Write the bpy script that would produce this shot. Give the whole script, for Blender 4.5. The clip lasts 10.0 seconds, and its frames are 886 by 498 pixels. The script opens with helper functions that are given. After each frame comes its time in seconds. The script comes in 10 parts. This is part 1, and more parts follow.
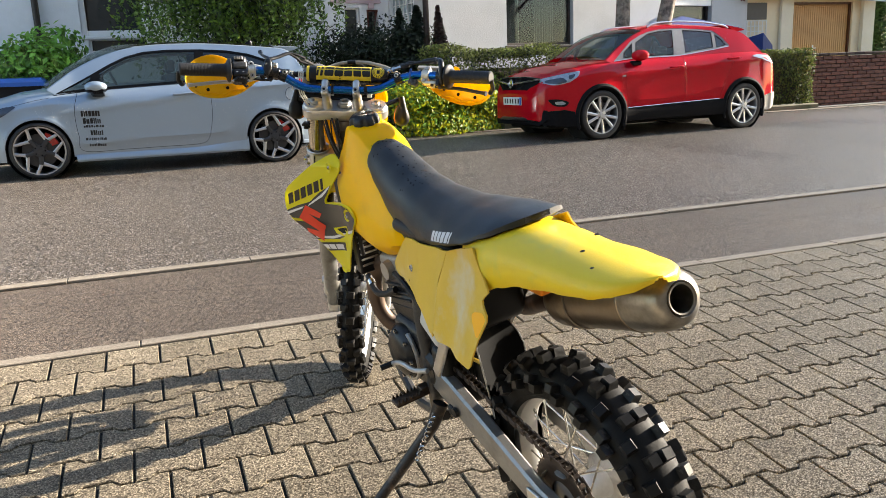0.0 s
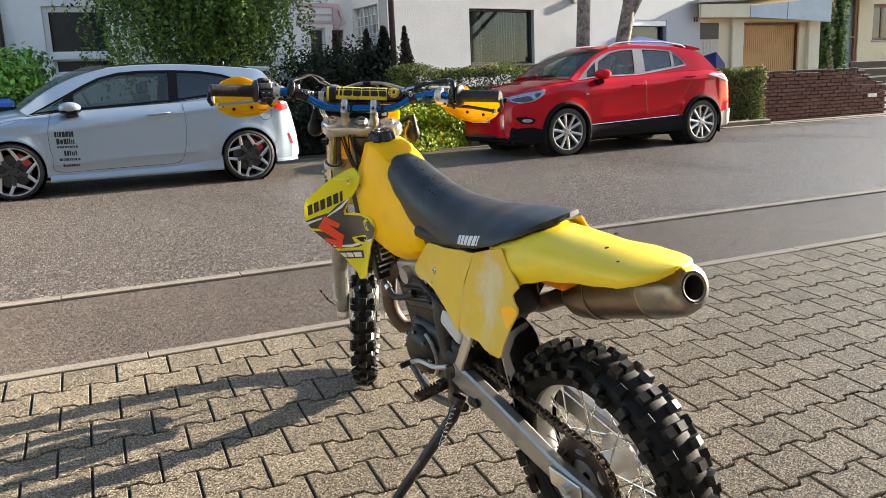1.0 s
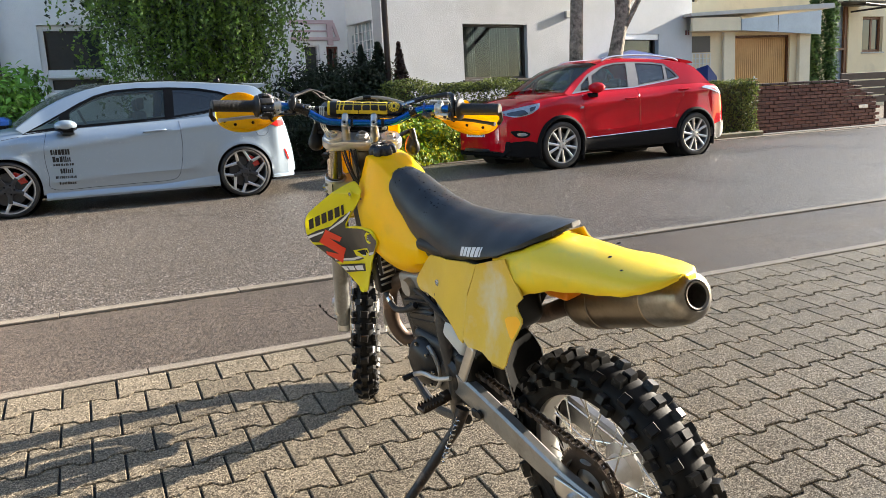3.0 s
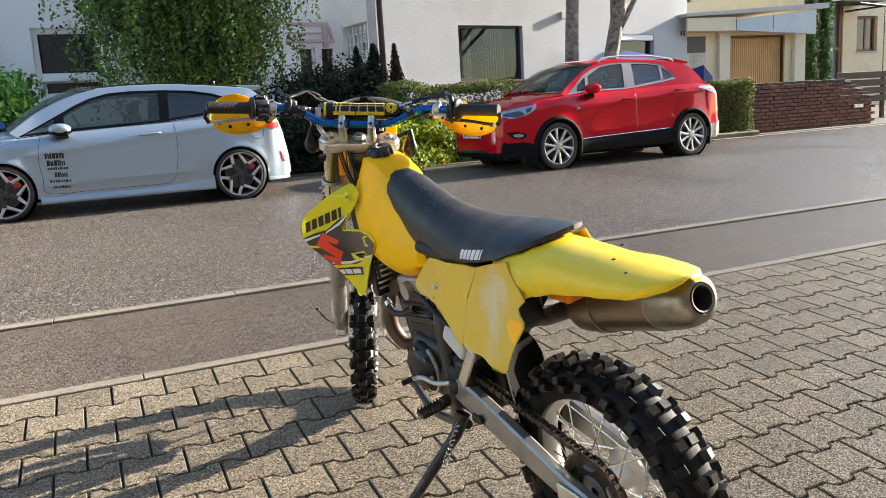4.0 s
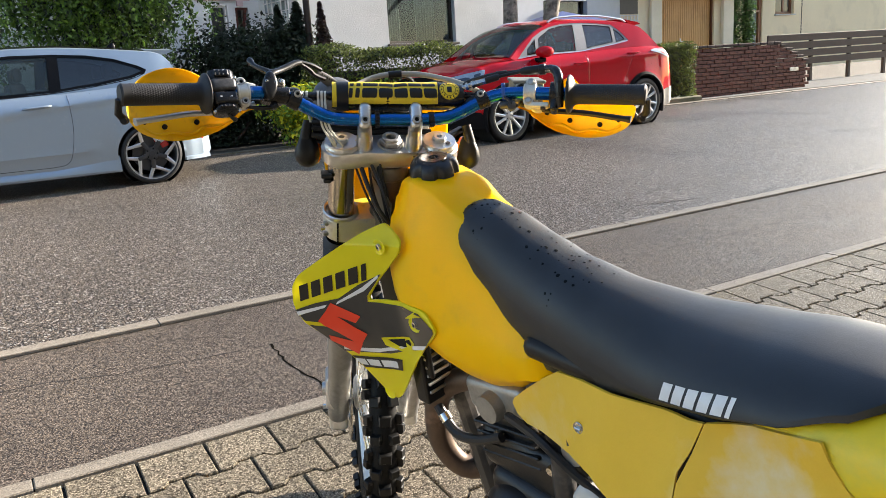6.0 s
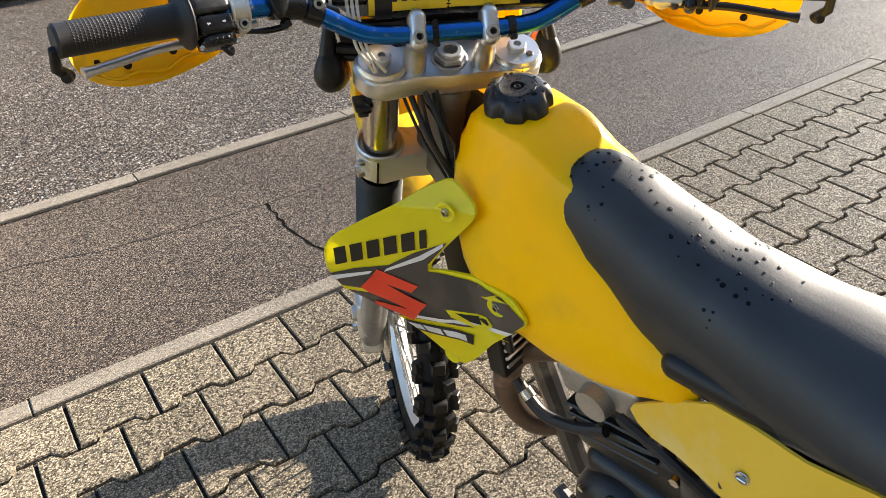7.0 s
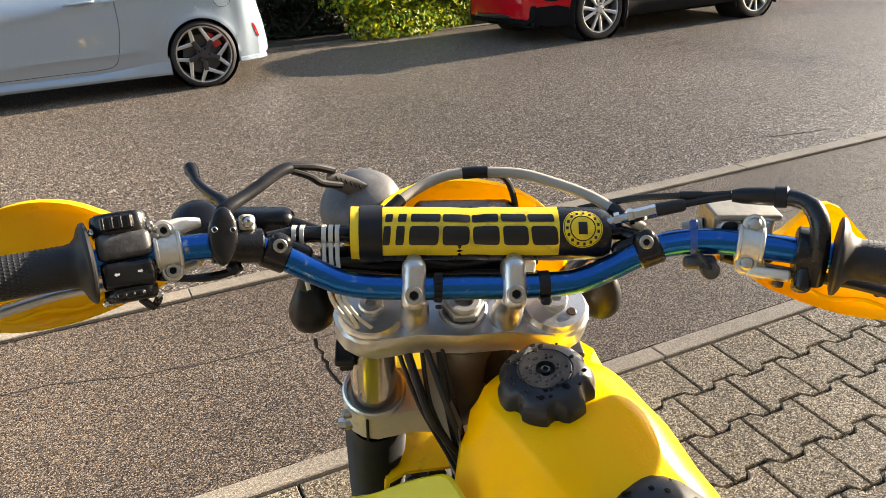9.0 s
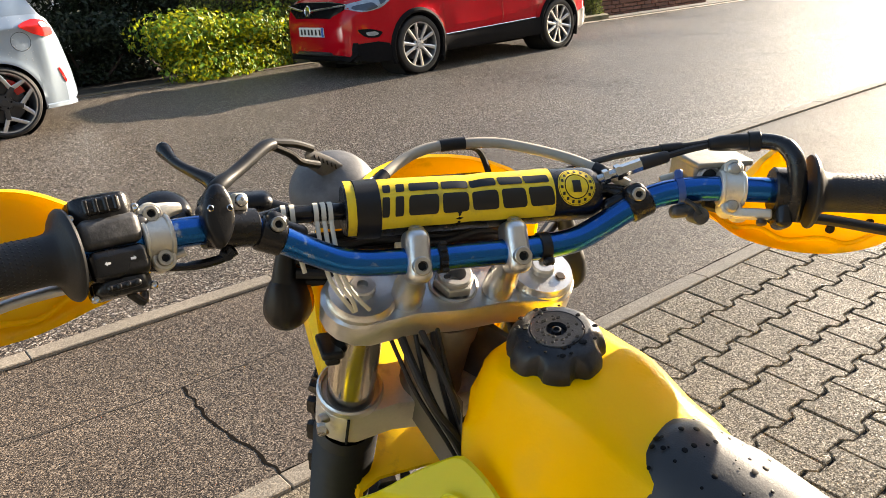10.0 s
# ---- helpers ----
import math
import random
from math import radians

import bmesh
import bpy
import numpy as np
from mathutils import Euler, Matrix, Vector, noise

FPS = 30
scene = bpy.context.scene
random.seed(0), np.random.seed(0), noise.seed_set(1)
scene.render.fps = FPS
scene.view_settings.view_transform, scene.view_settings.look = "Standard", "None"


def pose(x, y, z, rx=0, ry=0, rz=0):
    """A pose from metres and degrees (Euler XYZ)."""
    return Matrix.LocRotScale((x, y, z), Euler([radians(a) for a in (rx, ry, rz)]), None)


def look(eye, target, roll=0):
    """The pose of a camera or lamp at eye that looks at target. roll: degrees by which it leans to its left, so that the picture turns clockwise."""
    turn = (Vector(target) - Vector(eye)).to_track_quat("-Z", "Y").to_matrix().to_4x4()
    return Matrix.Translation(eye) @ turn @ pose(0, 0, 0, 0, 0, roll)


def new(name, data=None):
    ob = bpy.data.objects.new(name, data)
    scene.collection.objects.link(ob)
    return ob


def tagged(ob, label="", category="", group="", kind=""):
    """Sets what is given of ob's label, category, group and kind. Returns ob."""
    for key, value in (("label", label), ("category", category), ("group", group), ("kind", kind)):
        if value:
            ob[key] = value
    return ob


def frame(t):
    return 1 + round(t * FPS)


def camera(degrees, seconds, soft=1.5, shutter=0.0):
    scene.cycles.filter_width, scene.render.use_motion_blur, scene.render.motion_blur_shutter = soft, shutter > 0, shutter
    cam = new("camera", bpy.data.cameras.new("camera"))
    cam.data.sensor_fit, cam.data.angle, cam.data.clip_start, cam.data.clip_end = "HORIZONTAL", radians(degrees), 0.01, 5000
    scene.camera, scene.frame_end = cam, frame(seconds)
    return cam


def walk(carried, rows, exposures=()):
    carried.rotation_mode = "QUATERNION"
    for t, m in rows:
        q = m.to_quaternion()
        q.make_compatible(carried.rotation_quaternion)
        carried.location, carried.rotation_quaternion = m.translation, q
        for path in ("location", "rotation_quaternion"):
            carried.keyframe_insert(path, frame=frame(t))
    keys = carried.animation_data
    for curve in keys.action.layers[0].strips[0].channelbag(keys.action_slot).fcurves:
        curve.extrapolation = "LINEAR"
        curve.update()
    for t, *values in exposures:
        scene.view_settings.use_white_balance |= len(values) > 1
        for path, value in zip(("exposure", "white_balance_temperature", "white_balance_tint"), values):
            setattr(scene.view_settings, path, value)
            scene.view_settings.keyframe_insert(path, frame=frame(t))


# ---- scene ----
cam = camera(59.5, 10.0, 0.7)
PATH = [
    (0, (0.112, -3.316, 1.026), (0.797, -1.488, 0.593), -2.3),
    (0.5, (-0.02, -3.379, 1.032), (0.743, -1.577, 0.619), -2.5),
    (1, (-0.098, -3.419, 1.034), (0.688, -1.622, 0.642), -2.6),
    (1.5, (-0.124, -3.418, 1.031), (0.668, -1.622, 0.649), -2.8),
    (2, (-0.13, -3.419, 1.032), (0.667, -1.623, 0.657), -2.9),
    (2.5, (-0.124, -3.424, 1.031), (0.676, -1.627, 0.667), -3.0),
    (4, (-0.114, -3.391, 1.028), (0.697, -1.597, 0.676), -3.4),
    (4.5, (-0.055, -3.191, 1.021), (0.768, -1.404, 0.66), -3.5),
    (5, (0.034, -2.93, 1.056), (0.868, -1.152, 0.678), -3.6),
    (5.2, (0.037, -2.821, 1.049), (0.881, -1.052, 0.652), -3.5),
    (6.3, (0.013, -2.204, 1.123), (1.051, -0.578, 0.596), -4.1),
    (6.5, (0.049, -2.11, 1.159), (1.058, -0.511, 0.507), -5.2),
    (7, (0.124, -1.94, 1.233), (1.018, -0.447, 0.247), -6.3),
    (7.5, (0.194, -1.821, 1.274), (1.131, -0.291, 0.389), -5.8),
    (8, (0.282, -1.755, 1.288), (1.207, -0.188, 0.459), -4.6),
    (8.5, (0.348, -1.736, 1.293), (1.153, -0.076, 0.522), -4.3),
    (9, (0.364, -1.72, 1.286), (1.135, -0.032, 0.54), -3.7),
    (9.5, (0.354, -1.697, 1.268), (1.149, -0.002, 0.566), -3.9),
    (10, (0.238, -1.639, 1.231), (1.402, -0.161, 0.553), -4.1),
]
walk(cam, [(t, look(eye, target, roll)) for t, eye, target, roll in PATH], [(0.0, 2.42, 7000, 11), (6.5, 2.42, 6800, 11), (8.0, 2.48, 7450, 13), (9.0, 2.44, 7700, 13), (10.0, 2.46, 7800, 13)])

# ---------------------------------------------------------------- light
SUN_EL, SUN_AZ = 18.5, 87.0   # degrees: height, clockwise from +y
world = bpy.data.worlds.new("sky")
scene.world = world
world.use_nodes = True
wn = world.node_tree.nodes
sky = wn.new("ShaderNodeTexSky")
sky.sky_type = "NISHITA"
sky.sun_disc = False
sky.ozone_density, sky.dust_density = 1.8, 0.8
sky.sun_elevation = radians(SUN_EL)
sky.sun_rotation = radians(SUN_AZ)
world.node_tree.links.new(sky.outputs[0], wn["Background"].inputs[0])
wn["Background"].inputs[1].default_value = 0.084
sun_data = bpy.data.lights.new("sun", "SUN")
sun_data.energy, sun_data.angle, sun_data.color = 4.3, radians(0.6), (1.0, 0.93, 0.82)
sun = new("sun", sun_data)
sd = Vector((math.sin(radians(SUN_AZ)) * math.cos(radians(SUN_EL)), math.cos(radians(SUN_AZ)) * math.cos(radians(SUN_EL)), math.sin(radians(SUN_EL))))
sun.matrix_world = look(sd * 50, (0, 0, 0))
scene.view_settings.exposure = 0.0


# ---------------------------------------------------------------- mesh tools
class G:
    """Vertices and faces of one mesh."""

    def __init__(self):
        self.v, self.f = [], []

    def add(self, vs, fs):
        n = len(self.v)
        self.v += [tuple(p) for p in vs]
        self.f += [tuple(i + n for i in f) for f in fs]
        return self

    def box(self, a, b, m=None, bev=0.0):
        """A box from corner a to corner b, with cut edges."""
        lo, hi = [min(p, q) for p, q in zip(a, b)], [max(p, q) for p, q in zip(a, b)]
        c = [(p + q) / 2 for p, q in zip(lo, hi)]
        h = [(q - p) / 2 for p, q in zip(lo, hi)]
        e = min(bev, *[x * 0.8 for x in h]) if bev else 0
        if not e:
            vs = [(c[0] + sx * h[0], c[1] + sy * h[1], c[2] + sz * h[2]) for sz in (-1, 1) for sy in (-1, 1) for sx in (-1, 1)]
            fs = [(0, 2, 3, 1), (4, 5, 7, 6), (0, 1, 5, 4), (2, 6, 7, 3), (0, 4, 6, 2), (1, 3, 7, 5)]
        else:
            vs, idx = [], {}
            for sx in (-1, 1):
                for sy in (-1, 1):
                    for sz in (-1, 1):
                        for ax in range(3):
                            p = [sx * (h[0] - e), sy * (h[1] - e), sz * (h[2] - e)]
                            p[ax] = (sx, sy, sz)[ax] * h[ax]
                            idx[(sx, sy, sz, ax)] = len(vs)
                            vs.append(tuple(c[i] + p[i] for i in range(3)))
            fs = []
            for ax in range(3):
                o1, o2 = [i for i in range(3) if i != ax]
                for s in (-1, 1):
                    q = []
                    for s1, s2 in ((-1, -1), (1, -1), (1, 1), (-1, 1)):
                        k = [0, 0, 0]
                        k[ax], k[o1], k[o2] = s, s1, s2
                        q.append(idx[(*k, ax)])
                    flip = (s > 0) != (ax != 1)
                    fs.append(tuple(q[::-1] if flip else q))
            for ax in range(3):
                o1, o2 = [i for i in range(3) if i != ax]
                for s1 in (-1, 1):
                    for s2 in (-1, 1):
                        q = []
                        for s, own in ((-1, o1), (1, o1), (1, o2), (-1, o2)):
                            k = [0, 0, 0]
                            k[ax], k[o1], k[o2] = s, s1, s2
                            q.append(idx[(*k, own)])
                        fs.append(tuple(q))
            for sx in (-1, 1):
                for sy in (-1, 1):
                    for sz in (-1, 1):
                        fs.append(tuple(idx[(sx, sy, sz, ax)] for ax in range(3)))
        if m is not None:
            vs = [m @ Vector(p) for p in vs]
        return self.add(vs, fs)

    def rbox(self, a, b, m=None, r=0.0, seg=3):
        """A box with rounded edges."""
        lo, hi = [min(p, q) for p, q in zip(a, b)], [max(p, q) for p, q in zip(a, b)]
        c = [(p + q) / 2 for p, q in zip(lo, hi)]
        h = [(q - p) / 2 for p, q in zip(lo, hi)]
        if r < 0.0025:
            return self.box(a, b, m, r)
        r = min(r, *[x * 0.98 for x in h])
        grid = []
        for k in range(3):
            t = [h[k] - r + r * math.tan(math.pi / 4 * i / seg) for i in range(seg + 1)]
            grid.append([-x for x in t[::-1]] + t)
        n = 2 * seg + 2
        vs, idx, fs = [], {}, []

        def vert(ix):
            if ix not in idx:
                q = Vector([grid[k][ix[k]] for k in range(3)])
                core = Vector([max(-(h[k] - r), min(h[k] - r, q[k])) for k in range(3)])
                p = core + (q - core).normalized() * r + Vector(c)
                idx[ix] = len(vs)
                vs.append(m @ p if m is not None else p)
            return idx[ix]

        for ax in range(3):
            o1, o2 = (ax + 1) % 3, (ax + 2) % 3
            for s in (0, n - 1):
                for i in range(n - 1):
                    for j in range(n - 1):
                        quad = []
                        for u, w in ((i, j), (i + 1, j), (i + 1, j + 1), (i, j + 1)):
                            k = [0, 0, 0]
                            k[ax], k[o1], k[o2] = s, u, w
                            quad.append(vert(tuple(k)))
                        fs.append(tuple(quad))
        return self.add(vs, fs)

    def loft(self, rings, closed=True, caps=(True, True)):
        """Rings of equal count, joined one to the next."""
        n = len(rings[0])
        vs = [p for r in rings for p in r]
        fs = []
        for i in range(len(rings) - 1):
            for j in range(n if closed else n - 1):
                k = (j + 1) % n
                fs.append((i * n + j, i * n + k, (i + 1) * n + k, (i + 1) * n + j))
        if caps[0]:
            fs.append(tuple(range(n))[::-1])
        if caps[1]:
            fs.append(tuple(range((len(rings) - 1) * n, len(rings) * n)))
        return self.add(vs, fs)

    def tube(self, pts, r, n=10, caps=True, flat=1.0):
        """A round bar along pts; r is one radius or one for each point."""
        pts = [Vector(p) for p in pts]
        rs = r if isinstance(r, (list, tuple)) else [r] * len(pts)
        rings, side = [], None
        for i, p in enumerate(pts):
            d = (pts[min(i + 1, len(pts) - 1)] - pts[max(i - 1, 0)]).normalized()
            if side is None:
                side = d.cross(Vector((0, 0, 1)) if abs(d.z) < 0.9 else Vector((1, 0, 0))).normalized()
            side = (side - d * side.dot(d)).normalized()
            up = d.cross(side)
            rings.append([p + side * (math.cos(a) * rs[i]) + up * (math.sin(a) * rs[i] * flat) for a in [2 * math.pi * k / n for k in range(n)]])
        return self.loft(rings, True, (caps, caps))

    def lathe(self, profile, c, axis, n=24, a0=0.0, a1=360.0):
        """profile of (radius, along) turned round axis through c."""
        axis, c = Vector(axis).normalized(), Vector(c)
        s = axis.cross(Vector((0, 0, 1)) if abs(axis.z) < 0.9 else Vector((1, 0, 0))).normalized()
        u = axis.cross(s)
        full = abs(a1 - a0) > 359
        ks = range(n) if full else range(n + 1)
        rings = []
        for rad, al in profile:
            rings.append([c + axis * al + (s * math.cos(t) + u * math.sin(t)) * rad for t in [radians(a0 + (a1 - a0) * k / n) for k in ks]])
        return self.loft(rings, full, (False, False))

    def pillow(self, outline, out, thick, bulge=0.0, mid=0.55):
        """A shell panel: outline of points, its outward way, thickness and bulge."""
        pts = [Vector(p) for p in outline]
        out = Vector(out).normalized()
        c = sum(pts, Vector()) / len(pts)
        r1 = [p + (c - p) * (1 - 0.90) + out * bulge * 0.45 for p in pts]
        r2 = [p + (c - p) * (1 - mid) + out * bulge * 0.85 for p in pts]
        back = [p - out * thick for p in pts]
        n = len(pts)
        vs = pts + r1 + r2 + [c + out * bulge] + back + [c + out * (bulge - thick)]
        fs = []
        for j in range(n):
            k = (j + 1) % n
            fs += [(j, k, n + k, n + j), (n + j, n + k, 2 * n + k, 2 * n + j), (2 * n + j, 2 * n + k, 3 * n)]
            fs += [(k, j, 3 * n + 1 + j, 3 * n + 1 + k), (3 * n + 1 + k, 3 * n + 1 + j, 4 * n + 1)]
        return self.add(vs, fs)

    def turned(self, fn):
        self.v = [tuple(fn(Vector(p))) for p in self.v]
        return self

    def mesh(self, name, mats, smooth=35.0):
        me = bpy.data.meshes.new(name)
        me.from_pydata(self.v, [], self.f)
        me.validate()
        bm = bmesh.new()
        bm.from_mesh(me)
        bmesh.ops.recalc_face_normals(bm, faces=bm.faces)
        bm.to_mesh(me)
        bm.free()
        for m in mats if isinstance(mats, (list, tuple)) else [mats]:
            me.materials.append(m)
        if smooth:
            me.polygons.foreach_set("use_smooth", [True] * len(me.polygons))
            me.set_sharp_from_angle(angle=radians(smooth))
        return me


def part(name, g, mat, parent=None, label="", smooth=35.0):
    """Links g as one mesh object under parent."""
    ob = new(name, g.mesh(name, mat, smooth))
    if parent is not None:
        ob.parent = parent
    return tagged(ob, label)


def thing(name, label, category, group="", kind="", m=None):
    ob = new(name)
    ob.empty_display_size = 0.1
    if m is not None:
        ob.matrix_world = m
    return tagged(ob, label, category, group, kind)


def curve_pts(pts, n=6):
    """Points of a smooth line through pts."""
    pts = [Vector(p) for p in pts]
    out = []
    for i in range(len(pts) - 1):
        a, b, c, d = pts[max(i - 1, 0)], pts[i], pts[i + 1], pts[min(i + 2, len(pts) - 1)]
        for k in range(n):
            t = k / n
            out.append(0.5 * ((2 * b) + (c - a) * t + (2 * a - 5 * b + 4 * c - d) * t * t + (3 * b - a - 3 * c + d) * t ** 3))
    return out + [pts[-1]]


def lerp_table(rows, x):
    """Linear look-up of a row of numbers; rows in rising order of their first value."""
    if x <= rows[0][0]:
        return rows[0][1:]
    for p, q in zip(rows, rows[1:]):
        if x <= q[0]:
            t = (x - p[0]) / (q[0] - p[0])
            t = t * t * (3 - 2 * t) * 0.5 + t * 0.5
            return tuple(a + (b - a) * t for a, b in zip(p[1:], q[1:]))
    return rows[-1][1:]


# ---------------------------------------------------------------- materials
def material(name, color, rough=0.5, metal=0.0, var=0.0, scale=8.0, bump=0.0, bscale=60.0, coat=0.0, wear=None, wscale=3.0, wamt=0.3, spec=0.5, trans=0.0, ior=1.45, random_v=0.0, space="Object", detail=4.0, rvar=0.0):
    """A surface with colour change at two scales, fine relief, and patches of wear."""
    m = bpy.data.materials.new(name)
    m.use_nodes = True
    nt = m.node_tree
    b = nt.nodes["Principled BSDF"]
    b.inputs["Roughness"].default_value, b.inputs["Metallic"].default_value = rough, metal
    b.inputs["Specular IOR Level"].default_value, b.inputs["IOR"].default_value = spec, ior
    b.inputs["Coat Weight"].default_value, b.inputs["Coat Roughness"].default_value = coat, 0.04
    b.inputs["Transmission Weight"].default_value = trans
    tc = nt.nodes.new("ShaderNodeTexCoord")
    link = nt.links.new

    def tex(s, det=detail):
        n = nt.nodes.new("ShaderNodeTexNoise")
        n.inputs["Scale"].default_value, n.inputs["Detail"].default_value, n.inputs["Roughness"].default_value = s, det, 0.6
        link(tc.outputs[space], n.inputs["Vector"])
        return n.outputs["Fac"]

    def mix(fac, a, c):
        n = nt.nodes.new("ShaderNodeMix")
        n.data_type = "RGBA"
        for sock, val in ((n.inputs["Factor"], fac), (n.inputs["A"], a), (n.inputs["B"], c)):
            if hasattr(val, "links"):
                link(val, sock)
            else:
                sock.default_value = val if isinstance(val, (int, float)) else (*val, 1.0)
        return n.outputs["Result"]

    def ramp(val, lo, hi):
        n = nt.nodes.new("ShaderNodeMapRange")
        n.inputs["From Min"].default_value, n.inputs["From Max"].default_value = lo, hi
        link(val, n.inputs["Value"])
        return n.outputs["Result"]

    col = color
    if var:
        dark, light = [c * (1 - var) for c in color], [min(1, c * (1 + var)) for c in color]
        col = mix(ramp(tex(scale), 0.35, 0.65), dark, light)
        fine = mix(ramp(tex(scale * 9), 0.3, 0.7), [c * (1 - var * 0.6) for c in color], [min(1, c * (1 + var * 0.6)) for c in color])
        col = mix(0.5, col, fine)
    if wear is not None:
        col = mix(ramp(tex(wscale, 6), 0.62 - wamt * 0.4, 0.72), col, wear)
    if random_v:
        oi = nt.nodes.new("ShaderNodeObjectInfo")
        n = nt.nodes.new("ShaderNodeHueSaturation")
        link(ramp(oi.outputs["Random"], 0, 1), n.inputs["Value"])
        n.inputs["Saturation"].default_value = 0.95
        mr = n.inputs["Value"].links[0].from_node
        mr.inputs["To Min"].default_value, mr.inputs["To Max"].default_value = 1 - random_v, 1 + random_v
        if hasattr(col, "links"):
            link(col, n.inputs["Color"])
        else:
            n.inputs["Color"].default_value = (*col, 1)
        col = n.outputs["Color"]
    if hasattr(col, "links"):
        link(col, b.inputs["Base Color"])
    else:
        b.inputs["Base Color"].default_value = (*col, 1)
    if rvar:
        rr = ramp(tex(scale * 0.7), 0.3, 0.7)
        rr.node.inputs["To Min"].default_value, rr.node.inputs["To Max"].default_value = max(0.02, rough - rvar), min(1, rough + rvar)
        link(rr, b.inputs["Roughness"])
    if bscale >= 150:
        bump = min(bump, 0.09 / bscale)
    if bump:
        bn = nt.nodes.new("ShaderNodeBump")
        bn.inputs["Strength"].default_value, bn.inputs["Distance"].default_value = 1.0, bump
        link(tex(bscale, 3), bn.inputs["Height"])
        link(bn.outputs["Normal"], b.inputs["Normal"])
    return m


def aggregate(name, dark, mid, light, grain, rough, bump, wet=0.0, random_v=0.0, patch=0.6, slant=0.7, gap=0.25, spec=0.5, sparkle=0.0, glints=0.0):
    """Stones set in a binder: asphalt, exposed concrete. grain: stones a metre."""
    m = bpy.data.materials.new(name)
    m.use_nodes = True
    nt = m.node_tree
    link = nt.links.new
    b = nt.nodes["Principled BSDF"]
    b.inputs["Diffuse Roughness"].default_value = 1.0
    b.inputs["Specular IOR Level"].default_value = spec
    geo = nt.nodes.new("ShaderNodeNewGeometry")
    vec = geo.outputs["Position"]
    vo = nt.nodes.new("ShaderNodeTexVoronoi")
    vo.inputs["Scale"].default_value = grain
    link(vec, vo.inputs["Vector"])
    sep = nt.nodes.new("ShaderNodeSeparateColor")
    link(vo.outputs["Color"], sep.inputs["Color"])
    cr = nt.nodes.new("ShaderNodeValToRGB")
    e = cr.color_ramp.elements
    e[0].position, e[0].color = 0.0, (*dark, 1)
    e[1].position, e[1].color = 1.0, (*light, 1)
    k = e.new(0.62)
    k.color = (*mid, 1)
    link(sep.outputs["Red"], cr.inputs["Fac"])
    no = nt.nodes.new("ShaderNodeTexNoise")
    no.inputs["Scale"].default_value, no.inputs["Detail"].default_value = patch, 7
    link(vec, no.inputs["Vector"])
    mr = nt.nodes.new("ShaderNodeMapRange")
    mr.inputs["From Min"].default_value, mr.inputs["From Max"].default_value = 0.3, 0.7
    mr.inputs["To Min"].default_value, mr.inputs["To Max"].default_value = 0.88, 1.10
    link(no.outputs["Fac"], mr.inputs["Value"])
    hs = nt.nodes.new("ShaderNodeHueSaturation")
    seam = nt.nodes.new("ShaderNodeMapRange")
    seam.inputs["From Min"].default_value, seam.inputs["From Max"].default_value = 0.34, 0.62
    seam.inputs["To Min"].default_value, seam.inputs["To Max"].default_value = 1.0, gap
    link(vo.outputs["Distance"], seam.inputs["Value"])
    # sparkle: a share of stones made paler, their glitter painted in
    vs = nt.nodes.new("ShaderNodeTexVoronoi")
    vs.inputs["Scale"].default_value = grain * 0.48
    link(vec, vs.inputs["Vector"])
    s2 = nt.nodes.new("ShaderNodeSeparateColor")
    link(vs.outputs["Color"], s2.inputs["Color"])
    far = nt.nodes.new("ShaderNodeMath")
    far.operation = "MULTIPLY_ADD"
    far.inputs[1].default_value, far.inputs[2].default_value = 1.35, 0.0
    link(vs.outputs["Distance"], far.inputs[0])
    pick = nt.nodes.new("ShaderNodeMath")
    pick.operation = "SUBTRACT"
    link(s2.outputs["Green"], pick.inputs[0])
    link(far.outputs[0], pick.inputs[1])
    big = nt.nodes.new("ShaderNodeMapRange")
    big.inputs["From Min"].default_value, big.inputs["From Max"].default_value = 0.42, 0.50
    link(pick.outputs[0], big.inputs["Value"])
    bright = nt.nodes.new("ShaderNodeMix")
    bright.data_type = "RGBA"
    bright.inputs["B"].default_value = (*[min(0.8, v * 1.15) for v in light], 1)
    fac = nt.nodes.new("ShaderNodeMath")
    fac.operation = "MULTIPLY"
    fac.inputs[1].default_value = sparkle
    link(big.outputs["Result"], fac.inputs[0])
    link(fac.outputs[0], bright.inputs["Factor"])
    bind = nt.nodes.new("ShaderNodeMix")
    bind.data_type, bind.blend_type = "RGBA", "MULTIPLY"
    bind.inputs["Factor"].default_value = 1.0
    link(cr.outputs["Color"], bind.inputs["A"])
    link(seam.outputs["Result"], bind.inputs["B"])
    link(bind.outputs["Result"], bright.inputs["A"])
    shade = bright.outputs["Result"]
    if glints:
        # sparse pale specks, larger than the stones: sun glints put into the colour
        vq = nt.nodes.new("ShaderNodeTexVoronoi")
        vq.inputs["Scale"].default_value = 72
        link(vec, vq.inputs["Vector"])
        s3 = nt.nodes.new("ShaderNodeSeparateColor")
        link(vq.outputs["Color"], s3.inputs["Color"])
        pq = nt.nodes.new("ShaderNodeMath")
        pq.operation = "SUBTRACT"
        link(s3.outputs["Red"], pq.inputs[0])
        link(vq.outputs["Distance"], pq.inputs[1])
        mq = nt.nodes.new("ShaderNodeMapRange")
        mq.inputs["From Min"].default_value, mq.inputs["From Max"].default_value = 0.44, 0.52
        mq.inputs["To Max"].default_value = glints
        link(pq.outputs[0], mq.inputs["Value"])
        pale = nt.nodes.new("ShaderNodeMix")
        pale.data_type = "RGBA"
        pale.inputs["B"].default_value = (0.72, 0.68, 0.62, 1)
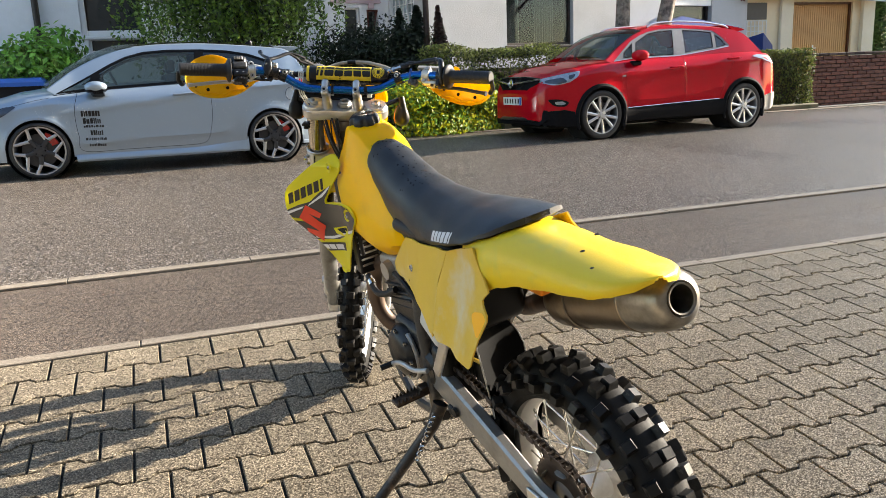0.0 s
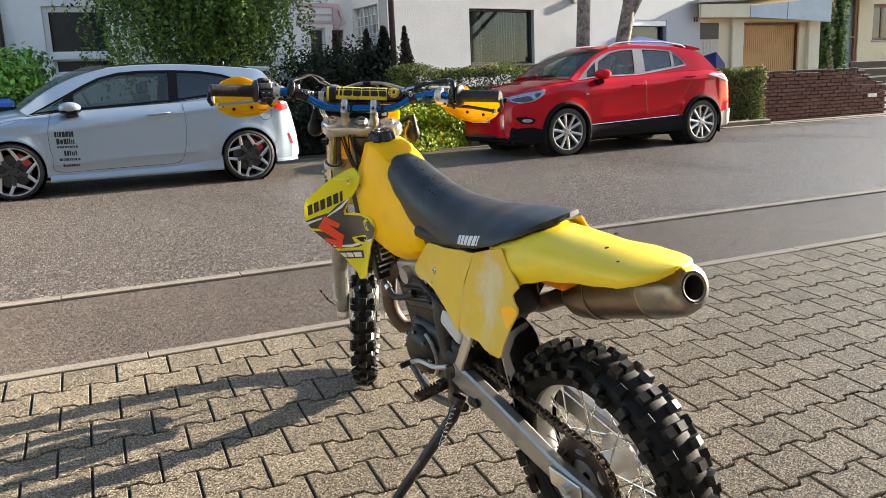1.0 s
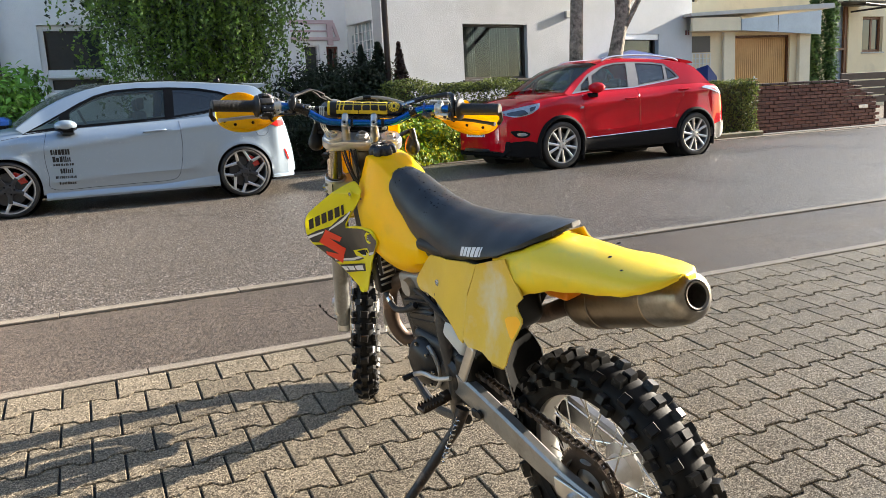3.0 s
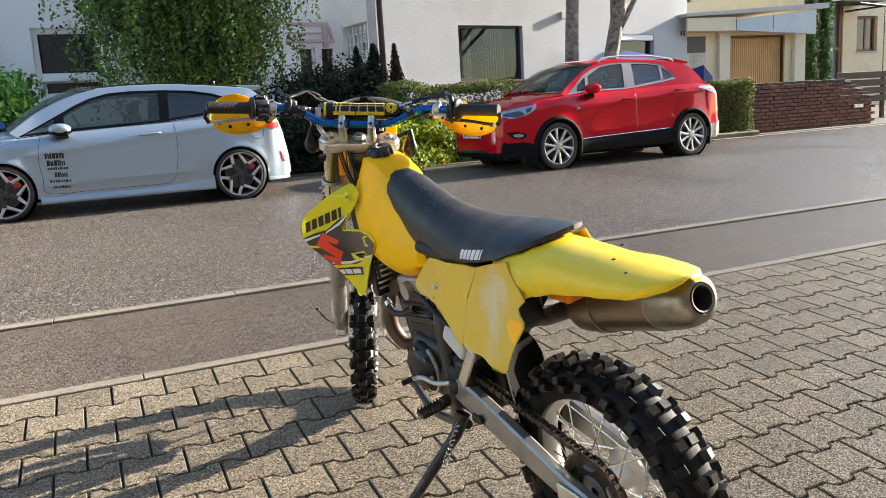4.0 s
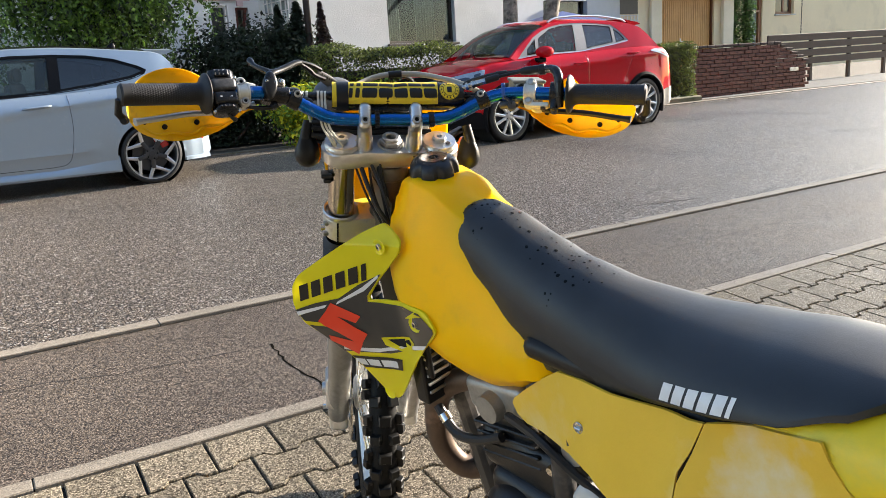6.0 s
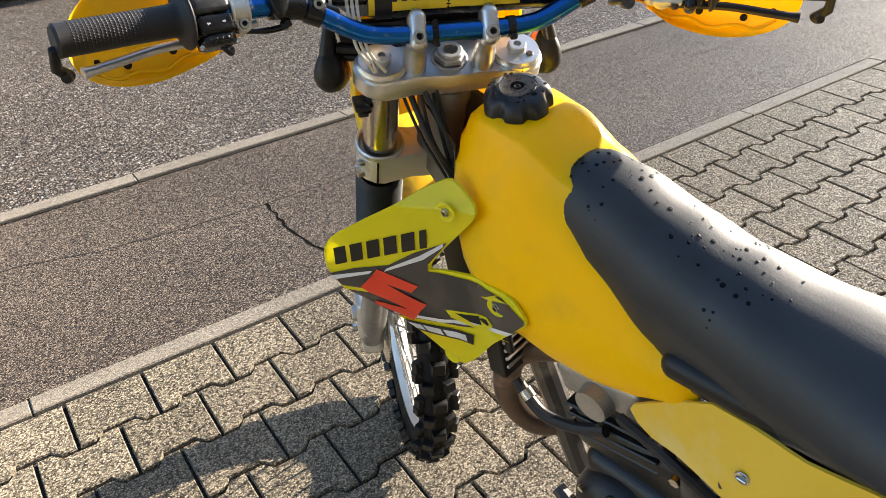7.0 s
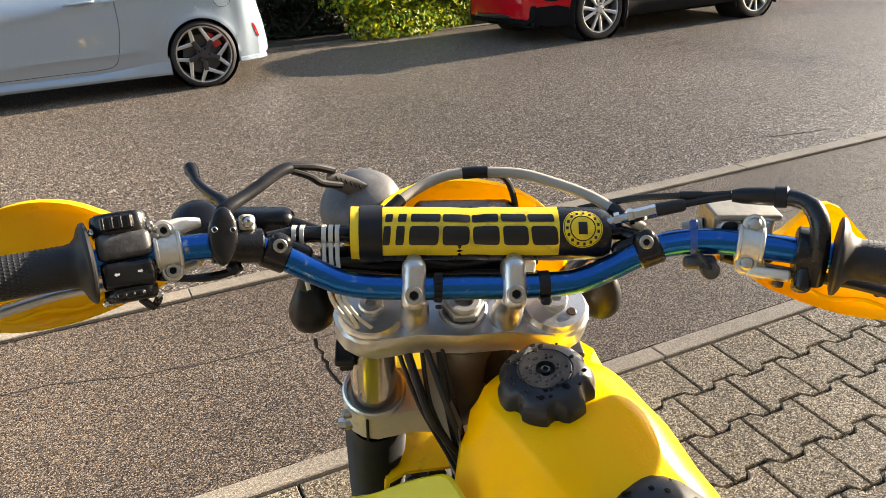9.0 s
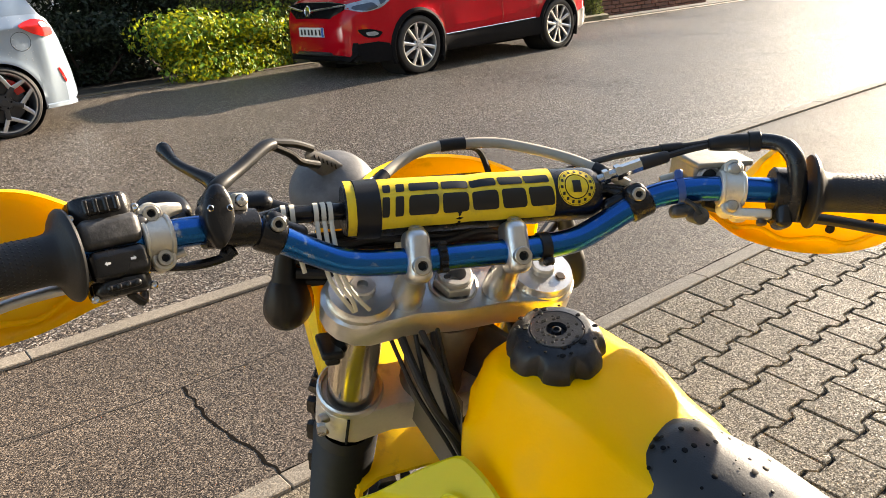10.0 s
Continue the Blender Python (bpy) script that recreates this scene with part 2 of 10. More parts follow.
        link(mq.outputs["Result"], pale.inputs["Factor"])
        link(shade, pale.inputs["A"])
        shade = pale.outputs["Result"]
    link(shade, hs.inputs["Color"])
    val = mr.outputs["Result"]
    if random_v:
        oi = nt.nodes.new("ShaderNodeObjectInfo")
        isl = nt.nodes.new("ShaderNodeNewGeometry")
        ad = nt.nodes.new("ShaderNodeMath")
        ad.operation = "ADD"
        link(oi.outputs["Random"], ad.inputs[0])
        link(isl.outputs["Random Per Island"], ad.inputs[1])
        fr = nt.nodes.new("ShaderNodeMath")
        fr.operation = "FRACT"
        link(ad.outputs[0], fr.inputs[0])
        m2 = nt.nodes.new("ShaderNodeMapRange")
        m2.inputs["To Min"].default_value, m2.inputs["To Max"].default_value = 1 - random_v, 1 + random_v
        link(fr.outputs[0], m2.inputs["Value"])
        mu = nt.nodes.new("ShaderNodeMath")
        mu.operation = "MULTIPLY"
        link(val, mu.inputs[0])
        link(m2.outputs["Result"], mu.inputs[1])
        val = mu.outputs[0]
    link(val, hs.inputs["Value"])
    link(hs.outputs["Color"], b.inputs["Base Color"])
    r2 = nt.nodes.new("ShaderNodeMapRange")
    r2.inputs["From Min"].default_value, r2.inputs["From Max"].default_value = 0.35, 0.65
    r2.inputs["To Min"].default_value, r2.inputs["To Max"].default_value = rough - wet, rough
    link(no.outputs["Fac"], r2.inputs["Value"])
    gl = nt.nodes.new("ShaderNodeMapRange")
    gl.inputs["To Min"].default_value, gl.inputs["To Max"].default_value = -0.22, 0.18
    link(sep.outputs["Blue"], gl.inputs["Value"])
    ro = nt.nodes.new("ShaderNodeMath")
    ro.operation = "ADD"
    link(r2.outputs["Result"], ro.inputs[0])
    link(gl.outputs["Result"], ro.inputs[1])
    link(ro.outputs[0], b.inputs["Roughness"])
    # every stone lies at its own slant
    off = nt.nodes.new("ShaderNodeVectorMath")
    off.operation = "SUBTRACT"
    off.inputs[1].default_value = (0.5, 0.5, 0.5)
    link(vo.outputs["Color"], off.inputs[0])
    sc = nt.nodes.new("ShaderNodeVectorMath")
    sc.operation = "SCALE"
    sc.inputs["Scale"].default_value = slant
    link(off.outputs[0], sc.inputs[0])
    av = nt.nodes.new("ShaderNodeVectorMath")
    link(geo.outputs["Normal"], av.inputs[0])
    link(sc.outputs[0], av.inputs[1])
    nv = nt.nodes.new("ShaderNodeVectorMath")
    nv.operation = "NORMALIZE"
    link(av.outputs[0], nv.inputs[0])
    bn = nt.nodes.new("ShaderNodeBump")
    bn.inputs["Strength"].default_value, bn.inputs["Distance"].default_value = 1.0, bump
    bn.invert = True
    link(vo.outputs["Distance"], bn.inputs["Height"])
    link(nv.outputs[0], bn.inputs["Normal"])
    link(bn.outputs["Normal"], b.inputs["Normal"])
    return m


M_ROAD = aggregate("wet_asphalt", (0.018, 0.0138, 0.0105), (0.092, 0.071, 0.054), (0.42, 0.345, 0.27), 215, 0.56, 0.0005, 0.10, patch=0.45, slant=0.65, spec=0.34, gap=0.36, sparkle=0.40, glints=0.55)
M_WALK = aggregate("pavement_asphalt", (0.034, 0.0265, 0.020), (0.135, 0.104, 0.081), (0.36, 0.29, 0.23), 290, 0.64, 0.0003, 0.12, patch=1.3, slant=0.42, gap=0.5, spec=0.2, sparkle=0.12)
M_PAVER = aggregate("exposed_concrete", (0.100, 0.082, 0.058), (0.305, 0.254, 0.184), (0.50, 0.425, 0.315), 250, 0.82, 0.0004, 0.1, random_v=0.14, patch=2.5, slant=0.42, gap=0.50, spec=0.12, sparkle=0.12)
M_JOINT = aggregate("joint_sand", (0.012, 0.010, 0.008), (0.030, 0.025, 0.018), (0.065, 0.055, 0.04), 260, 0.9, 0.0008)
M_KERB = aggregate("kerb_concrete", (0.24, 0.203, 0.160), (0.315, 0.272, 0.216), (0.40, 0.35, 0.285), 330, 0.82, 0.0002, random_v=0.07, patch=3, slant=0.25, gap=0.85, spec=0.2)
M_SOIL = material("dark_soil", (0.045, 0.035, 0.025), 0.95, var=0.4, scale=6, bump=0.03, bscale=14)
# white wall paint, its base darkened to take off grazing sunlight
M_RENDER_DIM = material("white_roughcast_dimmed", (0.44, 0.455, 0.475), 0.9, var=0.06, scale=1.5, bump=0.0045, bscale=42, wear=(0.39, 0.40, 0.415), wscale=0.8, wamt=0.2)
# brighter copy of the white for walls in shade: light put into colour
M_RENDER_LIFTED = material("white_render_lifted", (0.84, 0.85, 0.86), 0.9, var=0.05, scale=1.5, bump=0.006, bscale=70, wear=(0.76, 0.77, 0.78), wscale=0.8, wamt=0.2)
M_CREAM = material("cream_render", (0.72, 0.60, 0.40), 0.9, var=0.05, scale=1.2, bump=0.004, bscale=60, wear=(0.60, 0.50, 0.34), wscale=0.9, wamt=0.2)
M_DARKFRAME = material("dark_brown_frame", (0.03, 0.022, 0.018), 0.45, var=0.2, scale=12)
M_WHITEFRAME = material("white_frame", (0.80, 0.80, 0.80), 0.35, var=0.03)
M_GLASS = material("window_glass", (0.03, 0.035, 0.038), 0.05, spec=0.5, var=0.3, scale=1.0)
M_GLASSB = material("glass_block", (0.45, 0.52, 0.54), 0.18, var=0.2, scale=9, bump=0.004, bscale=60, spec=0.8)
M_CURTAIN = material("net_curtain", (0.50, 0.50, 0.49), 0.9, var=0.3, scale=14)
M_BROWNDOOR = material("brown_garage_door", (0.50, 0.26, 0.08), 0.45, var=0.12, scale=3, wear=(0.36, 0.18, 0.05), wscale=1.2)
M_FASCIA = material("blue_grey_fascia", (0.30, 0.36, 0.43), 0.5, metal=0.3, var=0.12, scale=2)
M_ROOFEDGE = material("grey_roof_edge", (0.42, 0.42, 0.41), 0.8, var=0.15, scale=4)
M_BARK = material("birch_bark", (0.27, 0.235, 0.195), 0.9, var=0.45, scale=9, bump=0.03, bscale=22, wear=(0.035, 0.03, 0.026), wscale=11, wamt=0.55)
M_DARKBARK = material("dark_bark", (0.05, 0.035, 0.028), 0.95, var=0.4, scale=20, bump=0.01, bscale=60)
M_FENCE = material("dark_stained_planks", (0.045, 0.028, 0.022), 0.7, var=0.25, scale=8)
M_BLUE_TARP = material("blue_tarpaulin", (0.010, 0.036, 0.17), 0.5, var=0.2, scale=6, bump=0.01, bscale=15)
M_BLUE_LID = material("blue_bin_lid", (0.03, 0.12, 0.42), 0.4, var=0.1, scale=5)
M_BLACKPL = material("black_plastic", (0.008, 0.008, 0.0085), 0.42, spec=0.35, var=0.25, scale=30, bump=0.0003, bscale=900)


def leaf_mat(name, color, var=0.4, rough=0.55):
    m = bpy.data.materials.new(name)
    m.use_nodes = True
    nt = m.node_tree
    b = nt.nodes["Principled BSDF"]
    g = nt.nodes.new("ShaderNodeNewGeometry")
    h = nt.nodes.new("ShaderNodeValToRGB")
    e = h.color_ramp.elements
    e[0].color = (*[c * (1 - var) for c in color], 1)
    e[1].color = (*[min(1, c * (1 + var)) for c in color], 1)
    nt.links.new(g.outputs["Random Per Island"], h.inputs["Fac"])
    nt.links.new(h.outputs["Color"], b.inputs["Base Color"])
    b.inputs["Roughness"].default_value = rough
    b.inputs["Subsurface Weight"].default_value = 0.0
    tr = nt.nodes.new("ShaderNodeBsdfTranslucent")
    nt.links.new(h.outputs["Color"], tr.inputs["Color"])
    mx = nt.nodes.new("ShaderNodeMixShader")
    mx.inputs[0].default_value = 0.25
    nt.links.new(b.outputs[0], mx.inputs[1])
    nt.links.new(tr.outputs[0], mx.inputs[2])
    nt.links.new(mx.outputs[0], nt.nodes["Material Output"].inputs["Surface"])
    return m


M_LEAF_TREE = leaf_mat("tree_leaf", (0.105, 0.185, 0.034))
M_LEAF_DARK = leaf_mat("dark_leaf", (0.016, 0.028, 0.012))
M_LEAF_HEDGE = leaf_mat("hedge_leaf", (0.115, 0.145, 0.032), 0.5, 0.75)
M_LEAF_LIGHT = leaf_mat("light_leaf", (0.15, 0.27, 0.03))
M_LEAF_YELLOW = leaf_mat("yellow_leaf", (0.42, 0.42, 0.015), 0.45)
M_LEAF_CYPRESS = leaf_mat("cypress_leaf", (0.06, 0.12, 0.03), 0.7, 0.65)
M_BRICK = material("old_red_brick", (0.125, 0.050, 0.034), 0.85, var=0.3, scale=18, bump=0.004, bscale=70, wear=(0.07, 0.035, 0.03), wscale=4, wamt=0.35, random_v=0.22)
M_COPING = material("dark_coping_brick", (0.045, 0.028, 0.024), 0.9, var=0.35, scale=14, bump=0.004, bscale=70, wear=(0.10, 0.085, 0.07), wscale=5, wamt=0.3, random_v=0.3)
M_MORTAR = material("dark_mortar", (0.040, 0.028, 0.023), 0.95, var=0.3, scale=14, bump=0.004, bscale=60)

def tinted(name, color, see):
    """A thin pane: part clear, part dark gloss."""
    m = bpy.data.materials.new(name)
    m.use_nodes = True
    nt = m.node_tree
    b = nt.nodes["Principled BSDF"]
    b.inputs["Base Color"].default_value = (*color, 1)
    b.inputs["Roughness"].default_value = 0.03
    b.inputs["Specular IOR Level"].default_value = 0.9
    tr = nt.nodes.new("ShaderNodeBsdfTransparent")
    tr.inputs["Color"].default_value = (0.74, 0.83, 0.79, 1)
    mx = nt.nodes.new("ShaderNodeMixShader")
    mx.inputs[0].default_value = see
    nt.links.new(b.outputs[0], mx.inputs[1])
    nt.links.new(tr.outputs[0], mx.inputs[2])
    nt.links.new(mx.outputs[0], nt.nodes["Material Output"].inputs["Surface"])
    return m


M_PANE = tinted("clear_window_pane", (0.02, 0.023, 0.026), 0.55)

# ---------------------------------------------------------------- ground
YARD = 0.085      # fall of the yard away from the street
ROAD_Y0, ROAD_RISE = 1.38, 0.02


def gz(y):
    return YARD * y if y < 0 else (0.0 if y < ROAD_Y0 else ROAD_RISE * (y - ROAD_Y0))


def road_z(y):
    """Height of the road: it climbs to the parked cars, then flattens."""
    return 0.0 if y < ROAD_Y0 else min(0.0439 * (y - ROAD_Y0), 0.1757 + 0.02 * (y - 5.38))


# the far side of the street is laid out in a frame of its own, then drawn in towards the yard
NEAR_POINT = Vector((-0.12, -3.41, 1.03))
FAR = Matrix.Translation(NEAR_POINT) @ Matrix.Scale(0.915, 4) @ Matrix.Translation(-NEAR_POINT)


def draw_in(before):
    """Moves all top-level objects made since before into the far side's place."""
    for ob in bpy.data.objects:
        if ob not in before and ob.parent is None:
            ob.matrix_world = FAR @ ob.matrix_world


def strip(name, label, y0, y1, mat, drop=0.0, x0=-60, x1=120, ny=2, category="ground"):
    g = G()
    ys = [y0 + (y1 - y0) * i / ny for i in range(ny + 1)]
    vs = [(x, y, road_z(y) - drop) for y in ys for x in (x0, x1)]
    g.add(vs, [(2 * i, 2 * i + 1, 2 * i + 3, 2 * i + 2) for i in range(ny)])
    return tagged(part(name, g, mat, None, smooth=0), label, category, kind="structure")


strip("road", "wet grey asphalt road with sparkling stone grains", ROAD_Y0, 7.30, M_ROAD, ny=24, category="road")
strip("pavement", "reddish grey asphalt pavement along the yard", 0.028, 1.285, M_WALK, 0.004, category="pavement")
g = G()
g.add([(-3000, 7.28, road_z(7.28) - 0.02), (3000, 7.28, road_z(7.28) - 0.02), (3000, 14.4, 0.31), (-3000, 14.4, 0.31), (3000, 3000, 0.36), (-3000, 3000, 0.36)], [(0, 1, 2, 3), (3, 2, 4, 5)])
g.add([(-3000, -6, YARD * -6 - 0.03), (3000, -6, YARD * -6 - 0.03), (3000, -3000, -0.6), (-3000, -3000, -0.6)], [(0, 1, 2, 3)])
g.add([(-3000, -6, YARD * -6 - 0.03), (-60, -6, YARD * -6 - 0.03), (-60, 7.28, 0.1), (-3000, 7.28, 0.1)], [(0, 1, 2, 3)])
g.add([(120, -6, YARD * -6 - 0.03), (3000, -6, YARD * -6 - 0.03), (3000, 7.28, 0.1), (120, 7.28, 0.1)], [(0, 1, 2, 3)])
ground = tagged(part("ground", g, M_SOIL, None, smooth=0), "dark garden soil beyond the street", "ground", kind="structure")

yard = thing("paved_yard", "beige exposed concrete paving with dark joints, partly wet", "paving", kind="structure", m=Matrix.Rotation(math.atan(YARD), 4, "X"))
g = G().box((-60, -6.2, -0.08), (120, -0.05, -0.011))
part("sand_bed", g, M_JOINT, yard, "dark sand joints", smooth=0)


def kerb_row(name, label, y0, y1, joint, pitch, n0, n1, top, mat, z=lambda y: 0.0):
    holder = thing(name, label, "kerb", kind="structure")
    ym = (y0 + y1) / 2
    me = G().box((0.0012, y0, -0.12), (pitch - 0.0012, y1, top), bev=0.0035).mesh("kerb_stone", mat)
    for i in range(n0, n1):
        ob = new("kerb_stone", me)
        ob.parent = holder
        ob.location = (joint + i * pitch + random.uniform(-0.0006, 0.0006), random.uniform(-0.002, 0.002), random.uniform(-0.0015, 0.0015))
    far = G()
    for i in range(n1, n1 + 60):
        far.box((joint + i * pitch + 0.003, y0, -0.12), (joint + (i + 1) * pitch - 0.003, y1, top))
    for i in range(n0 - 40, n0):
        far.box((joint + i * pitch + 0.003, y0, -0.12), (joint + (i + 1) * pitch - 0.003, y1, top))
    tagged(part("kerb_stones_beyond", far, mat, holder, smooth=0), kind="stuff")
    return holder


kerb_row("yard_edging", "narrow pale concrete edging between paving and pavement", -0.045, 0.028, 0.0, 0.943, -5, 14, 0.002, M_KERB)
kerb_row("road_kerb", "flush pale concrete kerb between pavement and road", 1.285, 1.375, -0.377, 0.994, -5, 16, 0.012, M_KERB)

# cracks and seams of the pavement
M_CRACK = material("crack_dark", (0.009, 0.008, 0.007), 0.95, spec=0.0)
M_SEAM = material("asphalt_seam", (0.018, 0.015, 0.013), 0.9, var=0.3, scale=30)


def crack(name, label, pts, width, mat, z=0.0, jag=0.01, height=road_z):
    g = G()
    line = []
    for p, q in zip(pts, pts[1:]):
        n = max(2, int(math.hypot(q[0] - p[0], q[1] - p[1]) / 0.035))
        line += [(p[0] + (q[0] - p[0]) * k / n, p[1] + (q[1] - p[1]) * k / n) for k in range(n)]
    line.append(pts[-1])
    vs = []
    for i, (x, y) in enumerate(line):
        a, b = line[max(i - 1, 0)], line[min(i + 1, len(line) - 1)]
        dx, dy = b[0] - a[0], b[1] - a[1]
        L = math.hypot(dx, dy) or 1
        nx, ny = -dy / L, dx / L
        o, w = random.uniform(-jag, jag), width * random.uniform(0.5, 1.3) / 2
        vs += [(x + nx * (o + w), y + ny * (o + w), height(y) + z), (x + nx * (o - w), y + ny * (o - w), height(y) + z)]
    g.add(vs, [(2 * i, 2 * i + 1, 2 * i + 3, 2 * i + 2) for i in range(len(line) - 1)])
    return tagged(part(name, g, mat, None, smooth=0), label, "crack", kind="structure")


crack("pavement_crack", "open crack across the asphalt pavement", [(0.947, 0.696), (0.929, 0.508), (0.929, 0.364), (0.944, 0.22), (0.952, 0.03)], 0.010, M_CRACK, -0.0028, 0.007)
crack("pavement_seam", "thin worn joint along the pavement", [(-4.0, 1.05), (-1.5, 0.96), (-0.5, 0.905), (0.089, 0.859), (0.341, 0.769), (0.615, 0.721), (0.941, 0.692), (1.312, 0.684), (2.6, 0.70), (5.0, 0.68)], 0.0055, M_SEAM, -0.0026, 0.005)
crack("edge_gap", "dark dirt line beside the edging", [(-4.0, 0.031), (10.0, 0.031)], 0.006, M_CRACK, -0.001, 0.002)
crack("kerb_gap", "dark dirt line beside the kerb", [(-4.0, 1.282), (14.0, 1.282)], 0.004, M_CRACK, -0.001, 0.002)
crack("road_mark", "short scratched lines in the asphalt", [(3.97, 1.66), (4.06, 1.52), (4.14, 1.40)], 0.006, M_KERB, 0.002, 0.01)
crack("road_mark", "short dark cut in the asphalt", [(4.05, 1.72), (4.32, 1.64), (4.60, 1.60)], 0.008, M_CRACK, 0.002, 0.006)

# unseen plain wall added behind the view, to cut sky light and reflections
tagged(part("wall_south", G().box((-18, -8.9, -0.9), (26, -8.5, 8.2)), material("beige_render", (0.30, 0.27, 0.22), 0.9, var=0.08, scale=1.5, bump=0.004, bscale=50), None, smooth=0), "plain beige rendered wall behind the yard", "wall", kind="structure")

# ---------------------------------------------------------------- leaves
def leaves(rng, centres, normals, size, spread=0.5, fold=0.25):
    """Small folded leaves at centres."""
    n = len(centres)
    c = np.asarray(centres)
    nr = np.asarray(normals) + rng.normal(0, spread, (n, 3))
    nr /= np.linalg.norm(nr, axis=1)[:, None] + 1e-9
    t = rng.normal(0, 1, (n, 3))
    t -= nr * np.sum(t * nr, axis=1)[:, None]
    t /= np.linalg.norm(t, axis=1)[:, None] + 1e-9
    b = np.cross(nr, t)
    s = (size * rng.uniform(0.6, 1.4, n))[:, None]
    tip, base = c + t * s, c - t * s
    l, r = c + b * s * 0.55 + nr * s * fold, c - b * s * 0.55 + nr * s * fold
    vs = np.stack([base, l, tip, r], 1).reshape(-1, 3)
    i = np.arange(n)[:, None] * 4
    fs = np.concatenate([np.hstack([i, i + 2, i + 1]), np.hstack([i, i + 3, i + 2])])
    return vs, fs


def leaf_object(name, vs, fs, mats, parent=None, label="", slot=None):
    me = bpy.data.meshes.new(name)
    me.from_pydata(vs.tolist(), [], fs.tolist())
    for m in mats:
        me.materials.append(m)
    if slot is not None:
        me.polygons.foreach_set("material_index", slot)
    me.update()
    ob = new(name, me)
    if parent is not None:
        ob.parent = parent
    return tagged(ob, label)


def lumpy(rng, centre, radii, n, lumps=9, shell=0.5):
    """Points and ways outward over an uneven crown of several lumps."""
    cs = np.array(centre) + rng.uniform(-0.62, 0.62, (lumps, 3)) * np.array(radii)
    rs = np.array(radii) * rng.uniform(0.38, 0.62, (lumps, 1))
    k = rng.integers(0, lumps, n)
    d = rng.normal(0, 1, (n, 3))
    d /= np.linalg.norm(d, axis=1)[:, None]
    rad = rng.uniform(shell, 1.08, (n, 1))
    return cs[k] + d * rs[k] * rad, d


def bush(name, label, centre, radii, n, size, mats, seed, lumps=10, category="shrub", weights=None, stem=True):
    rng = np.random.default_rng(seed)
    p, d = lumpy(rng, centre, radii, n, lumps)
    p[:, 2] = np.maximum(p[:, 2], gz(centre[1]) + 0.02)
    vs, fs = leaves(rng, p, d, size)
    slot = np.tile(rng.choice(len(mats), n, p=weights), 2)
    ob = thing(name, label, category)
    leaf_object("foliage", vs, fs, mats, ob, slot=slot)
    if stem:
        g = G()
        base = gz(centre[1]) - 0.03
        for k in range(7):
            a = rng.uniform(0, 6.28)
            e = (centre[0] + math.cos(a) * radii[0] * 0.6, centre[1] + math.sin(a) * radii[1] * 0.6, centre[2] + radii[2] * rng.uniform(-0.2, 0.6))
            s = (centre[0] + math.cos(a) * 0.08, centre[1] + math.sin(a) * 0.08, base)
            g.tube([s, [(p1 + q1) / 2 + rng.uniform(-0.05, 0.05) for p1, q1 in zip(s, e)], e], [0.025, 0.018, 0.006], 6)
        part("stems", g, M_DARKBARK, ob)
    return ob


def hedge(name, label, x0, x1, y0, y1, z0, z1, n, size, mats, seed, wob=0.05):
    """A clipped hedge: leaves over the faces of a block, and a dark core."""
    rng = np.random.default_rng(seed)
    ob = thing(name, label, "hedge")
    faces = [((0, -1, 0), (x1 - x0) * (z1 - z0)), ((0, 0, 1), (x1 - x0) * (y1 - y0)), ((1, 0, 0), (y1 - y0) * (z1 - z0)), ((-1, 0, 0), (y1 - y0) * (z1 - z0))]
    tot = sum(a for _, a in faces)
    P, D = [], []
    for nv, a in faces:
        m = int(n * a / tot)
        u = rng.uniform(0, 1, (m, 3)) * np.array([x1 - x0, y1 - y0, z1 - z0]) + np.array([x0, y0, z0])
        for ax in range(3):
            if nv[ax]:
                u[:, ax] = ([x0, y0, z0][ax] if nv[ax] < 0 else [x1, y1, z1][ax]) - nv[ax] * rng.uniform(-0.03, 0.14, m)
        w = np.sin(u[:, 0] * 3.1) * wob + np.sin(u[:, 0] * 7.7 + u[:, 2] * 5) * wob * 0.6
        u += np.array(nv) * w[:, None]
        P.append(u)
        D.append(np.tile(nv, (m, 1)).astype(float))
    P, D = np.concatenate(P), np.concatenate(D)
    # the top falls towards the far end
    P[:, 2] = z0 + (P[:, 2] - z0) * (1 - 0.19 * np.clip((P[:, 0] - x0) / (x1 - x0), 0, 1))
    vs, fs = leaves(rng, P, D, size, 0.7)
    slot = np.tile(rng.integers(0, len(mats), len(P)), 2)
    leaf_object("foliage", vs, fs, mats, ob, slot=slot)
    # solid dark block stands in for the hedge's shaded inside
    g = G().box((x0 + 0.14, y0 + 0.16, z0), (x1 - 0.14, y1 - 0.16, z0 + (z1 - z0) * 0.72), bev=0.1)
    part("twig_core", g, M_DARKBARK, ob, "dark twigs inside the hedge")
    return ob


# ---------------------------------------------------------------- far side of the street
before_far = set(bpy.data.objects)
M_FARKERB = material("mossy_far_kerb", (0.12, 0.09, 0.065), 0.75, var=0.35, scale=5, bump=0.004, bscale=40, wear=(0.05, 0.055, 0.025), wscale=2.5, wamt=0.4)
holder = thing("far_kerb", "low stone kerb along the far side", "kerb", kind="structure")
for i in range(34):
    x = -6 + i * 1.0
    z = gz(8.25)
    part("kerb_stone", G().box((x + 0.003, 8.20, z - 0.1), (x + 0.997, 8.32, z + 0.02), bev=0.012), M_FARKERB, holder)

g = G().box((12.3, 8.33, 0.05), (60, 8.74, gz(8.3) + 0.03)).box((12.42, 8.741, 0.05), (60, 14.0, gz(8.3) + 0.022))
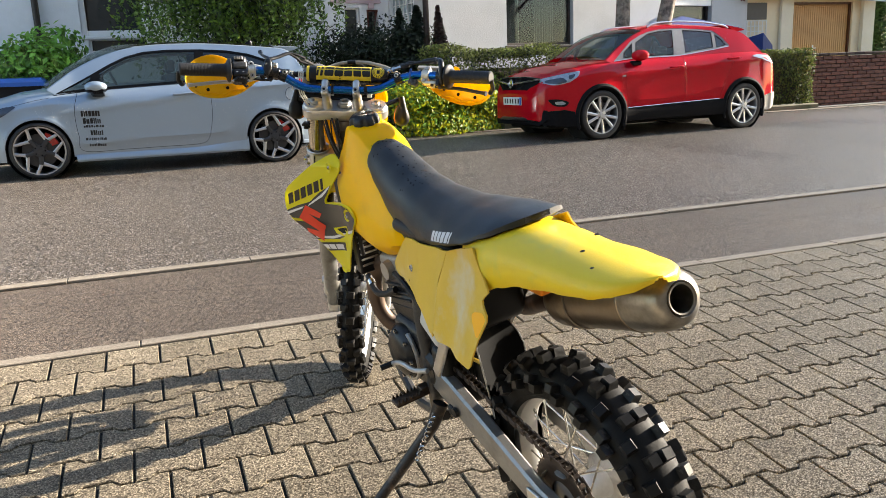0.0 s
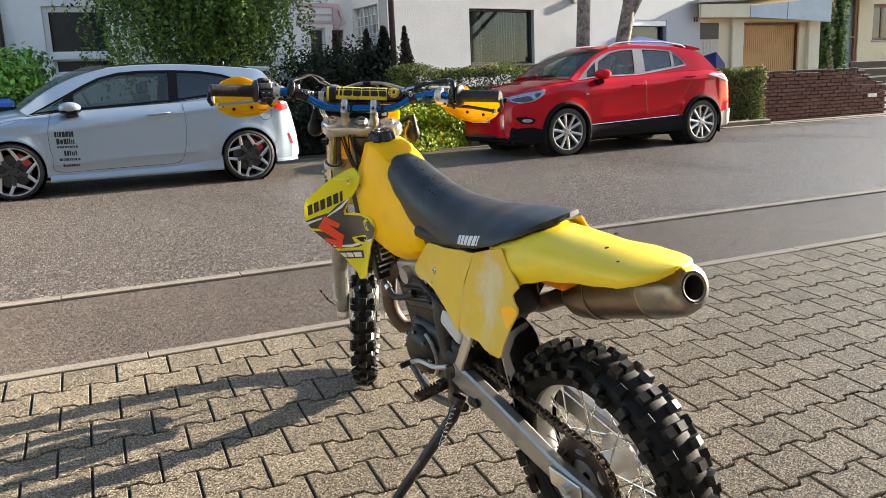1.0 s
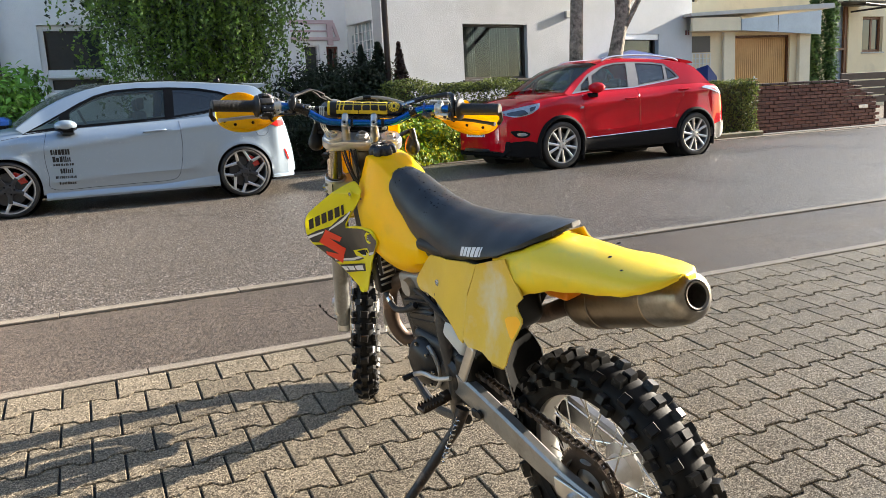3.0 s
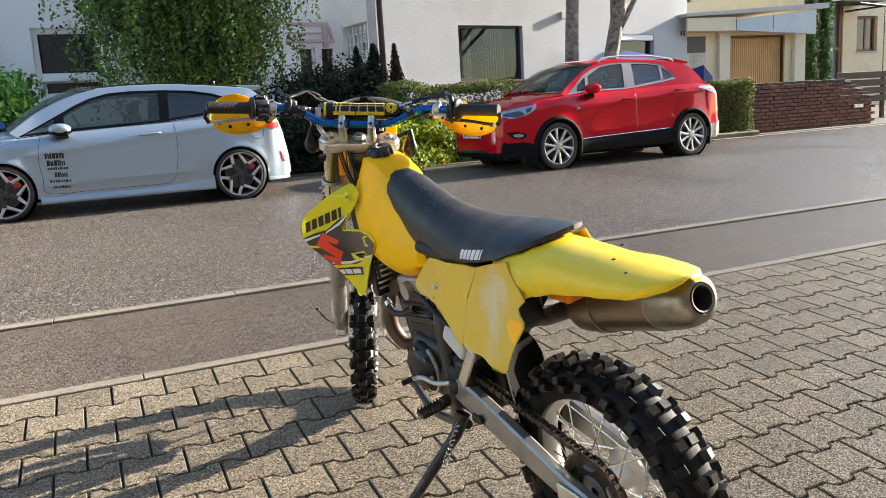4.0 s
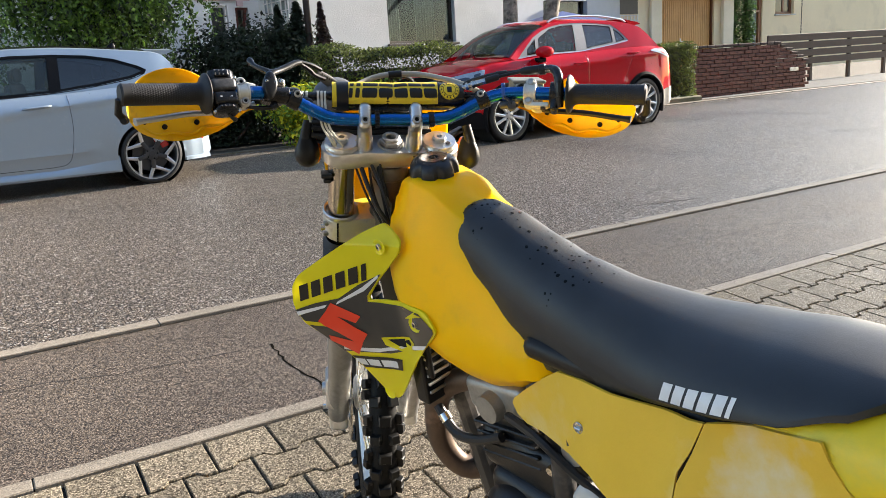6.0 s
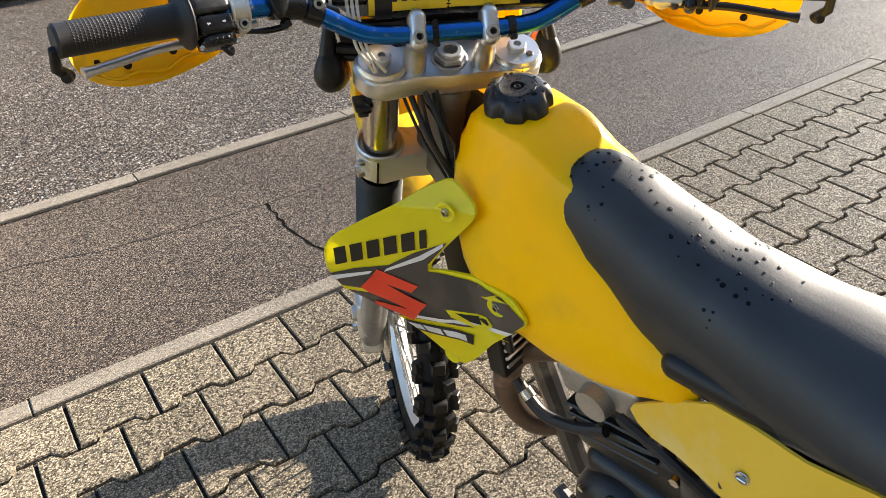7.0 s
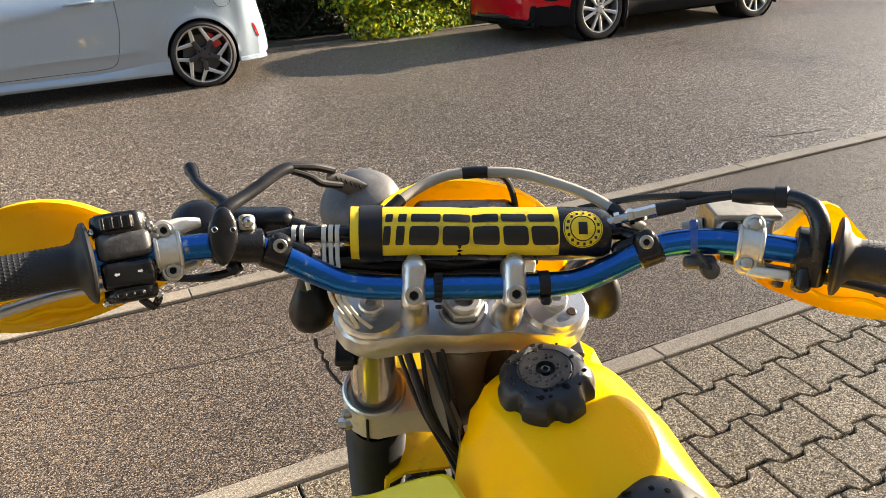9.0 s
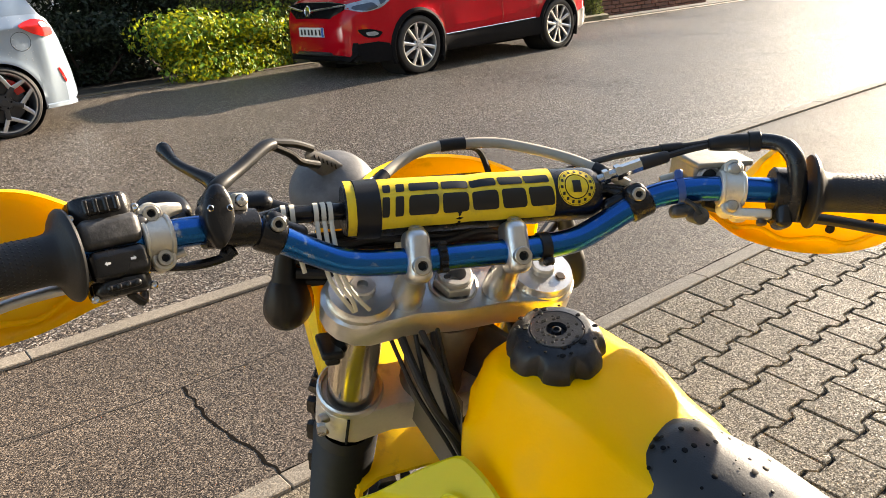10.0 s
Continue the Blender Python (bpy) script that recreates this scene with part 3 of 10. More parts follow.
tagged(part("far_pavement", g, M_KERB, None, smooth=0), "pale concrete pavement before the brick wall", "pavement", kind="structure")

# concrete plinth and clipped hedge
tagged(part("hedge_plinth", G().box((5.65, 8.34, 0.1), (12.40, 8.50, 0.25), bev=0.02), material("mossy_concrete", (0.17, 0.150, 0.095), 0.9, var=0.25, scale=5, bump=0.004, bscale=40, wear=(0.06, 0.065, 0.03), wscale=2.5, wamt=0.4)), "low mossy concrete plinth below the hedge", "plinth", kind="structure")
hedge("clipped_hedge", "long clipped green hedge on a concrete plinth", 4.55, 12.36, 8.5, 9.25, 0.24, 1.48, 56000, 0.021, [M_LEAF_HEDGE, M_LEAF_HEDGE, M_LEAF_HEDGE, M_LEAF_DARK], 3)
bush("yellow_shrub", "low yellow-green leafy shrub beside the driveway", (4.85, 8.62, 0.45), (1.2, 0.62, 0.50), 19000, 0.032, [M_LEAF_LIGHT, M_LEAF_YELLOW], 11, 16, weights=[0.5, 0.5])
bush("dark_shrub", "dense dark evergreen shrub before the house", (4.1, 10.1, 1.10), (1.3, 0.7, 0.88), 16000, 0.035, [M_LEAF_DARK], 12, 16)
# near-black leaves carry this shrub's deep shade in their colour
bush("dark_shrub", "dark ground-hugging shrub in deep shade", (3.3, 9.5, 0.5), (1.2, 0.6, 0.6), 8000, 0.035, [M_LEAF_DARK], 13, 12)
bush("laurel_bush", "bright green laurel bush by the white house", (-1.55, 9.2, 1.05), (1.15, 0.7, 0.95), 9000, 0.05, [leaf_mat("laurel_leaf", (0.19, 0.40, 0.06)), M_LEAF_TREE], 14, 14, weights=[0.8, 0.2])


def conifer(name, label, x, y, h, r, n, seed, mat, thin=1.0):
    rng = np.random.default_rng(seed)
    t = rng.uniform(0.03, 1, n)
    a = rng.uniform(0, 6.283, n)
    rad = r * np.minimum(1, (1 - t) * 2.2 + 0.12) * (0.75 + 0.35 * np.sin(t * 37 + np.floor(a * 1.6) * 2.1)) * rng.uniform(0.5, 1.05, n)
    z0 = gz(y)
    P = np.stack([x + np.cos(a) * rad, y + np.sin(a) * rad, z0 + t * h], 1)
    D = np.stack([np.cos(a), np.sin(a), np.full(n, 1.6)], 1)
    vs, fs = leaves(rng, P, D, 0.035 * thin, 0.4)
    ob = thing(name, label, "conifer")
    leaf_object("foliage", vs, fs, [mat], ob)
    part("trunk", G().tube([(x, y, z0 - 0.05), (x, y, z0 + h * 0.9)], [0.05, 0.01], 7), M_DARKBARK, ob)
    return ob


M_LEAF_RUST = leaf_mat("rusty_needle", (0.055, 0.028, 0.020), 0.5, 0.7)
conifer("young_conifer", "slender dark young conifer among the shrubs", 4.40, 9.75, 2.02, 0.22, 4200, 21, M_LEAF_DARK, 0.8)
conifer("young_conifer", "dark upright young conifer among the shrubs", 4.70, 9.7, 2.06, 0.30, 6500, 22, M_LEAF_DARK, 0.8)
conifer("young_conifer", "rust-brown young conifer before the lamp post", 4.99, 9.45, 2.04, 0.18, 4200, 23, M_LEAF_RUST, 0.8)
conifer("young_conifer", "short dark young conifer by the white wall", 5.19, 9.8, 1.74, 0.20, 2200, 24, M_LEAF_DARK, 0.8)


def tree(name, label, base, top, r0, r1, limbs, crown, n, leaf, mats, seed, lumps=14, bark=M_BARK, weights=None, hang=0.0):
    rng = np.random.default_rng(seed)
    ob = thing(name, label, "tree")
    base, top = Vector(base), Vector(top)
    mid = (base + top) / 2 + Vector((rng.uniform(-0.06, 0.06), rng.uniform(-0.06, 0.06), 0))
    g = G().tube(curve_pts([base, mid, top], 7), [r0 + (r1 - r0) * i / 14 for i in range(15)], 12)
    for k in range(limbs):
        t = rng.uniform(0.45, 1.0)
        s = base.lerp(top, t)
        a = rng.uniform(0, 6.28)
        e = Vector(crown[0]) + Vector((math.cos(a) * crown[1][0] * 0.8, math.sin(a) * crown[1][1] * 0.8, rng.uniform(-0.6, 0.7) * crown[1][2]))
        g.tube(curve_pts([s, s.lerp(e, 0.5) + Vector((0, 0, 0.15)), e], 4), [0.05 * (1 - i / 10) + 0.006 for i in range(9)], 6)
    part("trunk", g, bark, ob)
    if hang:
        # leaves strung along drooping twigs
        per = 22
        q, _ = lumpy(rng, crown[0], crown[1], n // per, lumps, 0.30)
        run = rng.uniform(0.35, hang, (n // per, 1))
        t = np.linspace(0, 1, per)[None, :]
        a = rng.uniform(0, 6.283, (n // per, 1))
        sway = rng.uniform(0.02, 0.16, (n // per, 1))
        p = np.stack([q[:, :1] + np.cos(a) * sway * np.sqrt(t), q[:, 1:2] + np.sin(a) * sway * np.sqrt(t), q[:, 2:] - run * t ** 1.3], 2)
        p = p.reshape(-1, 3) + rng.normal(0, 0.022, (len(q) * per, 3))
        n = len(p)
        d = np.stack([np.cos(rng.uniform(0, 6.283, n)), np.sin(rng.uniform(0, 6.283, n)), rng.uniform(0.0, 0.9, n)], 1)
        vs, fs = leaves(rng, p, d, leaf, 0.45)
    else:
        p, d = lumpy(rng, crown[0], crown[1], n, lumps, 0.35)
        vs, fs = leaves(rng, p, d, leaf, 0.8)
    slot = np.tile(rng.choice(len(mats), n, p=weights), 2)
    leaf_object("crown", vs, fs, mats, ob, slot=slot)
    return ob


tree("leafy_tree", "broad green tree with drooping leafy branches", (1.6, 9.6, 0.1), (1.7, 9.7, 3.2), 0.16, 0.09, 12, ((1.50, 9.4, 3.3), (1.72, 1.0, 1.75)), 82000, 0.031, [M_LEAF_TREE, M_LEAF_LIGHT, M_LEAF_DARK], 31, 46, bark=M_DARKBARK, weights=[0.58, 0.22, 0.20], hang=0.85)
# both birch crowns are unseen, sized to throw patchy shade on the white wall
tree("birch_tree", "birch with pale scarred trunk behind the hedge", (8.72, 9.62, 0.1), (8.95, 9.6, 5.2), 0.15, 0.10, 8, ((9.1, 9.9, 5.7), (1.6, 1.4, 1.2)), 9000, 0.05, [M_LEAF_TREE, M_LEAF_LIGHT], 32)
tree("birch_tree", "leaning birch with pale scarred trunk", (9.3, 9.62, 0.1), (10.4, 9.7, 4.6), 0.165, 0.11, 9, ((11.6, 10.2, 5.2), (2.1, 1.7, 1.4)), 13000, 0.055, [M_LEAF_TREE, M_LEAF_LIGHT], 33)

tagged(part("lamp_post", G().tube([(4.83, 9.6, 0.1), (4.83, 9.6, 3.4), (4.83, 9.6, 6.0)], [0.055, 0.05, 0.045], 12), material("dark_rusty_steel", (0.045, 0.03, 0.025), 0.6, metal=0.3, var=0.3, scale=20)), "slim dark rusty steel lamp post", "lamp post")


# ---------------------------------------------------------------- houses
def wall_with_holes(g, w, h, t, holes, m):
    """A wall of width w, height h, thickness t (into +y) with rectangular holes (x0, x1, z0, z1)."""
    xs = sorted({0, w, *[v for q in holes for v in q[:2]]})
    zs = sorted({0, h, *[v for q in holes for v in q[2:]]})
    for x0, x1 in zip(xs, xs[1:]):
        for z0, z1 in zip(zs, zs[1:]):
            cx, cz = (x0 + x1) / 2, (z0 + z1) / 2
            if any(q[0] < cx < q[1] and q[2] < cz < q[3] for q in holes):
                continue
            solid = lambda a, b: 0 < a < w and 0 < b < h and not any(q[0] < a < q[1] and q[2] < b < q[3] for q in holes)
            quads = [((x0, 0, z0), (x1, 0, z0), (x1, 0, z1), (x0, 0, z1)), ((x0, t, z0), (x0, t, z1), (x1, t, z1), (x1, t, z0))]
            e = 0.001
            if not solid(x0 - e, cz):
                quads.append(((x0, 0, z0), (x0, 0, z1), (x0, t, z1), (x0, t, z0)))
            if not solid(x1 + e, cz):
                quads.append(((x1, 0, z0), (x1, t, z0), (x1, t, z1), (x1, 0, z1)))
            if not solid(cx, z0 - e):
                quads.append(((x0, 0, z0), (x0, t, z0), (x1, t, z0), (x1, 0, z0)))
            if not solid(cx, z1 + e):
                quads.append(((x0, 0, z1), (x1, 0, z1), (x1, t, z1), (x0, t, z1)))
            for q in quads:
                g.add([m @ Vector(p) for p in q], [(0, 1, 2, 3)])
    return g


def window(parent, m, x0, x1, z0, z1, depth, fr, bar, frame_mat, split=(), curtain=True, sill=None, glass=None):
    """A window set depth back in its hole: frame, bars, panes, sill, net curtain."""
    win = new("window")
    win.parent = parent
    g = G()
    for a, b in (((x0, depth, z0), (x0 + bar, depth + fr, z1)), ((x1 - bar, depth, z0), (x1, depth + fr, z1)), ((x0 + bar, depth, z0), (x1 - bar, depth + fr, z0 + bar)), ((x0 + bar, depth, z1 - bar), (x1 - bar, depth + fr, z1))):
        g.box(a, b, m, 0.008)
    for s in split:
        xs = x0 + (x1 - x0) * s
        g.box((xs - bar / 2, depth + 0.006, z0 + bar), (xs + bar / 2, depth + fr - 0.006, z1 - bar), m, 0.006)
    part("window_frame", g, frame_mat, win)
    cuts = [x0 + bar] + [x0 + (x1 - x0) * s for s in split] + [x1 - bar]
    for a, b in zip(cuts, cuts[1:]):
        part("pane", G().box((a + bar * 0.4, depth + fr * 0.45, z0 + bar), (b - bar * 0.4, depth + fr * 0.6, z1 - bar), m), glass or M_GLASS, win, smooth=0)
    if sill:
        part("sill", G().box((x0 - 0.05, -0.06, z0 - 0.05), (x1 + 0.05, depth + 0.01, z0 - 0.004), m, 0.008), sill, win)
    return win


M_DOORFRAME_RED = material("dark_red_frame", (0.10, 0.022, 0.016), 0.5, var=0.2, scale=9)

# white house with the dark framed window
HM = pose(5.32, 11.65, 0.1, 0, 0, 9)
house = thing("white_house", "white roughcast house with dark framed windows", "house")
HW = 9.66
hx = lambda x: (x - 5.32) / math.cos(radians(9))
holes = [(hx(7.5), hx(9.26), 1.52, 2.70), (hx(12.0), hx(13.58), 1.35, 2.52)]
EDGE = 0.215    # the corner by the lamp post
part("wall", wall_with_holes(G(), HW - EDGE, 6.0, 0.35, [(a - EDGE, b - EDGE, c, d) for a, b, c, d in holes], HM @ pose(EDGE, 0, 0)), M_RENDER_DIM, house, smooth=0)
SIDE = HM @ pose(EDGE, 8.0, 0, 0, 0, -90)
part("wall", wall_with_holes(G(), 7.64, 6.0, 0.3, [(6.52, 7.60, 1.30, 2.80)], SIDE), M_RENDER_LIFTED, house, smooth=0)
gb = new("glass_block_window")
gb.parent = house
part("backing", G().box((6.53, 0.16, 1.31), (7.59, 0.18, 2.79), SIDE), material("grey_glass_brick", (0.20, 0.225, 0.24), 0.35, var=0.2, scale=6), gb, smooth=0)
for i in range(6):
    for j in range(8):
        if (i * 5 + j * 3) % 7:
            part("glass_block", G().box((6.54 + i * 0.176, 0.08, 1.315 + j * 0.184), (6.54 + i * 0.176 + 0.164, 0.155, 1.315 + j * 0.184 + 0.172), SIDE, 0.010), M_GLASSB, gb)
bars = G()
for i in range(1, 6):
    bars.box((6.52 + i * 0.176, 0.05, 1.31), (6.535 + i * 0.176, 0.075, 2.79), SIDE)
for j in range(1, 8):
    bars.box((6.53, 0.046, 1.305 + j * 0.184), (7.59, 0.0495, 1.32 + j * 0.184), SIDE)
part("glazing_bar", bars, M_WHITEFRAME, gb, smooth=0)
part("wall", G().box((HW - 0.35, 0.36, 0), (HW, 8, 6.0), HM), M_RENDER_DIM, house, smooth=0)
# flat panel, the room's dimness put into its colour
part("room", G().box((0.6, 1.2, 0), (HW - 0.4, 1.3, 5.9), HM), material("painted_dim_room", (0.03, 0.029, 0.028), 0.9, var=0.3), house, "dim room behind the windows", smooth=0)
part("roof", G().box((EDGE - 0.1, -0.35, 6.0), (HW + 0.3, 8.3, 6.25), HM, 0.03), M_ROOFEDGE, house)
window(house, HM, *holes[0], 0.10, 0.07, 0.055, M_DARKFRAME, sill=M_DARKFRAME, glass=M_PANE)
window(house, HM, *holes[1], 0.12, 0.07, 0.065, M_DARKFRAME, sill=M_WHITEFRAME, glass=M_PANE)
part("shutter_box", G().box((holes[1][0], 0.02, holes[1][3] - 0.14), (holes[1][1], 0.115, holes[1][3] - 0.004), HM, 0.004), M_WHITEFRAME, house, "white roller shutter box")
curt = G()
for c0, c1 in ((7.56, 8.02), (8.42, 8.95)):
    a, b = hx(c0), hx(c1)
    n = 24
    vs = [HM @ Vector((a + (b - a) * i / n, 0.30 + 0.018 * math.sin(i * 1.9), z)) for z in (1.56, 2.66) for i in range(n + 1)]
    curt.add(vs, [(i, i + 1, n + 2 + i, n + 1 + i) for i in range(n)])
part("curtain", curt, M_CURTAIN, house, "grey net curtains")
part("vent_box", G().box((hx(10.38), -0.09, 2.86), (hx(10.52), 0.0, 3.02), HM, 0.01), material("vent_grey", (0.35, 0.35, 0.33), 0.6, var=0.1), house, "small grey vent box")
nb = G()
for k in range(2):
    nb.box((hx(14.6) + k * 0.1, -0.02, 2.5), (hx(14.6) + k * 0.1 + 0.05, 0.0, 2.62), HM, 0.004)
part("number_bars", nb, material("maroon_metal", (0.12, 0.02, 0.03), 0.5), house, "two small dark bars")

# set-back wing between the houses, with a faded pink timber frame on it
side = thing("back_wing", "white set-back house wing with a pink timber frame", "house")
SM = HM @ pose(-3.4, 1.53, 0)
sh = [(2.59, 2.94, 1.55, 2.41), (3.10, 3.37, 1.40, 2.37)]
part("wall", wall_with_holes(G(), 3.612, 6.0, 0.3, sh, SM), M_RENDER_LIFTED, side, smooth=0)
# flat grey panel that holds the hall's shade as colour
part("room", G().box((2.4, 0.5, 0.5), (3.6, 0.55, 3.0), SM), material("painted_dim_hall", (0.10, 0.10, 0.105), 0.9, var=0.2), side, "dim hall", smooth=0)
window(side, SM, *sh[0], 0.06, 0.05, 0.04, M_WHITEFRAME)
M_PINKWOOD = material("faded_pink_timber", (0.62, 0.47, 0.49), 0.8, var=0.08, scale=6)
for x0, x1, z0, z1 in ((2.3, 3.29, 2.83, 2.91), (2.3, 3.32, 2.67, 2.70), (2.3, 3.40, 2.49, 2.56), (3.13, 3.26, 2.39, 2.83)):
    part("rail", G().box((x0, -0.05, z0), (x1, -0.004, z1), SM, 0.006), M_PINKWOOD, side, "faded pink rail")
part("brace", G().loft([[SM @ Vector(p) for p in ((x, -0.04, z), (x + 0.07, -0.04, z), (x + 0.07, -0.006, z), (x, -0.006, z))] for x, z in ((3.24, 2.86), (3.36, 2.50))]), M_PINKWOOD, side, "slanting pink brace", smooth=0)
dr = G().box((3.10, 0.02, 1.40), (3.15, 0.08, 2.37), SM).box((3.15, 0.02, 2.33), (3.37, 0.08, 2.37), SM)
dr.loft([[SM @ Vector(p) for p in ((x, 0.03, z), (x + 0.05, 0.03, z), (x + 0.05, 0.07, z), (x, 0.07, z))] for x, z in ((3.22, 1.9), (3.31, 2.33))])
part("door_frame", dr, M_DOORFRAME_RED, side, "dark red door frame", smooth=0)

# white house behind the broad tree
left = thing("left_house", "white house with a tall white framed window", "house")
LM = pose(-9.0, 11.0, 0.1)
lh = [(8.37, 9.40, 1.80, 2.60), (8.45, 9.40, 1.52, 1.78)]
part("wall", wall_with_holes(G(), 12.3, 6.0, 0.3, lh, LM), M_RENDER_LIFTED, left, smooth=0)
for h in lh:
    window(left, LM, *h, 0.05, 0.06, 0.09 if h[2] > 1.7 else 0.05, M_WHITEFRAME, sill=M_WHITEFRAME)
part("downpipe", G().tube([LM @ Vector((7.75, -0.08, 0)), LM @ Vector((7.75, -0.08, 6))], 0.05, 12), M_DARKFRAME, left, "dark downpipe")
part("roof", G().box((-0.3, -0.4, 6.0), (12.5, 8, 6.25), LM, 0.03), M_ROOFEDGE, left)
# one dark panel for the unlit room, shade painted in
part("room", G().box((0.3, 0.8, 0.2), (12.0, 0.9, 5.9), LM), material("painted_dark_room", (0.02, 0.02, 0.022), 0.9), left, "dark room behind the windows", smooth=0)

# garage
gar = thing("garage", "cream garage with brown ribbed up-and-over door and blue-grey fascia", "garage")
GM = pose(14.7, 13.2, 0.15)
M_PALE = material("pale_cream_render", (0.68, 0.61, 0.46), 0.9, var=0.08, scale=2, bump=0.003, bscale=60)
gh = [(1.70, 3.80, 0.0, 2.43)]
part("wall", wall_with_holes(G(), 4.50, 2.52, 0.3, gh, GM), M_CREAM, gar, smooth=0)
part("wall", G().box((0, 0.31, 0), (0.25, 6, 2.52), GM), M_CREAM, gar, smooth=0)
part("wall", G().box((4.25, 0.31, 0), (4.50, 6, 2.52), GM), M_CREAM, gar, smooth=0)
part("pillar", G().box((1.24, -0.10, 0), (1.64, -0.004, 2.52), GM, 0.01), M_PALE, gar, "pale cream pillar")
part("pillar", G().box((4.06, -0.12, 0), (4.49, -0.004, 2.52), GM, 0.01), M_PALE, gar, "pale cream pillar")
part("lintel", G().box((1.645, -0.05, 2.45), (4.055, -0.004, 2.52), GM, 0.006), M_CREAM, gar)
M_DOORFRAME = material("dark_brown_steel", (0.10, 0.035, 0.012), 0.45, var=0.15, scale=6)
part("door_frame", G().box((1.70, 0.06, 0), (1.75, 0.13, 2.43), GM).box((3.75, 0.06, 0), (3.80, 0.13, 2.43), GM).box((1.75, 0.06, 2.38), (3.75, 0.13, 2.43), GM), M_DOORFRAME, gar, "dark brown steel frame", smooth=0)
door = part("door", G().box((1.75, 0.14, 0), (3.75, 0.17, 2.38), GM), M_BROWNDOOR, gar, "brown ribbed steel door", smooth=0)
for i in range(27):
    x = 1.765 + i * 0.0735
    part("rib", G().box((x, 0.105, 0.03), (x + 0.064, 0.139, 2.36), GM, 0.008), M_BROWNDOOR, door)
hd = G().box((2.52, 0.085, 1.10), (2.57, 0.10, 1.32), GM, 0.005)
hd.tube([GM @ Vector((2.49, 0.06, 1.24)), GM @ Vector((2.63, 0.06, 1.24))], 0.014, 8)
part("handle", hd, material("dull_steel", (0.5, 0.5, 0.48), 0.35, metal=0.9, var=0.1), door, "small steel handle")


def board(g, x0, x1, za0, za1, zb0, zb1, y0, y1):
    """A board that widens from one end to the other."""
    return g.loft([[GM @ Vector(p) for p in ((x, y0, a), (x, y0, b), (x, y1, b), (x, y1, a))] for x, a, b in ((x0, za0, za1), (x1, zb0, zb1))])


part("fascia", board(G(), -0.1, 1.57, 2.53, 2.86, 2.53, 2.88, -0.36, -0.28), M_PALE, gar, "pale concrete fascia", smooth=0)
part("fascia", board(G(), 1.575, 4.58, 2.53, 2.83, 2.40, 3.06, -0.38, -0.30), M_FASCIA, gar, "blue-grey metal fascia", smooth=0)
part("fascia_seam", board(G(), 2.9, 2.92, 2.49, 2.93, 2.49, 2.93, -0.384, -0.379), M_DARKFRAME, gar, smooth=0)
part("roof", board(G(), -0.2, 5.05, 2.89, 2.97, 3.12, 3.26, -0.42, 6.0), M_ROOFEDGE, gar, "grey flat roof edge", smooth=0)
part("soffit", G().box((0, -0.275, 2.525), (4.45, 6, 2.54), GM), M_CREAM, gar, smooth=0)
# flat dark panel on the wall: the opening's shade put into colour
part("dark_opening", G().box((0.05, -0.02, 2.0), (0.82, -0.004, 2.42), GM), M_DARKFRAME, gar, "dark side window", smooth=0)
M_LATTICE = material("white_wire_lattice", (0.62, 0.62, 0.60), 0.5, var=0.1, scale=9)
lat = G()
for i in range(7):
    lat.box((0.06 + i * 0.125, -0.02, 0.9), (0.085 + i * 0.125, -0.008, 1.98), GM)
for i in range(9):
    lat.box((0.05, -0.026, 0.92 + i * 0.13), (0.84, -0.0205, 0.94 + i * 0.13), GM)
part("lattice", lat, M_LATTICE, gar, "white lattice below the side window", smooth=0)

# cream house at the end of the street
cream = thing("cream_house", "cream house with brown framed window and grey door", "house")
CM = pose(13.0, 17.6, 0.2)
ch = [(12.45, 13.45, 0.6, 3.85), (14.2, 15.35, 2.10, 3.42), (4.6, 6.1, 3.9, 4.6)]
part("wall", wall_with_holes(G(), 22, 6.5, 0.3, ch, CM), M_CREAM, cream, smooth=0)
# near-black panel: the rooms' darkness is its base colour
part("room", G().box((0.5, 0.9, 0), (21, 1.0, 6.4), CM), material("painted_dark_hall", (0.03, 0.03, 0.03), 0.9), cream, "dark rooms", smooth=0)
M_BROWNFRAME = material("brown_wood_frame", (0.16, 0.06, 0.025), 0.5, var=0.2, scale=10)
window(cream, CM, *ch[1], 0.12, 0.07, 0.1, M_BROWNFRAME, (0.55,), sill=M_ROOFEDGE)
window(cream, CM, *ch[2], 0.12, 0.07, 0.08, M_DARKFRAME)
d = part("door", G().box((12.5, 0.15, 0.6), (13.3, 0.2, 3.8), CM, 0.01), material("grey_blue_door", (0.16, 0.19, 0.23), 0.4, var=0.1, scale=2), cream, "grey-blue house door")
part("door_frame", G().box((12.45, 0.05, 0.6), (12.55, 0.14, 3.85), CM).box((13.3, 0.05, 0.6), (13.45, 0.14, 3.85), CM).box((12.55, 0.05, 2.2), (13.3, 0.14, 2.28), CM), M_BROWNFRAME, cream, smooth=0)
part("roof", G().box((-0.3, -0.5, 6.5), (22.3, 8, 6.8), CM, 0.03), M_ROOFEDGE, cream)
cp = G()
cp.tube([CM @ Vector((12.1, -0.02, 3.95)), CM @ Vector((14.0, -1.3, 3.62))], 0.045, 8)
cp.tube([CM @ Vector((13.5, -0.02, 3.58)), CM @ Vector((14.0, -1.3, 3.62))], 0.035, 8)
cp.tube([CM @ Vector((12.6, -1.3, 3.72)), CM @ Vector((14.0, -1.3, 3.62))], 0.04, 8)
cp.box((11.8, -1.3, 3.78), (14.0, 0.0, 3.81), CM)
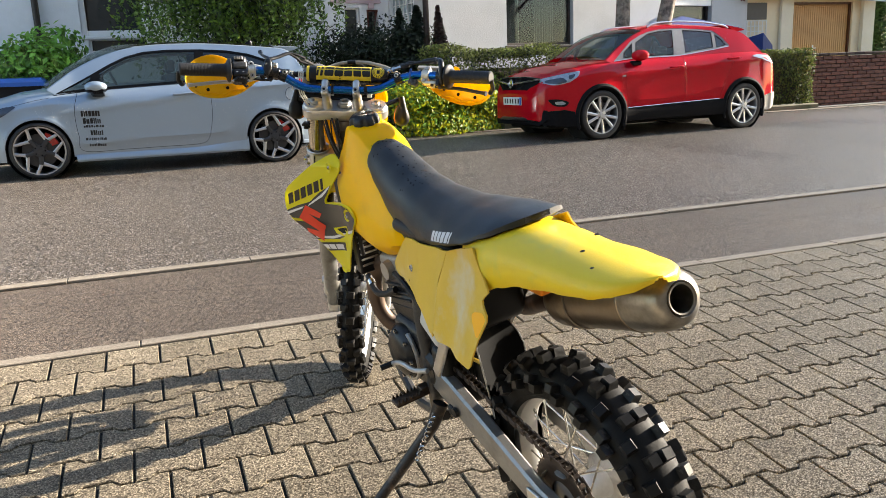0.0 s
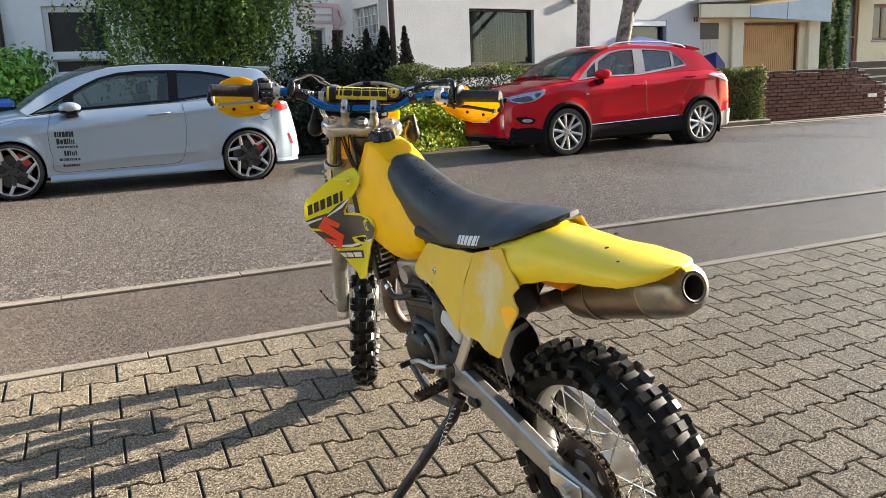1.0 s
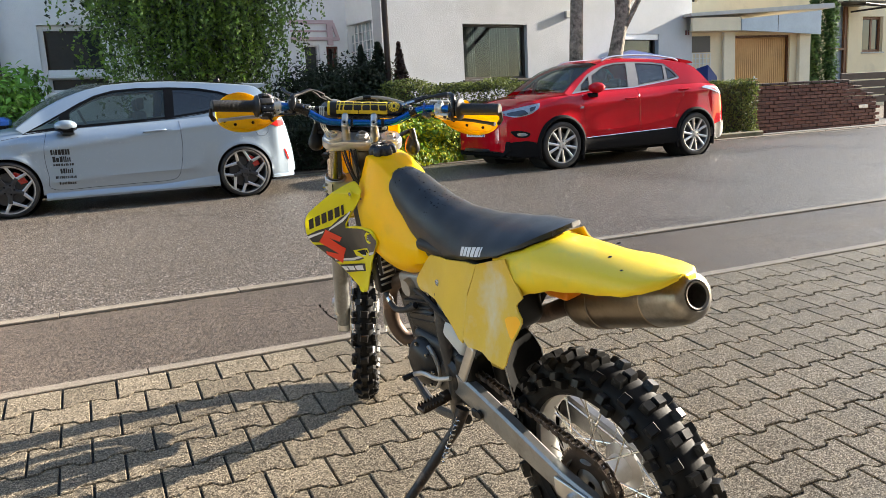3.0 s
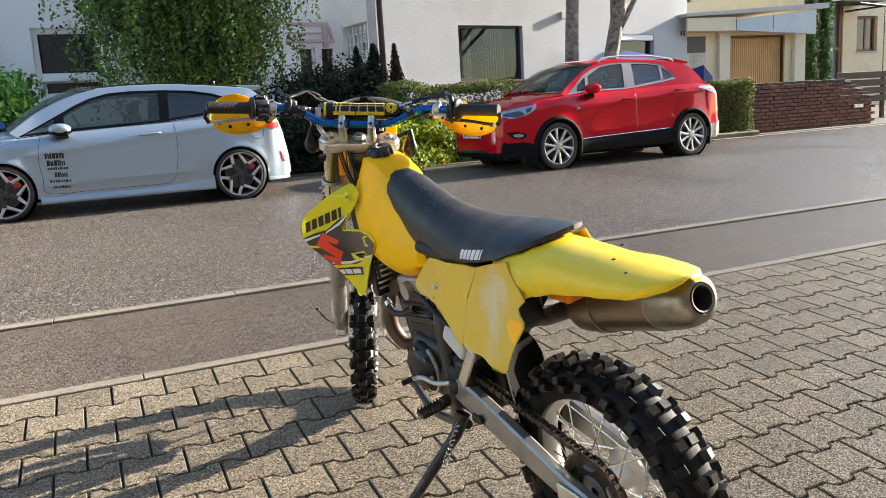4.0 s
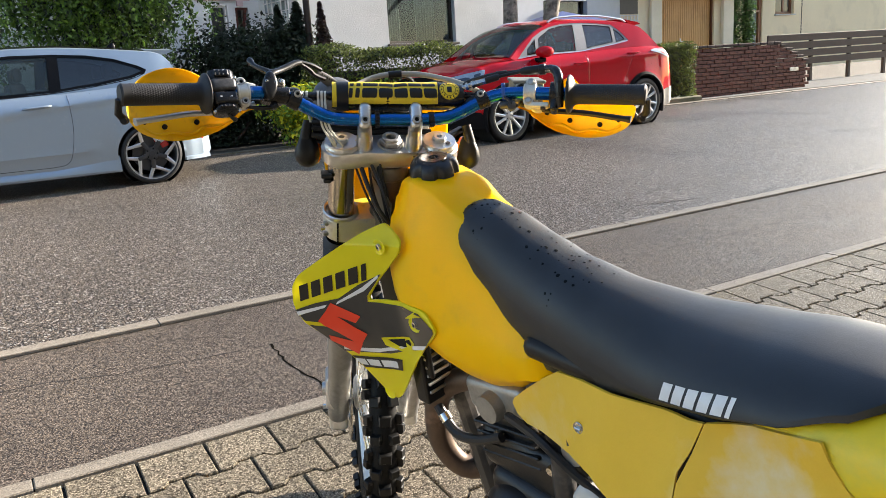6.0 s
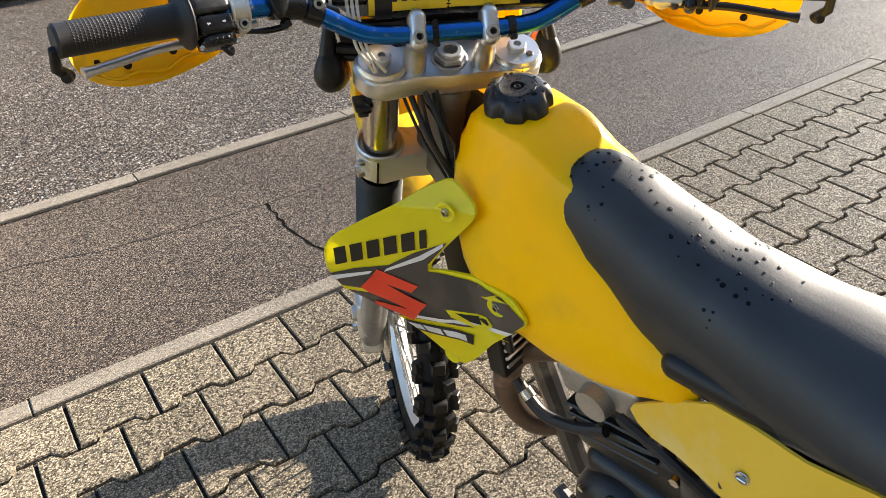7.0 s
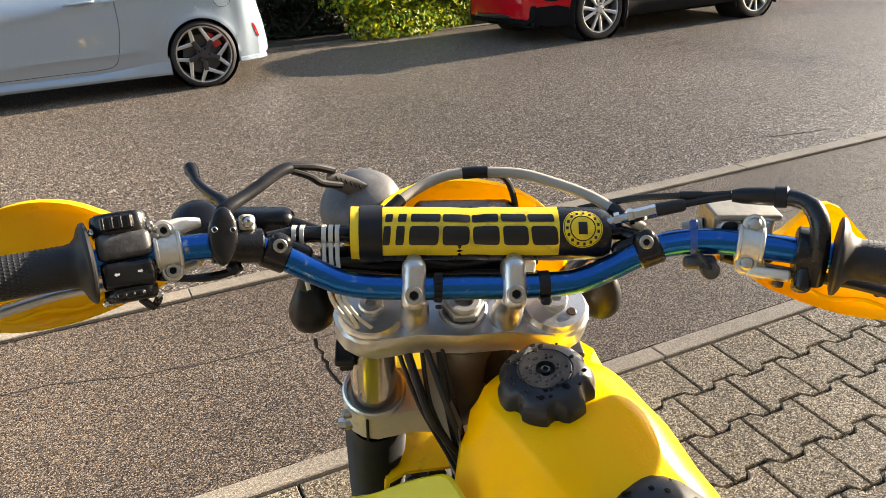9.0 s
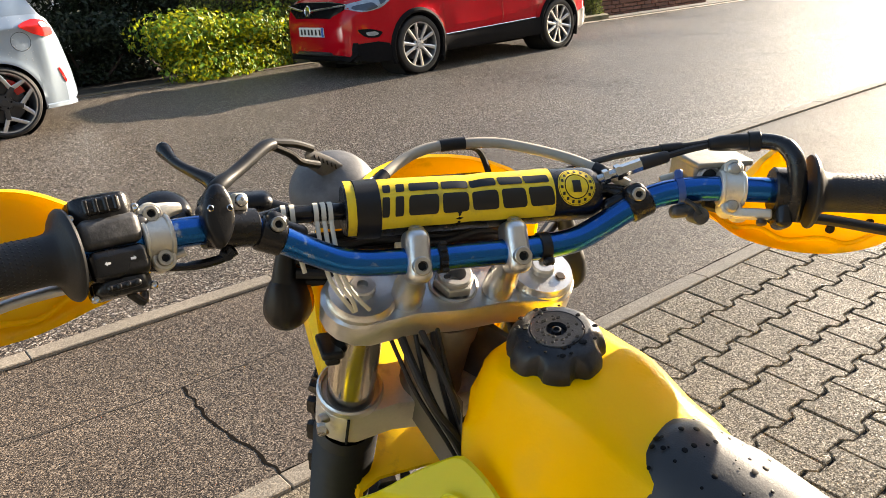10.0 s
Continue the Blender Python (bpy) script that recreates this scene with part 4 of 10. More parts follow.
part("canopy", cp, M_DARKFRAME, cream, "thin dark door canopy", smooth=0)
chn = G()
for i in range(22):
    z = 3.7 - i * 0.11
    chn.tube([CM @ Vector((13.98, -1.28, z - 0.1)), CM @ Vector((13.98 + 0.015 * (i % 2), -1.28, z - 0.19))], 0.02, 6)
part("rain_chain", chn, M_DARKFRAME, cream, "dark rain chain from the canopy")
for x, ch_ in ((22.64, 4.6), (23.38, 5.6)):
    conifer("cypress", "tall narrow green cypress beside the garage", x, 15.9, ch_, 0.29, 9000, 41 + int(x * 10), M_LEAF_CYPRESS, 1.4)

fence = thing("plank_fence", "dark brown horizontal plank fence on the wall", "fence")
for i in range(4):
    part("plank", G().box((17.4, 10.6, 0.60 + i * 0.2), (23, 10.63, 0.77 + i * 0.2), None, 0.006), M_FENCE, fence)
for i in range(4):
    part("post", G().box((17.5 + i * 1.7, 10.64, 0.1), (17.6 + i * 1.7, 10.72, 1.36), None, 0.006), M_FENCE, fence)

# blue tarpaulin tent behind the hedge and bin beside the laurel
tp = G()
tp.add([(10.6, 11.0, 1.86), (12.9, 11.2, 1.86), (11.8, 11.8, 2.16), (10.6, 12.5, 1.86), (12.9, 12.5, 1.86), (10.6, 11.0, 0.2), (12.7, 11.2, 0.2), (12.7, 12.6, 0.2), (10.6, 12.6, 0.2)], [(0, 1, 2), (1, 4, 2), (4, 3, 2), (3, 0, 2), (0, 5, 6, 1), (1, 6, 7, 4), (0, 3, 8, 5)])
tagged(part("garden_tent", tp, M_BLUE_TARP, None, smooth=0), "blue tarpaulin garden tent behind the hedge", "tent")
tp = G()
tp.add([(14.72, 12.4, 0.15), (15.12, 12.4, 0.15), (15.02, 12.4, 1.48), (14.72, 12.4, 1.78), (15.02, 12.9, 1.40), (14.72, 12.9, 1.70), (15.12, 12.9, 0.15), (14.72, 12.9, 0.15)], [(0, 1, 2, 3), (3, 2, 4, 5), (1, 6, 4, 2), (0, 3, 5, 7)])
tagged(part("covered_pile", tp, M_BLUE_TARP, None, smooth=0), "stack covered with a blue tarpaulin", "tarpaulin")
bn = thing("waste_bin", "dark wheeled bin with a blue lid", "bin")
part("body", G().loft([[(-1.62, 8.45, 0.14), (-1.14, 8.45, 0.14), (-1.14, 8.95, 0.14), (-1.62, 8.95, 0.14)], [(-1.68, 8.38, 1.12), (-1.06, 8.38, 1.12), (-1.06, 9.02, 1.12), (-1.68, 9.02, 1.12)]]), M_BLACKPL, bn, smooth=20)
part("lid", G().loft([[(-1.72, 8.33, 1.12), (-1.02, 8.33, 1.12), (-1.02, 9.05, 1.12), (-1.72, 9.05, 1.12)], [(-1.72, 8.33, 1.17), (-1.02, 8.33, 1.17), (-1.02, 9.05, 1.2), (-1.72, 9.05, 1.2)], [(-1.66, 8.42, 1.22), (-1.08, 8.42, 1.22), (-1.08, 8.98, 1.25), (-1.66, 8.98, 1.25)]]), M_BLUE_LID, bn, "blue plastic lid", smooth=20)

from mathutils.geometry import tessellate_polygon


def sheet(poly, vf, off=0.0, thick=0.0, side=1, step=0.03):
    """A flat outline in (x, z) laid on the curved flank y = vf(x, z)."""
    bm = bmesh.new()
    corner = [bm.verts.new((x, 0, z)) for x, z in poly]
    for tri in tessellate_polygon([[Vector((x, z, 0)) for x, z in poly]]):
        bm.faces.new([corner[i] for i in tri])
    for ax, lo, hi in ((0, min(p[0] for p in poly), max(p[0] for p in poly)), (2, min(p[1] for p in poly), max(p[1] for p in poly))):
        k = lo + step
        while k < hi:
            co, no = [0, 0, 0], [0, 0, 0]
            co[ax], no[ax] = k, 1
            bmesh.ops.bisect_plane(bm, geom=bm.verts[:] + bm.edges[:] + bm.faces[:], plane_co=co, plane_no=no, dist=1e-5)
            k += step
    bm.verts.ensure_lookup_table()
    bm.verts.index_update()
    n = len(bm.verts)
    vs = [(v.co.x, side * (vf(v.co.x, v.co.z) + off), v.co.z) for v in bm.verts]
    fs = [tuple(v.index for v in f.verts) for f in bm.faces]
    if thick:
        vs += [(v.co.x, side * (vf(v.co.x, v.co.z) + off - thick), v.co.z) for v in bm.verts]
        fs += [tuple(i + n for i in f[::-1]) for f in fs]
        for e in bm.edges:
            if e.is_boundary:
                a, b = e.verts[0].index, e.verts[1].index
                fs.append((a, b, b + n, a + n))
    bm.free()
    return G().add(vs, fs)


def smooth_poly(poly, n=4, keep=()):
    """A closed outline with rounded corners."""
    out = []
    m = len(poly)
    for i, p in enumerate(poly):
        if i in keep:
            out.append(p)
            continue
        a, b = poly[i - 1], poly[(i + 1) % m]
        t = 0.3
        s = (p[0] + (a[0] - p[0]) * t, p[1] + (a[1] - p[1]) * t)
        e = (p[0] + (b[0] - p[0]) * t, p[1] + (b[1] - p[1]) * t)
        for k in range(n + 1):
            q = k / n
            out.append(((1 - q) ** 2 * s[0] + 2 * q * (1 - q) * p[0] + q * q * e[0], (1 - q) ** 2 * s[1] + 2 * q * (1 - q) * p[1] + q * q * e[1]))
    return out


# ---------------------------------------------------------------- cars
def paint_mat(name, color, metal):
    """Clear-coated car paint."""
    m = material(name, color, 0.35, metal=metal, var=0.03, scale=2, coat=0.6, spec=0.0)
    return m


M_SILVER = paint_mat("silver_blue_paint", (0.32, 0.39, 0.46), 0.55)
M_RED = paint_mat("red_paint", (0.40, 0.003, 0.010), 0.0)
M_CARBLACK = material("black_trim", (0.008, 0.008, 0.009), 0.18, spec=0.1, var=0.15, scale=20)
# opaque pale drops: their white sparkle is put into the base colour
M_BEAD = material("rain_bead", (0.62, 0.64, 0.66), 0.08, spec=0.8)
M_CLAD = material("dark_cladding", (0.009, 0.009, 0.010), 0.75, spec=0.05, var=0.15, scale=30)
M_CARGREY = material("grey_window_frame", (0.13, 0.13, 0.14), 0.35, metal=0.4, var=0.06, scale=10)
M_CHROME = material("chrome_trim", (0.62, 0.63, 0.64), 0.18, metal=1.0, var=0.03)
M_TYRE = material("road_tyre", (0.013, 0.013, 0.0135), 0.65, var=0.2, scale=20)
M_WELL = material("wheel_well", (0.006, 0.006, 0.006), 0.95)
M_RIMG = material("machined_rim", (0.55, 0.56, 0.58), 0.28, metal=0.9, var=0.06, scale=20)
M_RIMD = material("dark_rim", (0.06, 0.062, 0.068), 0.35, metal=0.7, var=0.1, scale=20)
M_REDLENS = material("red_lamp_lens", (0.55, 0.012, 0.01), 0.12, var=0.15, scale=30, coat=0.8)
M_LAMP = material("clear_lamp", (0.30, 0.34, 0.39), 0.1, metal=0.4, var=0.35, scale=18, coat=0.8)
M_LAMPD = material("dark_lamp", (0.03, 0.04, 0.06), 0.1, var=0.3, scale=18, coat=0.8)
M_CABIN = material("dark_cabin", (0.085, 0.085, 0.087), 0.8, var=0.2, scale=8)
M_STICK = material("black_sticker", (0.008, 0.008, 0.009), 0.4)
M_PLATE = material("white_plate", (0.70, 0.70, 0.68), 0.4)


# grey-green base colour paints a sky reflection into the panes
M_CARGLASS = tinted("hazed_car_glass", (0.055, 0.070, 0.070), 0.58)
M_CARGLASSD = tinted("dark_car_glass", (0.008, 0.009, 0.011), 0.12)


def look_up(rows, x):
    return lerp_table(rows, x)


class Car:
    """Body surface from tables: rows (x, ...) rising; x ahead, y to its left."""

    def __init__(self, spec):
        self.s = spec

    def zlow(self, x):
        z = look_up(self.s["low"], x)[0]
        for wx in self.s["wheels"]:
            d = abs(x - wx)
            if d < self.s["arch"]:
                z = max(z, self.s["rw"] + math.sqrt(self.s["arch"] ** 2 - d * d))
        return z

    def flank(self, x, z):
        """Half width of the lower body at a height: tucked in below, creased, flared round the wheels."""
        hw, sh = look_up(self.s["width"], x)[0], look_up(self.s["shoulder"], x)[0]
        g = (z - 0.2) / max(0.2, sh - 0.2)
        y = hw * (0.965 + 0.035 * math.sin(math.pi * min(1.0, max(0.0, g * 0.9 + 0.06)) ** 0.85))
        y -= 0.045 * max(0.0, g - 0.86) / 0.14 * max(0.0, g - 0.86) / 0.14
        lo, hi = self.s["crease_span"]
        fade = min(1.0, max(0.0, (x - lo) / 0.15)) * min(1.0, max(0.0, (hi - x) / 0.25))
        d = z - look_up(self.s["crease"], x)[0]
        y -= fade * (0.17 * d if d > 0 else 0.015 * (1 - math.exp(d / 0.035)) * math.exp(d / 0.22))
        lo, hi = self.s["ridge_span"]
        fade = min(1.0, max(0.0, (x - lo) / 0.12)) * min(1.0, max(0.0, (hi - x) / 0.12))
        d = z - look_up(self.s["ridge"], x)[0]
        y += fade * 0.020 * (math.exp(-d / 0.085) if d > 0 else math.exp(d / 0.028))
        for wx in self.s["wheels"]:
            r = math.hypot(x - wx, z - self.s["rw"]) - self.s["arch"]
            if r > -0.02:
                y += self.s["flare"] * math.exp(-max(0.0, r - 0.02) / 0.045)
        return y

    def side(self, x, f, off=0.0):
        """Flank point: f 0 at the lower edge, 1 at the shoulder."""
        sh = look_up(self.s["shoulder"], x)[0]
        z0 = self.zlow(x)
        z = z0 + (sh - z0) * f
        return Vector((x, self.flank(x, z) + off, z))

    def at(self, x, z, off=0.0):
        return Vector((x, self.flank(x, z) + off, z))

    def deck(self, x, t):
        """Top of bonnet or body: t 0 at the shoulder, 1 on the middle line."""
        p = self.side(x, 1)
        zt = look_up(self.s["deck"], x)[0]
        c = math.sin(t * math.pi / 2) ** 0.55 if t > 0 else 0
        return Vector((x, p.y * (1 - t), p.z + (zt - p.z) * c))

    def cab_y(self, x, z):
        """Half width of the cabin, leaning in towards the roof."""
        sh = look_up(self.s["shoulder"], x)[0]
        d = z - sh
        return self.flank(x, sh) - 0.006 - (0.24 * d + 0.30 * d * d if d > 0 else 0.0)


def grown(poly, d):
    """An outline moved outward by d."""
    m = len(poly)
    area = sum(poly[i][0] * poly[(i + 1) % m][1] - poly[(i + 1) % m][0] * poly[i][1] for i in range(m))
    sgn = 1 if area > 0 else -1
    out = []
    for i, p in enumerate(poly):
        a, b = Vector(poly[i - 1]), Vector(poly[(i + 1) % m])
        e0, e1 = (Vector(p) - a).normalized(), (b - Vector(p)).normalized()
        n = Vector((e0.y + e1.y, -(e0.x + e1.x))) * sgn
        n = n.normalized() * d / max(0.5, n.length / 2)
        out.append((p[0] + n.x, p[1] + n.y))
    return out


def pierced(outer, holes, vf, off=0.0, side=1, step=0.07):
    """A flat outline in (x, z) with holes, laid on the curved side y = vf(x, z)."""
    loops = [outer, *holes]
    pts = [p for loop in loops for p in loop]
    bm = bmesh.new()
    vv = [bm.verts.new((x, 0, z)) for x, z in pts]
    for tri in tessellate_polygon([[Vector((x, z, 0)) for x, z in loop] for loop in loops]):
        try:
            bm.faces.new([vv[i] for i in tri])
        except ValueError:
            pass
    for ax, k in ((0, 0), (2, 1)):
        lo, hi = min(p[k] for p in outer), max(p[k] for p in outer)
        v = lo + step
        while v < hi:
            co, no = [0, 0, 0], [0, 0, 0]
            co[ax], no[ax] = v, 1
            bmesh.ops.bisect_plane(bm, geom=bm.verts[:] + bm.edges[:] + bm.faces[:], plane_co=co, plane_no=no, dist=1e-5)
            v += step
    bm.verts.index_update()
    vs = [(v.co.x, side * (vf(v.co.x, v.co.z) + off), v.co.z) for v in bm.verts]
    fs = [tuple(v.index for v in f.verts) for f in bm.faces]
    bm.free()
    return G().add(vs, fs)


def car(name, label, spec, m, wheel_fn, extras):
    c = Car(spec)
    ob = thing(name, label, "car", m=m)
    x0, x1 = spec["ends"]
    xs = [x0 + (x1 - x0) * k / 110 for k in range(111)]
    for wx in spec["wheels"]:
        xs += [wx - spec["arch"] * 1.0001, wx + spec["arch"] * 1.0001] + [wx + spec["arch"] * math.cos(math.pi * k / 24) for k in range(1, 24)]
    xs = sorted(xs)
    fs_ = [k / 26 for k in range(27)]
    ts = [0.04, 0.09, 0.16, 0.26, 0.42, 0.6, 0.8, 1.0]
    rings = []
    for x in xs:
        h = [c.side(x, f) for f in fs_] + [c.deck(x, t) for t in ts]
        rings.append(h + [Vector((p.x, -p.y, p.z)) for p in h[-2::-1]])
    g = G().loft(rings, False, (False, False))
    n = len(rings[0])
    g.f.append(tuple(range(n)))
    g.f.append(tuple(range(len(g.v) - n, len(g.v)))[::-1])
    part("body", g, spec["paint"], ob, spec["body_label"], 24)
    part("underbody", G().box((x0 + 0.25, -0.55, 0.16), (x1 - 0.25, 0.55, 0.24), None, 0.02), M_WELL, ob, smooth=0)
    for wx in spec["wheels"]:
        for s in (1, -1):
            part("wheel_arch", G().lathe([(spec["arch"] + 0.004, 0.0), (spec["arch"] + 0.004, -0.36), (0.05, -0.36)], (wx, s * (look_up(spec["width"], wx)[0] - 0.02), spec["rw"]), (0, s, 0), 40), M_WELL, ob, "dark wheel arch")
    # cabin: pierced sides, window surround, panes
    arc = [tuple(p) for p in (Vector((q[0], q[1])) for q in curve_pts([(x, z, 0) for x, z in spec["arc"]], 6))]
    xf, xr = arc[0][0], arc[-1][0]
    foot = [(xr + (xf - xr) * k / 24, look_up(spec["shoulder"], xr + (xf - xr) * k / 24)[0] - 0.012) for k in range(1, 24)]
    outline = arc + foot
    for s in (1, -1):
        part("cabin_side", pierced(outline, [spec["surround"]], c.cab_y, 0.0, s), spec["paint"], ob, smooth=50)
        sur = part("window_surround", pierced(spec["surround"], spec["windows"], c.cab_y, -0.003, s), spec["trim"], ob, spec["trim_label"], 50)
        for k, w in enumerate(spec["windows"]):
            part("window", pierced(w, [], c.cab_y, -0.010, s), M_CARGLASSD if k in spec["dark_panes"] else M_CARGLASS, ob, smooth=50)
            part("window_seal", pierced(grown(w, 0.002), [grown(w, -0.010)], c.cab_y, -0.005, s), M_CARBLACK, sur, smooth=50)
    # roof, windscreen and rear window as one strip over the cabin
    strips = {}
    tt = [0.0, 0.03, 0.07, 0.13, 0.25, 0.45, 0.7, 1.0]
    rows = []
    for i, (x, z) in enumerate(arc):
        a, b = arc[max(i - 1, 0)], arc[min(i + 1, len(arc) - 1)]
        nv = Vector((b[1] - a[1], -(b[0] - a[0]))).normalized()
        nv = -nv if nv.y < 0 else nv
        ye = c.cab_y(x, z)
        bulge = 0.045 + 0.055 * min(1.0, max(0.0, (x - spec["screen"] + 0.1) / 0.3))
        rows.append([(x + nv.x * o, ye * (1 - t), z + nv.y * o) for t, o in [(t, bulge * (1 - (1 - t) ** 4)) for t in tt]])
    for i in range(len(arc) - 1):
        xm = (arc[i][0] + arc[i + 1][0]) / 2
        for j in range(len(tt) - 1):
            inner = tt[j] >= (0.03 if xm > spec["screen"] else 0.07)
            kind = "roof"
            if inner and xm > spec["screen"]:
                kind = "windscreen"
            elif inner and xm < spec["rear_screen"]:
                kind = "rear_window"
            elif inner and spec["roof_mat"] is not None:
                kind = "roof_panel"
            q = [rows[i][j], rows[i + 1][j], rows[i + 1][j + 1], rows[i][j + 1]]
            for s in (1, -1):
                strips.setdefault(kind, G()).add([(x, y * s, z) for x, y, z in q], [(0, 1, 2, 3)])

    def weld(gg):
        seen, idx, out = {}, [], []
        for p in gg.v:
            key = tuple(round(v, 5) for v in p)
            if key not in seen:
                seen[key] = len(out)
                out.append(p)
            idx.append(seen[key])
        gg.f = [f for f in [tuple(dict.fromkeys(idx[i] for i in f)) for f in gg.f] if len(f) > 2]
        gg.v = out
        return gg

    for k, gg in strips.items():
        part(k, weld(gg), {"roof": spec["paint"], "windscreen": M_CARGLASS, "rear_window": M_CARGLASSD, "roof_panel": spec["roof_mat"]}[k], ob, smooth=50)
    part("cabin_floor", G().box((xr + 0.3, -0.66, 0.45), (xf - 0.3, 0.66, 0.80), None, 0.03), M_CABIN, ob, "dark cabin", smooth=0)
    part("dashboard", G().rbox((xf - 0.62, -0.66, 0.78), (xf - 0.30, 0.66, 0.93), None, 0.06), M_CABIN, ob, "dark dashboard")
    for sx in spec["seats"]:
        for y in (0.36, -0.36):
            part("car_seat", G().rbox((sx - 0.12, y - 0.22, 0.78), (sx + 0.02, y + 0.22, 1.10), None, 0.05).rbox((sx - 0.11, y - 0.11, 1.11), (sx - 0.03, y + 0.11, 1.25), None, 0.03), M_CABIN, ob, "dark car seat")
    part("steering_wheel", G().tube([(spec["seats"][0] + 0.55 + 0.06 * math.sin(a), 0.36 + 0.17 * math.cos(a), 0.98 + 0.15 * math.sin(a)) for a in [2 * math.pi * k / 20 for k in range(21)]], 0.014, 6), M_CABIN, ob)
    for wx in spec["wheels"]:
        for s in (1, -1):
            wheel_fn(ob, Vector((wx, s * spec["track"], spec["rw"])), s)
    extras(ob, c)
    return ob


def patch(c, x0, x1, f0, f1, off, n=10, m=6, s=1):
    """A patch lying on the flank between two heights."""
    vs = [c.at(x0 + (x1 - x0) * i / n, f0 + (f1 - f0) * j / m, off) for i in range(n + 1) for j in range(m + 1)]
    vs = [(p.x, p.y * s, p.z) for p in vs]
    return G().add(vs, [(i * (m + 1) + j, (i + 1) * (m + 1) + j, (i + 1) * (m + 1) + j + 1, i * (m + 1) + j + 1) for i in range(n) for j in range(m)])


def seam(c, pts, s=1, w=0.003, on_cabin=False):
    """A dark gap line on the flank through (x, z) points."""
    P = curve_pts([(x, 0, z) for x, z in pts], 8)
    P = [Vector((p.x, s * ((c.cab_y(p.x, p.z) if on_cabin else c.flank(p.x, p.z)) - w * 0.45), p.z)) for p in P]
    return G().tube(P, w, 5)


def lens(c, poly, off, s, thick=0.02):
    """A lamp or cover that follows the flank, its outline rounded."""
    return sheet(smooth_poly(poly, 3), c.flank, off, thick, s, 0.04)


def car_wheel(R, r_rim, width, spokes, dark, bright, disc_mat, caliper):
    def fn(ob, c, s):
        ax = Vector((0, s, 0))
        t = part("wheel_tyre", G().lathe([(r_rim - 0.004, width / 2 - 0.012), (r_rim + 0.006, width / 2 - 0.004), (R - 0.030, width / 2), (R - 0.010, width / 2 - 0.010), (R, width / 2 - 0.030), (R, -width / 2 + 0.02), (R - 0.02, -width / 2), (r_rim, -width / 2)], c, ax, 48), M_TYRE, ob, "black road tyre")
        rim = part("wheel_rim", G().lathe([(r_rim - 0.004, width / 2 - 0.010), (r_rim + 0.001, width / 2 - 0.006), (r_rim - 0.010, width / 2 - 0.008), (r_rim - 0.018, width / 2 - 0.030), (r_rim - 0.030, -width / 2)], c, ax, 48), bright, ob, "alloy rim")
        part("brake_disc", G().lathe([(0.0, 0.02), (r_rim * 0.70, 0.02), (r_rim * 0.70, 0.0)], c, ax, 28), disc_mat, rim)
        if caliper is not None:
            part("caliper", G().lathe([(r_rim * 0.5, 0.026), (r_rim * 0.78, 0.032), (r_rim * 0.8, 0.0)], c, ax, 6, 200 if s > 0 else 200, 250), caliper, rim, "red brake caliper")
        z = width / 2 - 0.018
        hubg = G().lathe([(0.0, z + 0.004), (0.030, z + 0.004), (0.034, z), (0.066, z - 0.004), (0.075, z - 0.02), (0.07, z - 0.05)], c, ax, 24)
        part("hub_cap", hubg, bright if caliper is None else dark, rim)
        e1 = ax.cross(Vector((0, 0, 1))).normalized()
        e2 = ax.cross(e1)
        for i in range(5):
            a = 2 * math.pi * (i + 0.5) / 5
            part("wheel_bolt", G().lathe([(0, 0.006), (0.009, 0.006), (0.010, 0)], c + ax * (z - 0.006) + (e1 * math.cos(a) + e2 * math.sin(a)) * 0.052, ax, 6), M_CARBLACK, rim)
        for a, b0, b1, w0, w1, mt in spokes:
            a, b0, b1 = radians(a), radians(b0), radians(b1)
            ra, rb = (0.055, r_rim - 0.006)
            if isinstance(mt, tuple):
                ra, rb, mt = mt
            p0 = (e1 * math.cos(a + b0) + e2 * math.sin(a + b0)) * ra
            p1 = (e1 * math.cos(a + b1) + e2 * math.sin(a + b1)) * rb
            d = (p1 - p0).normalized()
            nrm = ax.cross(d)
            z0, z1 = z - 0.004, z + 0.006
            rg = []
            for p, w, zz in ((p0, w0, z0), (p1, w1, z1)):
                rg.append([c + p + nrm * w + ax * (zz - 0.022), c + p + nrm * w + ax * (zz - 0.004), c + p + nrm * w * 0.6 + ax * zz, c + p - nrm * w * 0.6 + ax * zz, c + p - nrm * w + ax * (zz - 0.004), c + p - nrm * w + ax * (zz - 0.022)])
            part("spoke", G().loft(rg), {"b": bright, "d": dark}[mt], rim)
    return fn


def beads(ob, c, n, x0, x1, seed):
    """Rain drops sprinkled over the flank."""
    rng = random.Random(seed)
    g = G()
    for k in range(n):
        x, f = rng.uniform(x0, x1), rng.random() ** 0.8 * 0.86 + 0.12
        p = c.side(x, f)
        r = rng.uniform(0.0016, 0.0040)
        q = Vector((p.x, p.y + 0.0005, p.z))
        t = Vector((0, 0.32, 0.95)) if f > 0.85 else Vector((0, 0.05, 1))
        e = Vector((1, 0, 0))
        g.add([q + e * r, q + t * r * 1.2, q - e * r, q - t * r * 1.4, q + Vector((0, r * 0.7, 0))], [(0, 1, 4), (1, 2, 4), (2, 3, 4), (3, 0, 4)])
    return tagged(part("rain_beads", g, M_BEAD, ob, "scattered rain drops"), kind="stuff")


